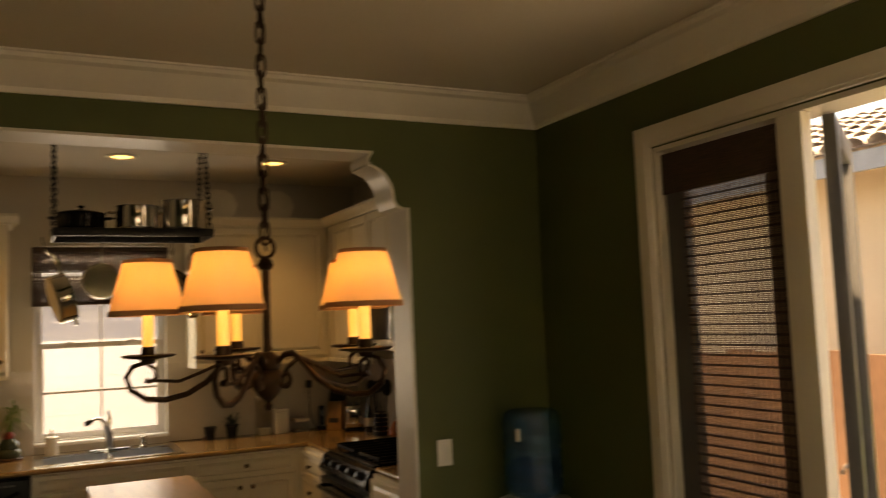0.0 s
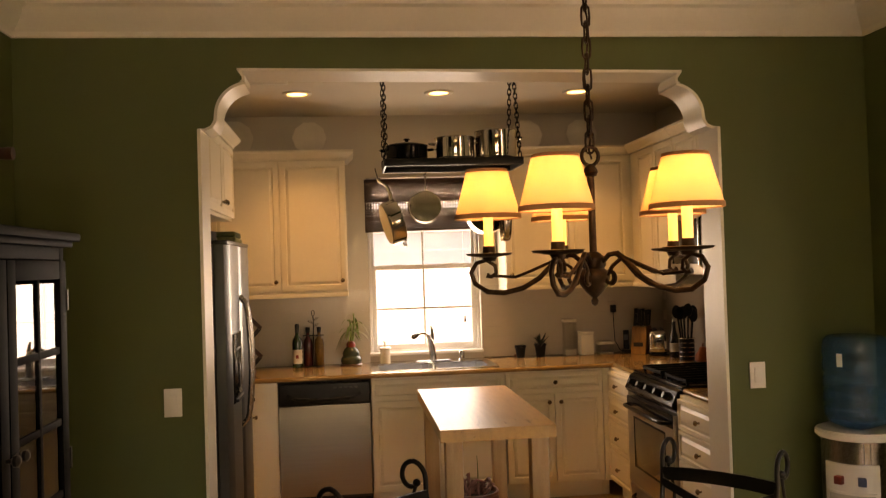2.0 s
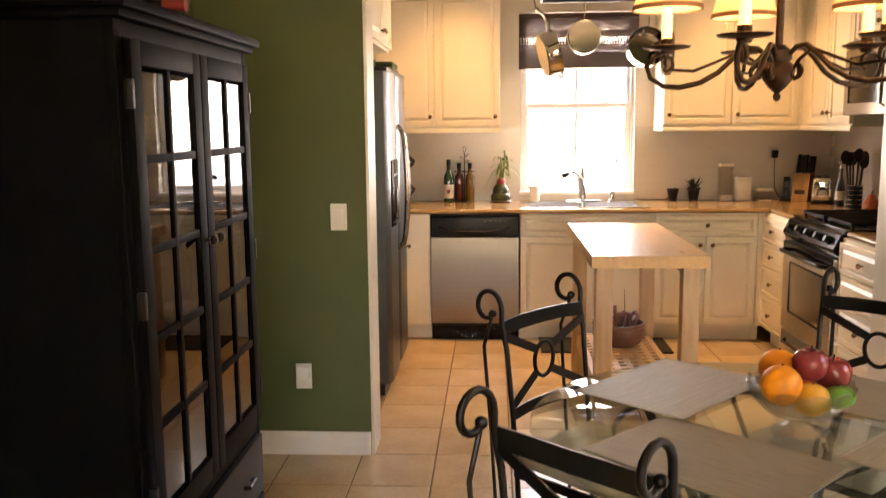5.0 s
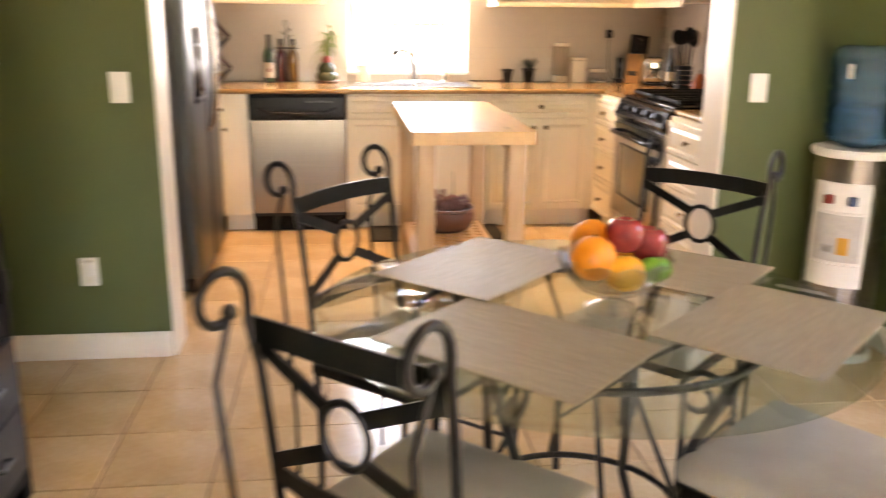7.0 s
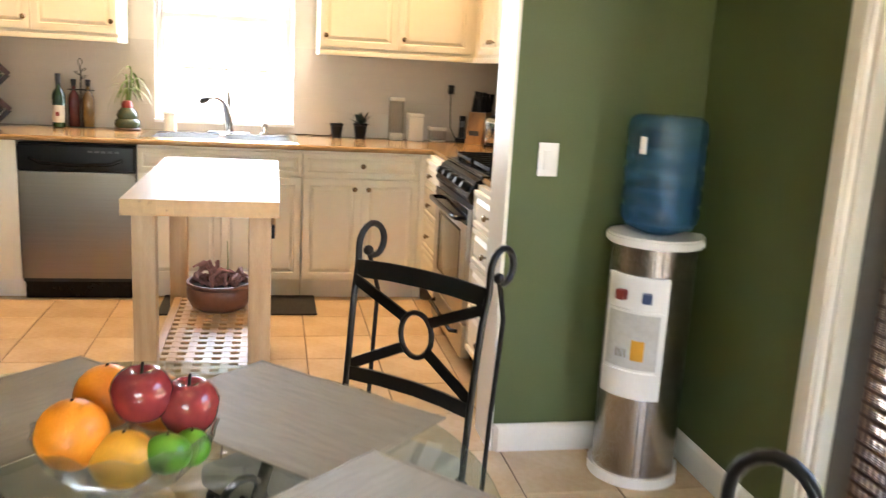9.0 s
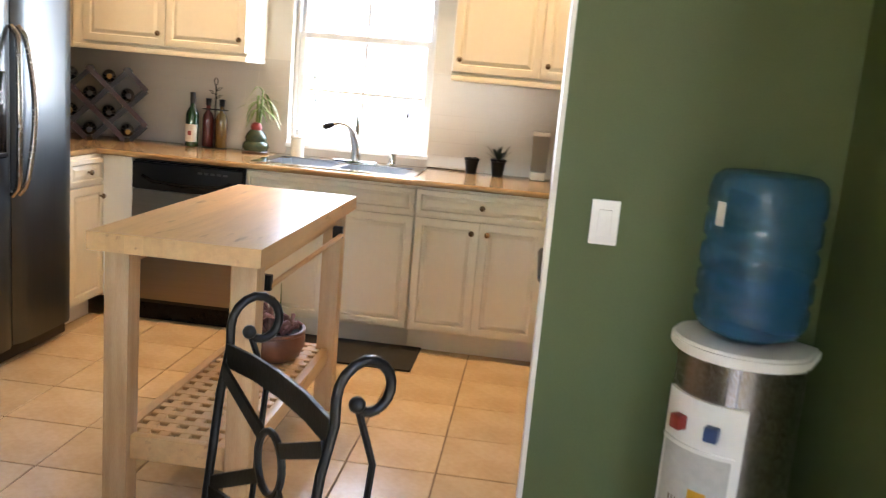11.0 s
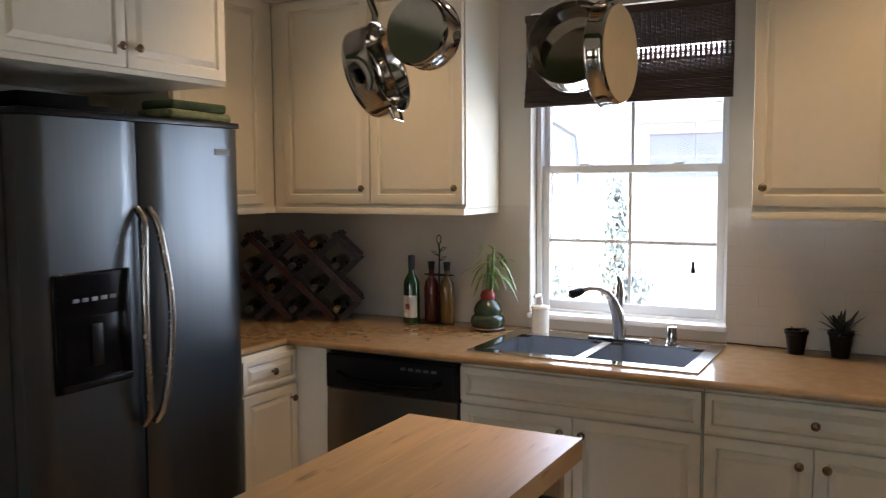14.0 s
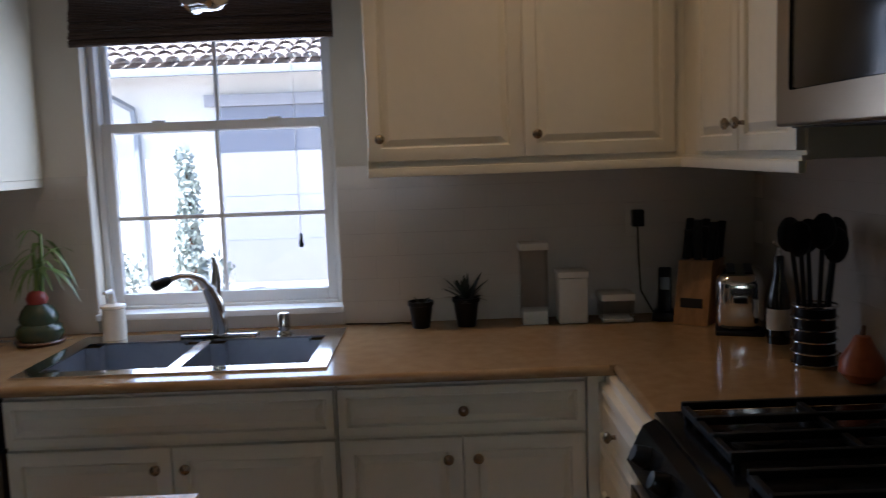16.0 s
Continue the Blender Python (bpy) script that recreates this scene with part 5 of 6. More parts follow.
# Decorative plates on the wall cabinets.
for x, y, r, rz in ((-1.33, 2.62, 0.125, 12), (-0.80, 2.62, 0.118, 0), (0.80, 2.62, 0.115, 0), (1.22, 2.62, 0.115, 0)):
    c = thing("display_plate", "cream scalloped plate standing on the wall cabinet", "plate", (x, y, 2.437), rz, group="display plates")
    bm = bmesh.new()
    lathe(bm, [(0, 0), (r * 0.62, 0.002), (r * 0.72, 0.010), (r, 0.016), (r + 0.001, 0.019), (r * 0.72, 0.014), (r * 0.60, 0.006), (0, 0.005)], 40, (0, 0, 0))
    for v in bm.verts:
        q = math.hypot(v.co.x, v.co.y)
        if q > 0.9 * r:
            s = 1 + 0.03 * math.cos(10 * math.atan2(v.co.y, v.co.x))
            v.co.x *= s
            v.co.y *= s
    bmesh.ops.recalc_face_normals(bm, faces=bm.faces)
    part("plate", moved(bm, Matrix.Translation((0, 0, r * 1.03)) @ Matrix.Rotation(radians(78), 4, "X")), CREAMC, c)
    part("stand", rod([(-0.05, -0.05, 0.004), (-0.05, 0.05, 0.004), (-0.05, 0.055, 0.09), (0.05, 0.055, 0.09), (0.05, 0.05, 0.004), (0.05, -0.05, 0.004)], 0.0025, 6), BRONZE, c)

# Woven roman shade over the kitchen window.
ws = thing("woven_shade", "dark woven bamboo roman shade, half raised", "window shade", (0.015, YN - 0.012, 1.872))
bm = bmesh.new()
rnd = random.Random(5)
z = 0.0
while z < 0.375:
    lightb = 0.165 < z < 0.205
    h = 0.0045 if not lightb else 0.0022
    t = 0.03 * max(0, 1 - z / 0.12) ** 0.5
    tilt = 0.016 * (1 - z / 0.38)
    r = box(bm, -0.43, 0.43, -0.004 - t * rnd.uniform(0.4, 1.0), 0.004 - t * 0.2, z, z + h * rnd.uniform(0.85, 1.0))
    z += 0.0052 if not lightb else 0.0125
part("reeds", bm, REED, ws, "dark horizontal reeds")
bm = bmesh.new()
for i in range(44):
    x = -0.424 + i * 0.848 / 43
    box(bm, x - 0.0018, x + 0.0018, -0.0075, -0.0055, 0.10, 0.375)
    box(bm, x - 0.0050, x + 0.0050, -0.006, -0.0045, 0.16, 0.21)
box(bm, -0.43, 0.43, -0.004, 0.002, 0.184, 0.1885)
part("threads", bm, REED, ws)
part("head_rail", cube(-0.43, 0.43, -0.02, 0.008, 0.355, 0.385, 0.003), REED, ws)
part("bottom_bar", rod([(-0.43, -0.018, 0.002), (0.43, -0.018, 0.010)], 0.008, 8), REED, ws)
part("lift_cord", rod([(0.29, -0.012, 0.01), (0.29, -0.012, -0.64)], 0.0012, 5), PLASTW, ws)
part("cord_pull", turned([(0, 0), (0.007, 0.002), (0.009, 0.012), (0.005, 0.030), (0.006, 0.045), (0, 0.050)], 12, (0.29, -0.012, -0.69)), BLACKP, ws)

# ---- dining room ----
TX, TY, TR = 0.07, -1.665, 0.585
tb = thing("dining_table", "round glass-topped dining table on a scrolled iron base", "table", (TX, TY, 0))
part("glass_top", turned([(0, 0.738), (TR - 0.008, 0.738), (TR, 0.742), (TR, 0.747), (TR - 0.008, 0.750), (0, 0.750)], 96), TABLEG, tb, "clear bevelled glass top", smooth=30)
for i in range(4):
    a = radians(45 + 90 * i)
    ca, sa = math.cos(a), math.sin(a)
    pts = [(0.40 * ca, 0.40 * sa, 0.008), (0.33 * ca, 0.33 * sa, 0.06), (0.24 * ca, 0.24 * sa, 0.25), (0.26 * ca, 0.26 * sa, 0.50), (0.34 * ca, 0.34 * sa, 0.68), (0.37 * ca, 0.37 * sa, 0.728)]
    part("leg", rod(pts, 0.012, 10), IRON, tb)
    sc = []
    for k in range(15):
        b = radians(k * 30)
        rr = 0.062 - 0.0032 * k
        sc.append(((0.27 + rr * math.cos(b)) * ca, (0.27 + rr * math.cos(b)) * sa, 0.62 + rr * math.sin(b)))
    part("scroll", rod(sc, 0.007, 8), IRON, tb)
    part("rubber_pad", turned([(0, 0.726), (0.014, 0.726), (0.014, 0.7375), (0, 0.7375)], 12, (0.37 * ca, 0.37 * sa, 0)), BLACKP, tb)
for r, z in ((0.375, 0.722), (0.245, 0.26)):
    part("ring", rod([(r * math.cos(k * math.pi / 24), r * math.sin(k * math.pi / 24), z) for k in range(48)], 0.008, 8, True), IRON, tb)
for i in range(4):
    a = radians(90 * i)
    part("brace", rod([(0.375 * math.cos(a), 0.375 * math.sin(a), 0.722), (0.10 * math.cos(a), 0.10 * math.sin(a), 0.60), (0.245 * math.cos(a), 0.245 * math.sin(a), 0.26)], 0.007, 8), IRON, tb)

for x, y, z, a in ((-0.125, -1.865, 0.7515, -45), (0.422, -1.822, 0.7551, 43), (-0.105, -1.350, 0.7551, 47), (0.345, -1.380, 0.7515, -44)):
    c = thing("placemat", "rectangular taupe woven placemat on the glass table", "placemat", (x, y, z), a, group="placemats")
    part("weave", cube(-0.222, 0.222, -0.158, 0.158, 0.0, 0.003, 0.001, 1), MATW, c)
    for x0, x1, y0, y1 in ((-0.230, 0.230, 0.1583, 0.166), (-0.230, 0.230, -0.166, -0.1583), (-0.230, -0.2223, -0.158, 0.158), (0.2223, 0.230, -0.158, 0.158)):
        part("hem", cube(x0, x1, y0, y1, 0.0, 0.0032, 0.001, 1), MATW, c)

bw = thing("fruit_bowl", "cut-glass pedestal bowl on the table", "bowl", (0.120, -1.685, 0.7505))
prof = [(0, 0.0), (0.060, 0.0), (0.062, 0.005), (0.040, 0.012), (0.024, 0.022), (0.030, 0.032), (0.075, 0.050), (0.108, 0.085), (0.122, 0.120), (0.119, 0.122), (0.103, 0.088), (0.070, 0.056), (0.0, 0.045)]
bm = lathe(bmesh.new(), prof, 48)
for v in bm.verts:
    a = math.atan2(v.co.y, v.co.x)
    if v.co.z > 0.05:
        s = 1 + 0.016 * math.cos(24 * a)
        v.co.x *= s
        v.co.y *= s
    if v.co.z > 0.115:
        v.co.z += 0.005 * math.cos(12 * a)
bmesh.ops.recalc_face_normals(bm, faces=bm.faces)
part("glass", bm, BOWLG, bw, smooth=25)


def fruit(name, dx, dy, z, r, material, label, squash=(1, 1, 1), stalk=True):
    c = thing(name, label, "fruit", (0.120 + dx, -1.685 + dy, 0.7505 + z), group="fruit in the bowl")
    bm = blob(r, (0, 0, 0), squash, 24)
    for v in bm.verts:
        q = math.hypot(v.co.x, v.co.y)
        if name == "apple":
            v.co.z -= math.copysign(0.35 * r * math.exp(-(q / (0.35 * r)) ** 2), v.co.z)
            if v.co.z < 0:
                v.co.x *= 0.94
                v.co.y *= 0.94
    part("flesh", bm, material, c, smooth=80)
    if stalk:
        part("stalk", rod([(0, 0, r * squash[2] * (0.55 if name == "apple" else 0.97)), (0.002, 0.001, r * squash[2] * 1.06)], 0.0022, 6), SOIL, c)


fruit("orange", -0.060, -0.045, 0.128, 0.047, ORANGE, "round orange in the glass bowl")
fruit("orange", -0.035, 0.055, 0.140, 0.046, ORANGE, "round orange at the rim of the bowl")
fruit("apple", 0.020, 0.000, 0.165, 0.043, APPLE, "dark red apple on top of the fruit")
fruit("apple", 0.080, 0.020, 0.138, 0.044, APPLE, "red apple leaning on the bowl rim")
fruit("lime", 0.060, -0.062, 0.105, 0.028, LIME, "green lime in the glass bowl", (1.15, 1, 0.95))
fruit("lime", 0.088, -0.030, 0.098, 0.026, LIME, "green lime beside an apple", (1, 1.15, 0.95))
fruit("mango", 0.005, -0.060, 0.098, 0.042, YELLOW, "yellow-orange mango in the bowl", (1.05, 0.95, 0.9))
fruit("orange", 0.035, 0.065, 0.125, 0.042, ORANGE, "orange behind the apples")


def iron_chair():
    """A chair of black iron rod and bar; it faces local +y, its back at y = -0.21."""
    c = thing("dining_chair", "black wrought-iron dining chair with scroll finials and padded seat", "chair", group="chairs round the table")
    W, SZ = 0.190, 0.45
    for s in (-1, 1):
        x = s * W
        top = [(x, -0.205, SZ - 0.03), (x, -0.225, 0.62), (x * 1.02, -0.245, 0.80), (x * 1.04, -0.262, 0.88)]
        sc = []
        for k in range(17):
            b = radians(180 - k * 20)
            rr = 0.055 * (1 - 0.048 * max(0, k - 4))
            sc.append((x * 1.04, -0.317 - rr * math.cos(b), 0.922 + rr * math.sin(b)))
        part("back_post", rod([(x, -0.20, 0.0), (x, -0.195, 0.25)] + top + sc, 0.0085, 10), IRON, c)
        part("finial", blob(0.0135, sc[-1], seg=12), IRON, c)
        part("stay", rod([sc[-1], (x * 1.02, -0.338, 0.80), (x, -0.315, 0.55), (x, -0.29, 0.25), (x, -0.29, 0.0)], 0.006, 8), IRON, c)
        part("front_leg", rod([(s * 0.20, 0.195, 0.0), (s * 0.20, 0.20, 0.20), (s * 0.195, 0.205, SZ - 0.02)], 0.011, 10), IRON, c)
        part("side_rail", cube(min(s * 0.20, s * 0.212), max(s * 0.20, s * 0.212), -0.20, 0.20, SZ - 0.035, SZ - 0.008, 0.002), IRON, c)
        part("side_stretcher", rod([(s * 0.20, -0.195, 0.17), (s * 0.20, 0.197, 0.17)], 0.006, 8), IRON, c)
    part("top_rail", rod([(-W * 1.03, -0.256, 0.868), (-0.10, -0.266, 0.873), (0.0, -0.270, 0.874), (0.10, -0.266, 0.873), (W * 1.03, -0.256, 0.868)], 0.01, 4, flat=(0.005, 0.032)), IRON, c)
    part("lower_rail", rod([(-W, -0.225, 0.600), (-0.10, -0.243, 0.600), (0.0, -0.250, 0.600), (0.10, -0.243, 0.600), (W, -0.225, 0.600)], 0.01, 4, flat=(0.005, 0.026)), IRON, c)
    rg_ = []
    for k in range(24):
        a = 2 * math.pi * k / 24
        rg_.append((0.047 * math.cos(a), -0.256 - 0.02 * 0.06 * math.sin(a), 0.735 + 0.056 * math.sin(a)))
    part("back_ring", rod(rg_, 0.007, 8, True), IRON, c)
    for s in (-1, 1):
        part("cross_bar", rod([(s * 0.036, -0.257, 0.772), (s * W * 1.02, -0.248, 0.842)], 0.01, 4, flat=(0.005, 0.019)), IRON, c)
        part("cross_bar", rod([(s * 0.036, -0.255, 0.698), (s * W, -0.228, 0.620)], 0.01, 4, flat=(0.005, 0.019)), IRON, c)
    for y in (-0.2, 0.2):
        part("seat_rail", cube(-0.20, 0.20, y - 0.006, y + 0.006, SZ - 0.035, SZ - 0.008, 0.002), IRON, c)
    bm = cube(-0.215, 0.215, -0.205, 0.225, SZ - 0.007, SZ + 0.05, 0.024, 4)
    for v in bm.verts:
        if v.co.z > SZ + 0.02:
            v.co.z += 0.014 * max(0, 1 - (v.co.x / 0.215) ** 2) * max(0, 1 - (v.co.y / 0.22) ** 2)
        k = 1 - 0.10 * max(0, -v.co.y) / 0.205
        v.co.x *= k
    part("seat", bm, SEAT, c, "padded light taupe seat", smooth=60)
    return c


# where the middle of each back stands, and the heading of the sitter
CHAIRS = ((-0.486, -0.962, -42), (0.702, -0.84, -137), (-0.492, -2.225, 48), (0.703, -2.185, 127))
first = None
for bx_, by_, heading in CHAIRS:
    m = pose(bx_, by_, 0, 0, 0, heading - 90) @ Matrix.Translation((0, 0.317, 0))
    if first is None:
        first = put(iron_chair(), m)
    else:
        copy_thing(first, m)

# Chandelier.
CX, CY = -0.028, -1.875
ch = thing("chandelier", "aged bronze five-arm chandelier with lit fabric shades", "chandelier", (CX, CY, 0))
part("urn", turned([(0, 1.520), (0.006, 1.524), (0.008, 1.532), (0.005, 1.538), (0.018, 1.550), (0.030, 1.566), (0.034, 1.582), (0.030, 1.594), (0.022, 1.600), (0.026, 1.606), (0.026, 1.622), (0.018, 1.628), (0.011, 1.634), (0, 1.636)], 28), BRONZE, ch)
part("stem", rod([(0, 0, 1.63), (0, 0, 1.80)], 0.0075, 12), BRONZE, ch)
part("knuckle", turned([(0, 1.790), (0.012, 1.794), (0.016, 1.802), (0.012, 1.812), (0.006, 1.818), (0, 1.82)], 18), BRONZE, ch)
part("loop", rod([(0.018 * math.cos(k * math.pi / 8), 0, 1.836 + 0.020 * math.sin(k * math.pi / 8)) for k in range(16)], 0.004, 8, True), BRONZE, ch)
part("chain", chain(bmesh.new(), (0, 0, 1.848), (0, 0, ZC - 0.05), 0.046, 0.0026, 0.0088), BRONZE, ch)
part("cord", rod([(0.003, 0, 1.83)] + [(0.006 * math.sin(k * 1.3), 0.006 * math.cos(k * 1.3), 1.85 + k * 0.04) for k in range(21)] + [(0, 0, ZC - 0.03)], 0.0022, 6), BRONZE, ch)
part("canopy", turned([(0, ZC - 0.055), (0.012, ZC - 0.052), (0.018, ZC - 0.040), (0.050, ZC - 0.022), (0.062, ZC - 0.006), (0.062, ZC - 0.001), (0, ZC - 0.001)], 28), BRONZE, ch)
AR = 0.220
for i in range(5):
    a = radians(164.6 + 72 * i)
    ca, sa = math.cos(a), math.sin(a)

    def at(r, z):
        return (r * ca, r * sa, z)
    big = [at(0.022, 1.612), at(0.040, 1.628), at(0.060, 1.630), at(0.085, 1.612), at(0.115, 1.582), at(0.150, 1.562), at(0.190, 1.553), at(0.225, 1.556), at(0.252, 1.574), at(0.260, 1.598), at(0.248, 1.618), at(0.226, 1.624), at(0.208, 1.612), at(0.206, 1.596), at(0.216, 1.588), at(0.226, 1.592)]
    arm = part("arm", rod(big, [0.005, 0.0052, 0.0056, 0.0056, 0.0056, 0.0056, 0.0056, 0.0056, 0.0052, 0.005, 0.0047, 0.0043, 0.0043, 0.0043, 0.0043, 0.006], 10), BRONZE, ch, smooth=60)
    part("rod", rod([at(0.035, 1.585), at(0.048, 1.604), at(0.075, 1.622), at(0.120, 1.603), at(0.165, 1.586), at(0.210, 1.590)], 0.0035, 8), BRONZE, arm, smooth=60)
    part("curl", rod([at(0.030 + 0.016 * (1 - math.cos(radians(k * 30))) * 0.7, 1.580 - 0.013 * math.sin(radians(k * 30))) for k in range(10)], 0.0045, 8), BRONZE, arm)
    cup = part("drip_pan", turned([(0, 1.622), (0.012, 1.622), (0.016, 1.630), (0.046, 1.634), (0.050, 1.638), (0.046, 1.639), (0.014, 1.638), (0.013, 1.654), (0, 1.654)], 28, at(AR, 0)), BRONZE, ch)
    part("candle_sleeve", turned([(0, 1.652), (0.0105, 1.652), (0.0105, 1.728), (0, 1.730)], 16, at(AR, 0)), CANDLE, cup, "glowing cream candle sleeve")
    part("bulb", blob(0.012, at(AR, 1.755), (1, 1, 1.6), 12), BULB, cup, "lit bulb")
    sh = part("shade", turned([(0.071, 1.714), (0.044, 1.816), (0.0425, 1.816), (0.0695, 1.714)], 40, at(AR, 0)), SHADE, ch, "glowing pleated cream fabric shade", smooth=40)
    part("bottom_trim", turned([(0.0722, 1.712), (0.0714, 1.722), (0.069, 1.722), (0.0695, 1.712), (0.0722, 1.712)], 40, at(AR, 0)), SHTRIM, sh)
    part("top_trim", turned([(0.0455, 1.811), (0.0445, 1.818), (0.0415, 1.818), (0.042, 1.811), (0.0455, 1.811)], 40, at(AR, 0)), SHTRIM, sh)
    lp = new("chandelier_bulb_light", bpy.data.lights.new("chandelier_bulb_light", "POINT"))
    lp.data.energy, lp.data.color, lp.data.shadow_soft_size = 0.115, (1.0, 0.62, 0.35), 0.012
    lp.matrix_basis = pose(CX + AR * ca, CY + AR * sa, 1.772)

# Glazed hutch against the west wall.
HX, HY0, HY1, HZ = -1.365, -1.955, -1.035, 1.70
hu = thing("china_hutch", "black painted hutch with two glazed grid doors and drawers", "hutch", (HX, HY0, 0), 90)
W, D = HY1 - HY0, 0.42
for x0, x1 in ((0, 0.022), (W - 0.022, W)):
    part("side_panel", cube(x0, x1, 0.0205, D, 0.06, HZ, 0.001, 1), DARKW, hu)
part("back_panel", cube(0.023, W - 0.023, D - 0.012, D, 0.06, HZ - 0.001), DARKW, hu, smooth=0)
for z in (0.10, 0.53, 0.85, 1.15, 1.42, HZ - 0.022):
    part("shelf", cube(0.023, W - 0.023, 0.03, D - 0.013, z, z + 0.018), DARKW, hu, smooth=0)
fb = rect_frame(0, W, 0.06, HZ, 0.0, 0.02, 0.035, 0.05, 0.002)
box(fb, 0.035, W - 0.035, 0.0, 0.02, 0.505, 0.55, 0.002)
part("face_frame", fb, DARKW, hu)
bm = cube(-0.035, W + 0.035, -0.04, D + 0.0, HZ + 0.018, HZ + 0.042, 0.006)
box(bm, -0.018, W + 0.018, -0.022, D, HZ + 0.001, HZ + 0.018, 0.004)
part("cornice", bm, DARKW, hu)
for k in range(2):
    x0 = 0.036 + k * (W / 2 - 0.034)
    x1 = x0 + W / 2 - 0.039
    z0, z1 = 0.553, HZ - 0.038
    dr_ = part("glazed_door", rect_frame(x0, x1, z0, z1, -0.018, 0.004, 0.052, 0.06, 0.003), DARKW, hu)
    gx0, gx1, gz0, gz1 = x0 + 0.052, x1 - 0.052, z0 + 0.06, z1 - 0.052
    part("muntin", cube((gx0 + gx1) / 2 - 0.010, (gx0 + gx1) / 2 + 0.010, -0.015, 0.0, gz0, gz1, 0.003), DARKW, dr_)
    for j in range(1, 5):
        z = gz0 + (gz1 - gz0) * j / 5
        part("muntin", cube(gx0, gx1, -0.0145, -0.0005, z - 0.010, z + 0.010, 0.003), DARKW, dr_)
    for ci in range(2):
        for j in range(5):
            pw, phh = (gx1 - gx0) / 2, (gz1 - gz0) / 5
            part("pane", cube(gx0 + ci * pw + 0.010, gx0 + (ci + 1) * pw - 0.010, -0.009, -0.006, gz0 + j * phh + 0.010, gz0 + (j + 1) * phh - 0.010), HPANE, dr_, smooth=0)
    kx = x1 - 0.026 if k == 0 else x0 + 0.026
    part("knob", turned([(0, 0), (0.006, 0), (0.005, 0.012), (0.014, 0.018), (0.015, 0.026), (0.008, 0.032), (0, 0.033)], 14, (kx, -0.018, 1.19), Matrix.Rotation(radians(90), 4, "X")), IRON, dr_)
    hx = x0 - 0.004 if k == 0 else x1 + 0.004
    for z in (0.66, 1.10, 1.55):
        part("hinge", cube(hx - 0.007, hx + 0.007, -0.021, -0.002, z - 0.03, z + 0.03, 0.002), IRON, dr_)
for j in range(2):
    z0 = 0.115 + j * 0.198
    q = part("drawer", cube(0.038, W - 0.038, -0.018, 0.004, z0, z0 + 0.190, 0.006), HDRAW, hu)
    for x in (W * 0.24, W * 0.76):
        part("pull", rod([(x - 0.035, -0.018, z0 + 0.095), (x - 0.032, -0.034, z0 + 0.095), (x + 0.032, -0.034, z0 + 0.095), (x + 0.035, -0.018, z0 + 0.095)], 0.007, 8), IRON, q)
for x in (0.0, W - 0.06):
    for y in (0.0, D - 0.06):
        part("foot", cube(x, x + 0.06, y, y + 0.06, 0.0, 0.06, 0.004), DARKW, hu)

rnd = random.Random(21)
for zz in (0.868, 1.168, 1.438):
    for i in range(5):
        y = HY0 + 0.14 + i * 0.16 + rnd.uniform(-0.02, 0.02)
        x = HX - 0.20 - rnd.uniform(-0.04, 0.05)
        if (i + int(zz * 10)) % 3:
            g = thing("wine_glass", "clear stemmed glass inside the hutch", "glass", (x, y, zz + 0.0005), group="glasses in the hutch")
            part("glass", turned([(0, 0), (0.032, 0.001), (0.030, 0.004), (0.005, 0.010), (0.004, 0.075), (0.020, 0.090), (0.034, 0.125), (0.030, 0.175), (0.028, 0.175), (0.031, 0.125), (0.017, 0.093), (0, 0.085)], 20), BOWLG, g)
        else:
            g = thing("serving_bowl", "cream ceramic bowl inside the hutch", "bowl", (x, y, zz + 0.0005), group="china in the hutch")
            part("bowl", turned([(0, 0), (0.03, 0), (0.032, 0.006), (0.062, 0.055), (0.066, 0.075), (0.063, 0.075), (0.055, 0.05), (0.02, 0.010), (0, 0.009)], 24), CREAMC, g)

bk = thing("wicker_basket", "dark slatted basket with a handle on top of the hutch", "basket", (-1.60, -1.62, HZ + 0.0425))
for i in range(18):
    a = 2 * math.pi * i / 18
    part("slat", rod([(0.13 * math.cos(a), 0.17 * math.sin(a), 0.0), (0.145 * math.cos(a), 0.19 * math.sin(a), 0.13), (0.15 * math.cos(a), 0.20 * math.sin(a), 0.27)], 0.01, 4, flat=(0.012, 0.003)), mat("basket_slat", (0.09, 0.05, 0.022), 0.6, vary=0.3) if i == 0 else bpy.data.materials["basket_slat"], bk)
for z, k in ((0.008, 1.0), (0.09, 1.10), (0.18, 1.16), (0.265, 1.19)):
    part("band", rod([(0.132 * k * math.cos(t * math.pi / 16), 0.173 * k * math.sin(t * math.pi / 16), z) for t in range(32)], 0.01, 4, True, flat=(0.004, 0.011)), DARKW, bk)
part("floor", turned([(0, 0.002), (0.128, 0.002), (0.128, 0.008), (0, 0.008)], 24), DARKW, bk)
part("frame", rod([(0.155, -0.02, 0.0), (0.165, -0.02, 0.20), (0.150, -0.02, 0.33), (0.06, -0.02, 0.40), (-0.06, -0.02, 0.40), (-0.15, -0.02, 0.33)], 0.012, 8), IRON, bk)
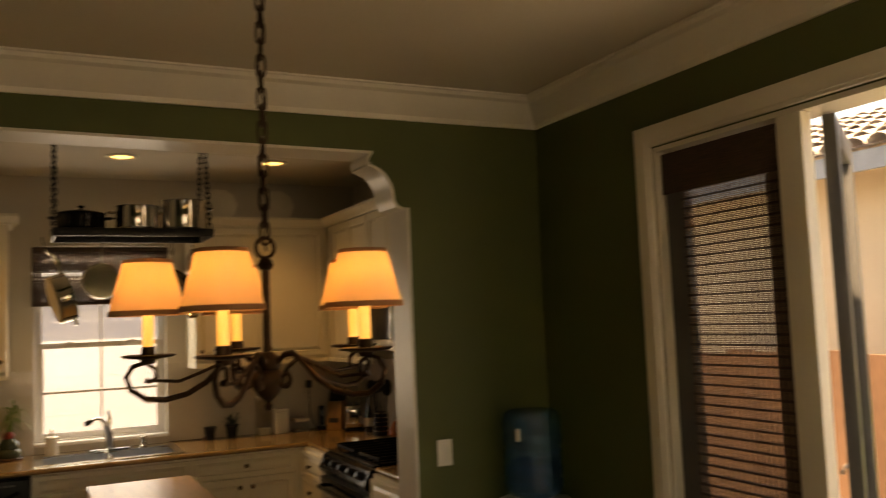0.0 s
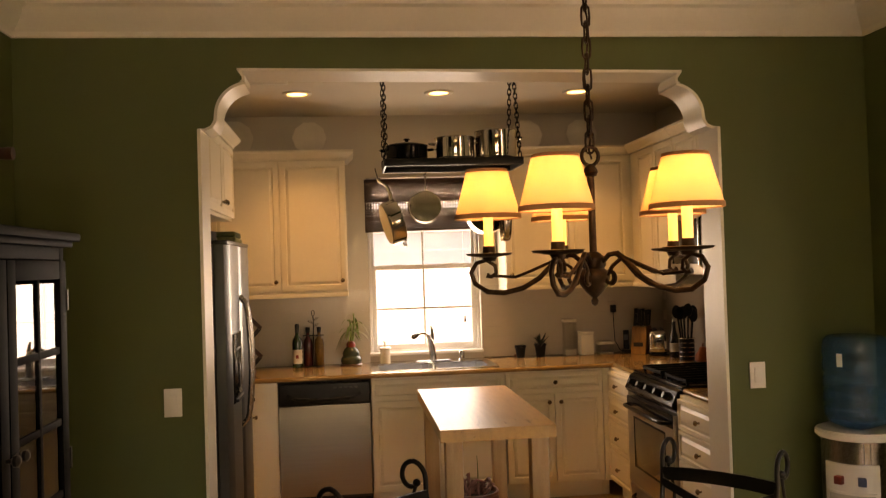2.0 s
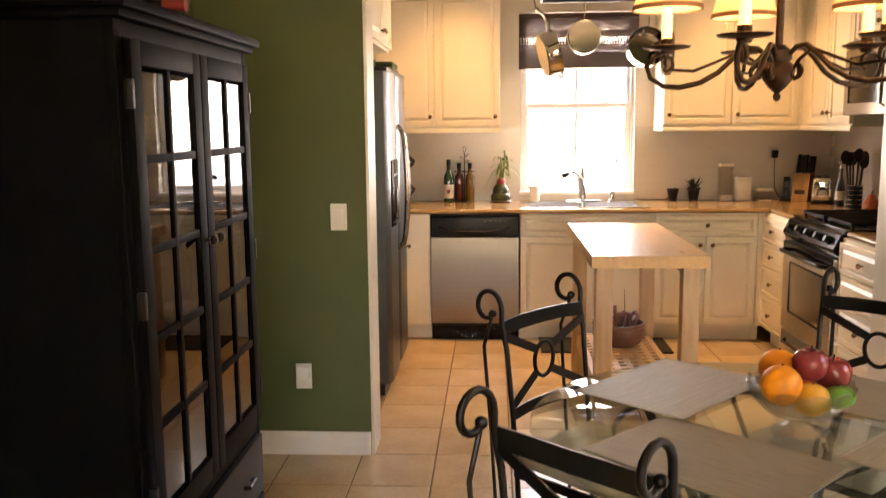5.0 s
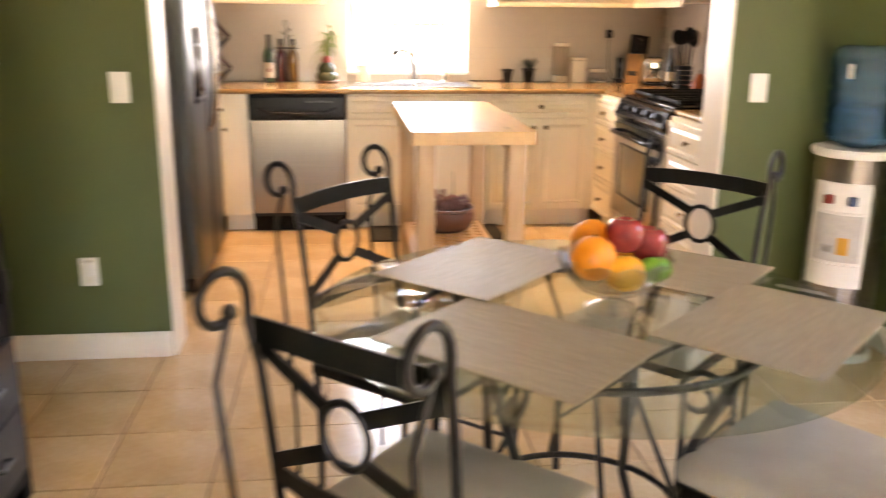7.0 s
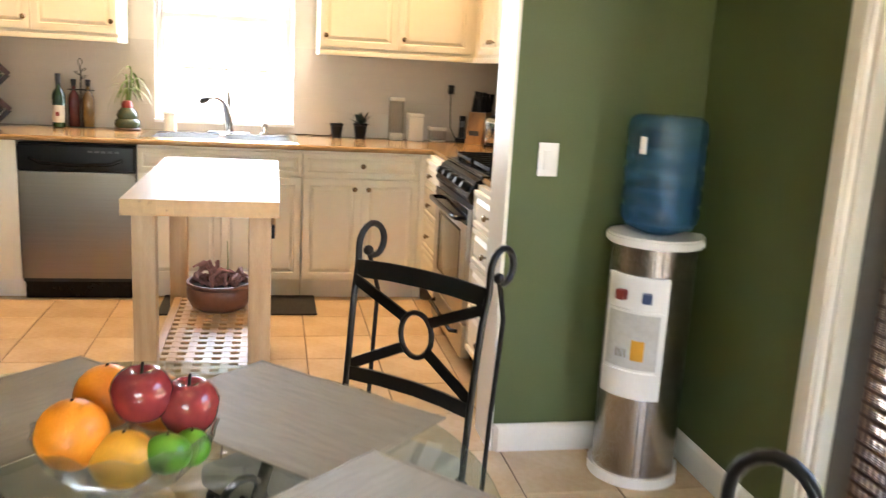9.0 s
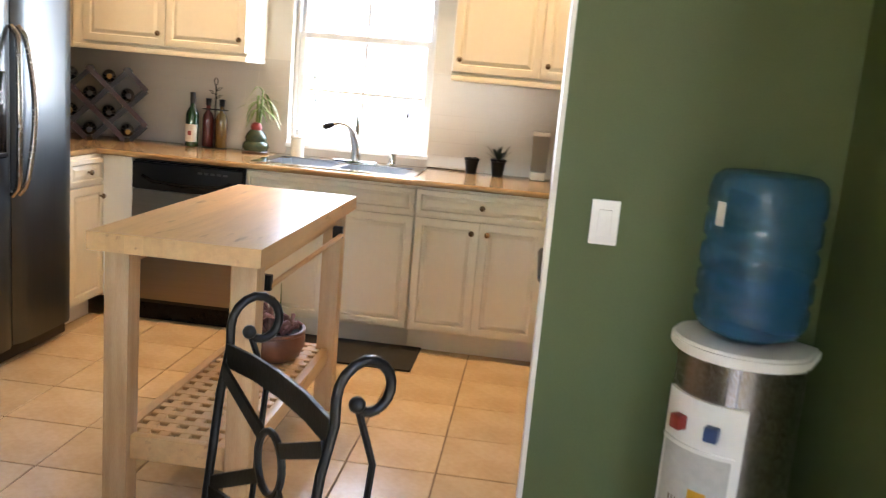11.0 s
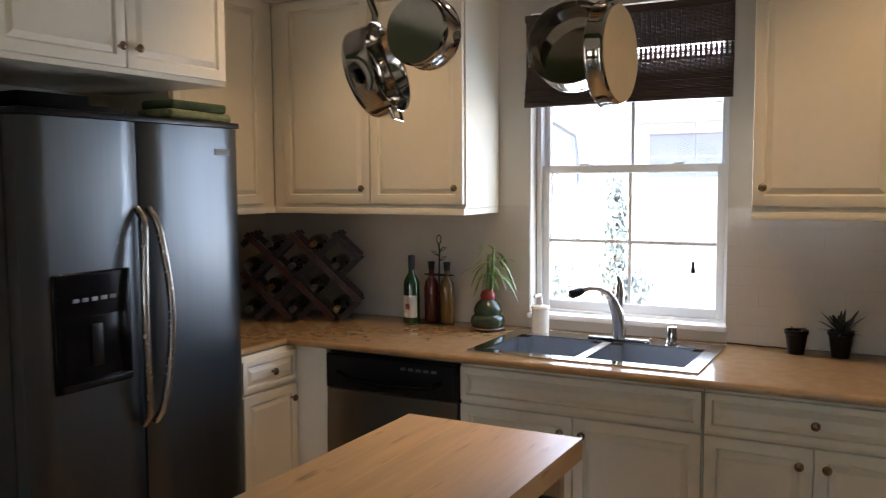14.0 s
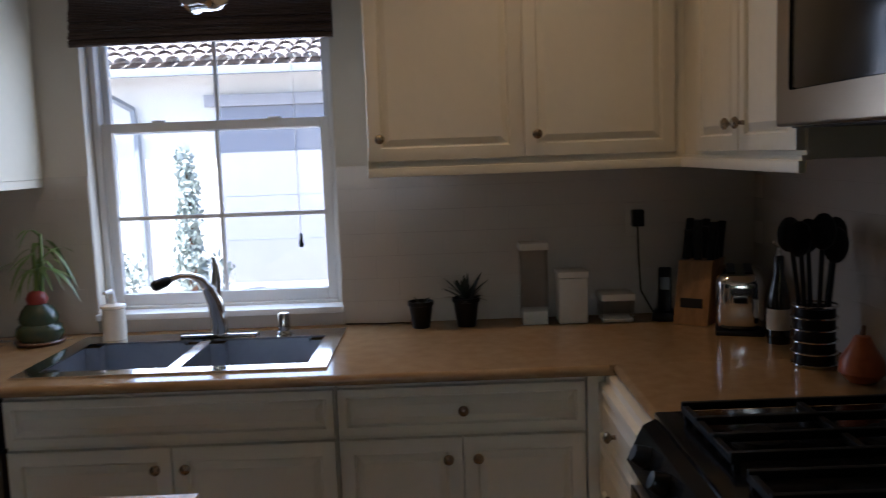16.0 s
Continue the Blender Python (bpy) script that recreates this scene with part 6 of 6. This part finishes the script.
for z, x, mt in ((0.163, -1.575, RACKW), (0.0325, -1.625, REDW)):
    b = thing("wine_bottle", "dark wine bottle lying neck outward in the basket", "bottle")
    part("glass", turned([(0, 0), (0.030, 0.0), (0.032, 0.01), (0.032, 0.16), (0.014, 0.20), (0.013, 0.27), (0, 0.27)], 18), WINED, b)
    part("foil", turned([(0.0142, 0.215), (0.0152, 0.272), (0, 0.272)], 14), mt, b)
    put(b, pose(x, -1.56, HZ + 0.0425 + z, 0, 90, 0))
bs = thing("side_stool", "small wooden stool with a dark rim behind the hutch", "stool", (-1.62, -0.80, 0))
part("top", turned([(0, 0.60), (0.13, 0.60), (0.15, 0.61), (0.15, 0.655), (0.13, 0.665), (0, 0.665)], 28), DARKW, bs)
for i in range(4):
    a = radians(45 + 90 * i)
    part("leg", rod([(0.10 * math.cos(a), 0.10 * math.sin(a), 0.60), (0.135 * math.cos(a), 0.135 * math.sin(a), 0.0)], [0.018, 0.014], 10), mat("pale_leg", (0.50, 0.33, 0.18), 0.5) if i == 0 else bpy.data.materials["pale_leg"], bs)

# Water cooler in the corner.
wc = thing("water_cooler", "steel-fronted water cooler in the room corner", "water cooler", (1.590, -0.19, 0), -44)


def d_shape(r, back):
    pts = [(r * math.cos(radians(a)), r * math.sin(radians(a))) for a in range(180, 361, 9)]
    return pts + [(r * 0.80, back), (-r * 0.80, back)]


part("base", outline(bmesh.new(), d_shape(0.160, 0.105), (0.0, 0.035), "xy"), PLASTW, wc, smooth=25)
part("body", outline(bmesh.new(), d_shape(0.146, 0.10), (0.035, 0.835), "xy"), mat("cooler_steel", (0.40, 0.365, 0.325), 0.27, metal=1, vary=0.05, scale=2, bump=0.02, bump_scale=90, stretch=(40, 40, 1)), wc, "brushed steel body", smooth=25)
bm = outline(bmesh.new(), d_shape(0.168, 0.112), (0.835, 0.868), "xy")
bmesh.ops.bevel(bm, geom=[e for e in bm.edges if abs(e.verts[0].co.z - e.verts[1].co.z) < 1e-5], offset=0.008, segments=2, affect="EDGES")
part("top_cover", bm, PLASTW, wc, smooth=25)


def shell(r0, r1, a0, a1, z0, z1, n=14):
    pts = [(r1 * math.cos(radians(a0 + (a1 - a0) * i / n)), r1 * math.sin(radians(a0 + (a1 - a0) * i / n))) for i in range(n + 1)]
    pts += [(r0 * math.cos(radians(a1 - (a1 - a0) * i / n)), r0 * math.sin(radians(a1 - (a1 - a0) * i / n))) for i in range(n + 1)]
    return outline(bmesh.new(), pts, (z0, z1), "xy")


fp = part("front_panel", shell(0.1462, 0.156, 228, 312, 0.32, 0.74), PLASTW, wc, "white plastic tap panel", smooth=25)
part("niche", shell(0.1565, 0.1572, 236, 304, 0.425, 0.615), mat("niche_plastic", (0.60, 0.58, 0.54), 0.4), fp, smooth=25)
part("niche_lip", shell(0.1565, 0.163, 234, 306, 0.617, 0.626), PLASTW, fp, smooth=25)
part("drip_tray", shell(0.1565, 0.168, 236, 304, 0.405, 0.417), PLASTW, fp, smooth=25)
for a, mt in ((255, REDW), (286, BLUEW)):
    x, y = 0.160 * math.cos(radians(a)), 0.160 * math.sin(radians(a))
    q = part("tap", cube(-0.016, 0.016, -0.020, 0.012, -0.017, 0.017, 0.004), mt, fp)
    q.matrix_basis = pose(x, y, 0.675, 0, 0, a + 90)
st = part("sticker", shell(0.1573, 0.1577, 272, 288, 0.455, 0.525), YELLOW, fp, "yellow picture sticker", smooth=25)
for k in range(4):
    part("sticker_mark", shell(0.1573, 0.1577, 252 + k * 4, 253.5 + k * 4, 0.46, 0.49), KNOB, fp, smooth=0)
for a in (290, 300):
    part("seam", shell(0.1458, 0.1468, a, a + 1.2, 0.04, 0.83), DOORMET, wc, smooth=0)
wb = thing("water_bottle", "blue plastic five-gallon water bottle on the cooler", "water bottle", (1.590, -0.195, 0.8685))
part("bottle", turned([(0, 0.0), (0.05, 0.0), (0.112, 0.026), (0.129, 0.055), (0.131, 0.085), (0.122, 0.094), (0.122, 0.104), (0.131, 0.113), (0.131, 0.150), (0.124, 0.158), (0.124, 0.166), (0.131, 0.174), (0.131, 0.215), (0.122, 0.224), (0.122, 0.234), (0.131, 0.243), (0.131, 0.285), (0.125, 0.292), (0.125, 0.30), (0.131, 0.307), (0.131, 0.345), (0.124, 0.376), (0.105, 0.392), (0.06, 0.388), (0, 0.385)], 40), BLUEB, wb, smooth=60)
part("water", turned([(0, 0.004), (0.048, 0.004), (0.108, 0.030), (0.118, 0.085), (0.118, 0.165), (0, 0.165)], 32), WATER, wb, smooth=60)
part("tag", cube(-0.012, 0.012, -0.137, -0.1345, 0.27, 0.325, 0.001), PAPER, wb).matrix_basis = pose(0, 0, 0, 0, 0, -58)

for x, z, kind in ((-1.275, 1.083, "switch"), (1.246, 1.083, "switch"), (-1.452, 0.365, "outlet")):
    s = thing("light_switch" if kind == "switch" else "outlet", "white rocker light switch on the green wall" if kind == "switch" else "white wall outlet with a plugged-in adapter", kind, (x, -0.001, z))
    wv = 0.036
    part("cover_plate", cube(-wv, wv, -0.007, 0.0, -0.058, 0.058, 0.003), PLASTW, s)
    if kind == "switch":
        part("rocker", moved(cube(-0.017, 0.017, -0.012, -0.005, -0.034, 0.034, 0.002), pose(0, 0, 0, 3)), PLASTW, s)
    else:
        part("adapter", cube(-0.022, 0.030, -0.045, -0.007, -0.008, 0.05, 0.005), PLASTW, s)
        part("socket", cube(-0.014, 0.014, -0.010, -0.006, -0.045, -0.018, 0.002), TRIM, s)

# Woven shade on the garden door.
ds = thing("woven_shade", "dark woven bamboo shade hanging over the garden door", "window shade", (XD + 0.026, 0, 0))
SA, SB = -0.985, -1.512
bm = bmesh.new()
for i in range(52):
    z = 0.205 + 0.0372 * i
    part("bar", cube(-0.004, 0.004, SB, SA, z, z + 0.0085), REED, ds, smooth=0)
    for k in range(4):
        box(bm, -0.0016, 0.0016, SB, SA, z + 0.0105 + k * 0.0066, z + 0.0146 + k * 0.0066)
part("reeds", bm, REEDL, ds, "thin brown reeds with gaps")
for i in range(22):
    y = SB + (SA - SB) * (i + 0.5) / 22
    part("thread", cube(-0.0048, -0.0042, y - 0.0035, y + 0.0035, 0.20, 2.138), REED, ds, smooth=0)
part("valance", cube(-0.006, 0.006, SB - 0.01, LA - 0.004, 2.138, 2.30, 0.002), REED, ds)
part("bottom_bar", cube(-0.008, 0.008, SB, SA, 0.185, 0.205, 0.002), REED, ds)

# ---- outside ----
solid("ground", cube(-60, 60, -60, 60, -0.30, -0.13), GROUND, "pale concrete paving round the house", "ground", "structure")


def tile_roof(p0, p1, run, rise, z, pitch=0.21):
    """Half-round clay courses from the eave line p0-p1, going up by rise over run."""
    bm = bmesh.new()
    p0, p1, run = Vector((*p0, z)), Vector((*p1, z)), Vector((*run, rise))
    n = int((p1 - p0).length / pitch)
    d = (p1 - p0).normalized()
    nr = 8
    up = d.cross(run).normalized()
    if up.z < 0:
        up = -up
    for i in range(n):
        for k in range(nr):
            a0 = p0 + d * (i + 0.5) * pitch + run * (k / nr)
            a1 = a0 + run * (1.08 / nr)
            ra = [bm.verts.new(a0 + d * pitch * 0.5 * math.cos(t * math.pi / 6) + up * (0.075 * math.sin(t * math.pi / 6) + 0.03)) for t in range(7)]
            rb = [bm.verts.new(a1 + d * pitch * 0.42 * math.cos(t * math.pi / 6) + up * 0.06 * math.sin(t * math.pi / 6)) for t in range(7)]
            for t in range(6):
                bm.faces.new((ra[t], ra[t + 1], rb[t + 1], rb[t]))
    return bm


nh = thing("neighbour_house", "white stucco house with clay roof tiles and garage door", "house", (0, 11.0, -0.13))
part("wall", cube(-12, 12, 0, 6, 0, 2.95), STUCCO, nh, smooth=0)
part("roof_deck", moved(cube(-12, 12, -0.5, 6.5, -0.04, 0.0), Matrix.Translation((0, 0, 2.9)) @ Matrix.Rotation(radians(17), 4, "X")), ROOFT, nh, smooth=0)
part("roof_tiles", tile_roof((-4.2, -0.55), (3.0, -0.55), (0, 3.0), 0.95, 2.80), ROOFT, nh, "curved clay roof tiles")
part("gutter", cube(-3.9, 6.0, -0.62, -0.50, 2.66, 2.76, 0.01), GUTTER, nh)
part("downspout", rod([(-3.35, -0.56, 2.66), (-3.35, -0.50, 2.50), (-3.12, -0.10, 2.30), (-3.10, -0.06, 2.0), (-3.10, -0.06, 0.0)], 0.045, 4), GUTTER, nh)
gd = part("garage_door", cube(-2.05, 3.0, -0.03, 0.05, 0.0, 2.30, 0.01), GARAGE, nh)
for k in range(1, 4):
    part("panel_joint", cube(-2.03, 2.98, -0.034, -0.028, k * 0.575 - 0.008, k * 0.575 + 0.008), GUTTER, gd, smooth=0)
part("garage_lintel", cube(-2.2, 3.15, -0.10, 0.05, 2.30, 2.45, 0.01), LINTELG, nh)
wn_ = part("window", rect_frame(-3.75, -3.40, 1.15, 1.95, -0.05, 0.03, 0.05), VINYL, nh)
part("pane", cube(-3.70, -3.45, -0.01, 0.0, 1.20, 1.90), BLACKE, wn_, smooth=0)


def leafy(bm, rnd, centre, size, count, leafsize):
    for _ in range(count):
        while True:
            p = Vector((rnd.uniform(-1, 1), rnd.uniform(-1, 1), rnd.uniform(-1, 1)))
            if 0.35 < p.length < 1:
                break
        c = Vector(centre) + Vector((p.x * size[0], p.y * size[1], p.z * size[2])) * rnd.uniform(0.75, 1.12)
        s = leafsize * rnd.uniform(0.6, 1.4)
        m = Matrix.Translation(c) @ Euler((rnd.uniform(0, 6), rnd.uniform(0, 6), rnd.uniform(0, 6))).to_matrix().to_4x4()
        q = [bm.verts.new(m @ Vector(v)) for v in ((-s, 0, 0), (0, -s * 0.45, s * 0.1), (s, 0, 0), (0, s * 0.45, s * 0.1))]
        bm.faces.new((q[0], q[1], q[2]))
        bm.faces.new((q[0], q[2], q[3]))


# Leaf colour is paled to carry the haze and glare outdoors.
GLEAF = mat("hazed_leaf", (0.42, 0.46, 0.42), 0.6, vary=0.3, scale=8, color2=(0.32, 0.36, 0.31))
IVY = mat("ivy_leaf", (0.12, 0.20, 0.04), 0.4, vary=0.35, scale=8, color2=(0.26, 0.34, 0.09))
rnd = random.Random(31)
cy = thing("cypress_tree", "small narrow cypress before the white house", "tree", (-2.05, 9.4, -0.13))
part("trunk", rod([(0, 0, 0), (0.01, 0, 0.8), (0, 0, 1.5)], [0.05, 0.035, 0.012], 8), FENCE, cy)
bm = bmesh.new()
for k in range(7):
    leafy(bm, rnd, (rnd.uniform(-0.03, 0.03), 0, 0.35 + k * 0.21), (0.19 - 0.012 * k, 0.19, 0.20), 170, 0.05)
part("crown", bm, GLEAF, cy)
for x, y, s in ((-2.0, 9.7, 0.35), (-3.1, 9.8, 0.40), (-3.5, 9.6, 0.3)):
    sb = thing("shrub", "low leafy shrub before the white house", "shrub", (x, y, -0.13), group="shrubs")
    part("stem", rod([(0, 0, 0), (0.02, 0, 0.25)], [0.03, 0.015], 6), FENCE, sb)
    bm = bmesh.new()
    leafy(bm, rnd, (0, 0, s * 0.8), (s, s, s * 0.8), 420, 0.055)
    part("foliage", bm, GLEAF, sb)

eh = thing("side_house", "tan stucco house with a clay tile eave beyond the fence", "house", (5.6, 0, -0.13))
part("wall", cube(0, 5, -14, 14, 0, 3.05), STUCCOT, eh, smooth=0)
part("roof_deck", moved(cube(-0.5, 5.5, -14.5, 14.5, -0.05, 0.0), Matrix.Translation((0, 0, 3.02)) @ Matrix.Rotation(radians(-17), 4, "Y")), ROOFT, eh, smooth=0)
part("roof_tiles", tile_roof((-0.55, -4.0), (-0.55, 5.0), (3.0, 0), 0.95, 2.92), ROOFT, eh, "curved clay roof tiles")
part("fascia", cube(-0.50, -0.46, -14, 14, 2.78, 2.93), GUTTER, eh, smooth=0)
fe = thing("garden_fence", "red-brown board fence along the side yard", "fence", (4.5, 0, -0.13))
for i in range(28):
    y = -5.6 + i * 0.30
    part("board", cube(-0.012, 0.012, y, y + 0.285, 0.02, 1.45 + 0.02 * (i % 3), 0.004, 1), FENCE, fe)
for z in (0.3, 1.1):
    part("rail", cube(0.013, 0.06, -5.6, 2.8, z, z + 0.09), FENCE, fe, smooth=0)
for k, (y, h) in enumerate(((-1.9, 1.9), (-1.0, 1.75), (-2.7, 1.8), (-3.4, 1.8))):
    iv = thing("climbing_shrub", "sunlit leafy climber over the garden fence", "shrub", (4.15, y, -0.13), group="climbers")
    part("stem", rod([(0.1, 0, 0), (0.15, 0.05, 0.8), (0.05, -0.02, 1.4)], [0.03, 0.02, 0.01], 6), FENCE, iv)
    bm = bmesh.new()
    for j in range(4):
        leafy(bm, rnd, (rnd.uniform(-0.1, 0.1), rnd.uniform(-0.3, 0.3), 0.3 + h * j / 5), (0.32, 0.45, 0.35), 330, 0.06)
    part("foliage", bm, IVY, iv)

# ---- tiles ----
fl = bpy.data.objects["floor"]
PX, PY, G = 0.335, 0.3425, 0.006
tm = cube(-PX / 2 + G / 2, PX / 2 - G / 2, -PY / 2 + G / 2, PY / 2 - G / 2, -0.007, 0.0, 0.0018, 1)
tme = bpy.data.meshes.new("tile")
tm.to_mesh(tme)
tm.free()
tme.materials.append(TILE)
xs = [0.48 + PX * (k + 0.5) for k in range(-7, 5)]
ys = [0.003 + PY * (k + 0.5) for k in range(-19, 8)]
rnd = random.Random(3)
for x in xs:
    for y in ys:
        if x - PX / 2 > XE - 0.02 or x + PX / 2 < XW + 0.02:
            continue
        o = new("tile", tme)
        o.parent = fl
        o.matrix_basis = pose(x, y, rnd.uniform(-0.0006, 0.0004), rnd.uniform(-0.08, 0.08), rnd.uniform(-0.08, 0.08), 90 * 0)

SW, SH = 0.152, 0.0765
tm = cube(0.0001, SW - 0.0001, -0.006, 0.0, 0.0001, SH - 0.0001, 0.0003, 1)
sme = bpy.data.meshes.new("tile")
tm.to_mesh(sme)
tm.free()
sme.materials.append(SPLASH)
wn_o = bpy.data.objects["wall_north"]
we_o = bpy.data.objects["wall_east_kitchen"]
for r in range(7):
    z = 0.912 + r * SH
    for i in range(-1, int((XE - XW) / SW) + 1):
        x0 = XW + i * SW + (SW / 2 if r % 2 else 0)
        # courses end at the walls, at the window's reveal, and under the wall cabinets
        spans = [(XW, XE)] if z + SH < 0.956 else [(XW, -0.402), (0.432, XE)]
        if z > 1.40:
            spans = [(-0.552, -0.402), (0.432, 0.567)]
        for a, b in spans:
            lo, hi = max(x0, a), min(x0 + SW, b)
            if hi - lo > 0.012:
                o = new("tile", sme)
                o.parent = wn_o
                o.matrix_basis = pose(lo, YN, z) @ Matrix.Diagonal(((hi - lo) / SW, 1, 1, 1))
for r in range(7):
    z = 0.912 + r * SH
    for i in range(17):
        y = 2.69 - i * SW - (SW / 2 if r % 2 else 0)
        if y - SW < 0.21 or (z > 1.40 and not 0.80 < y < 1.50):
            continue
        o = new("tile", sme)
        o.parent = we_o
        o.matrix_basis = pose(XE, y, z, 0, 0, -90)
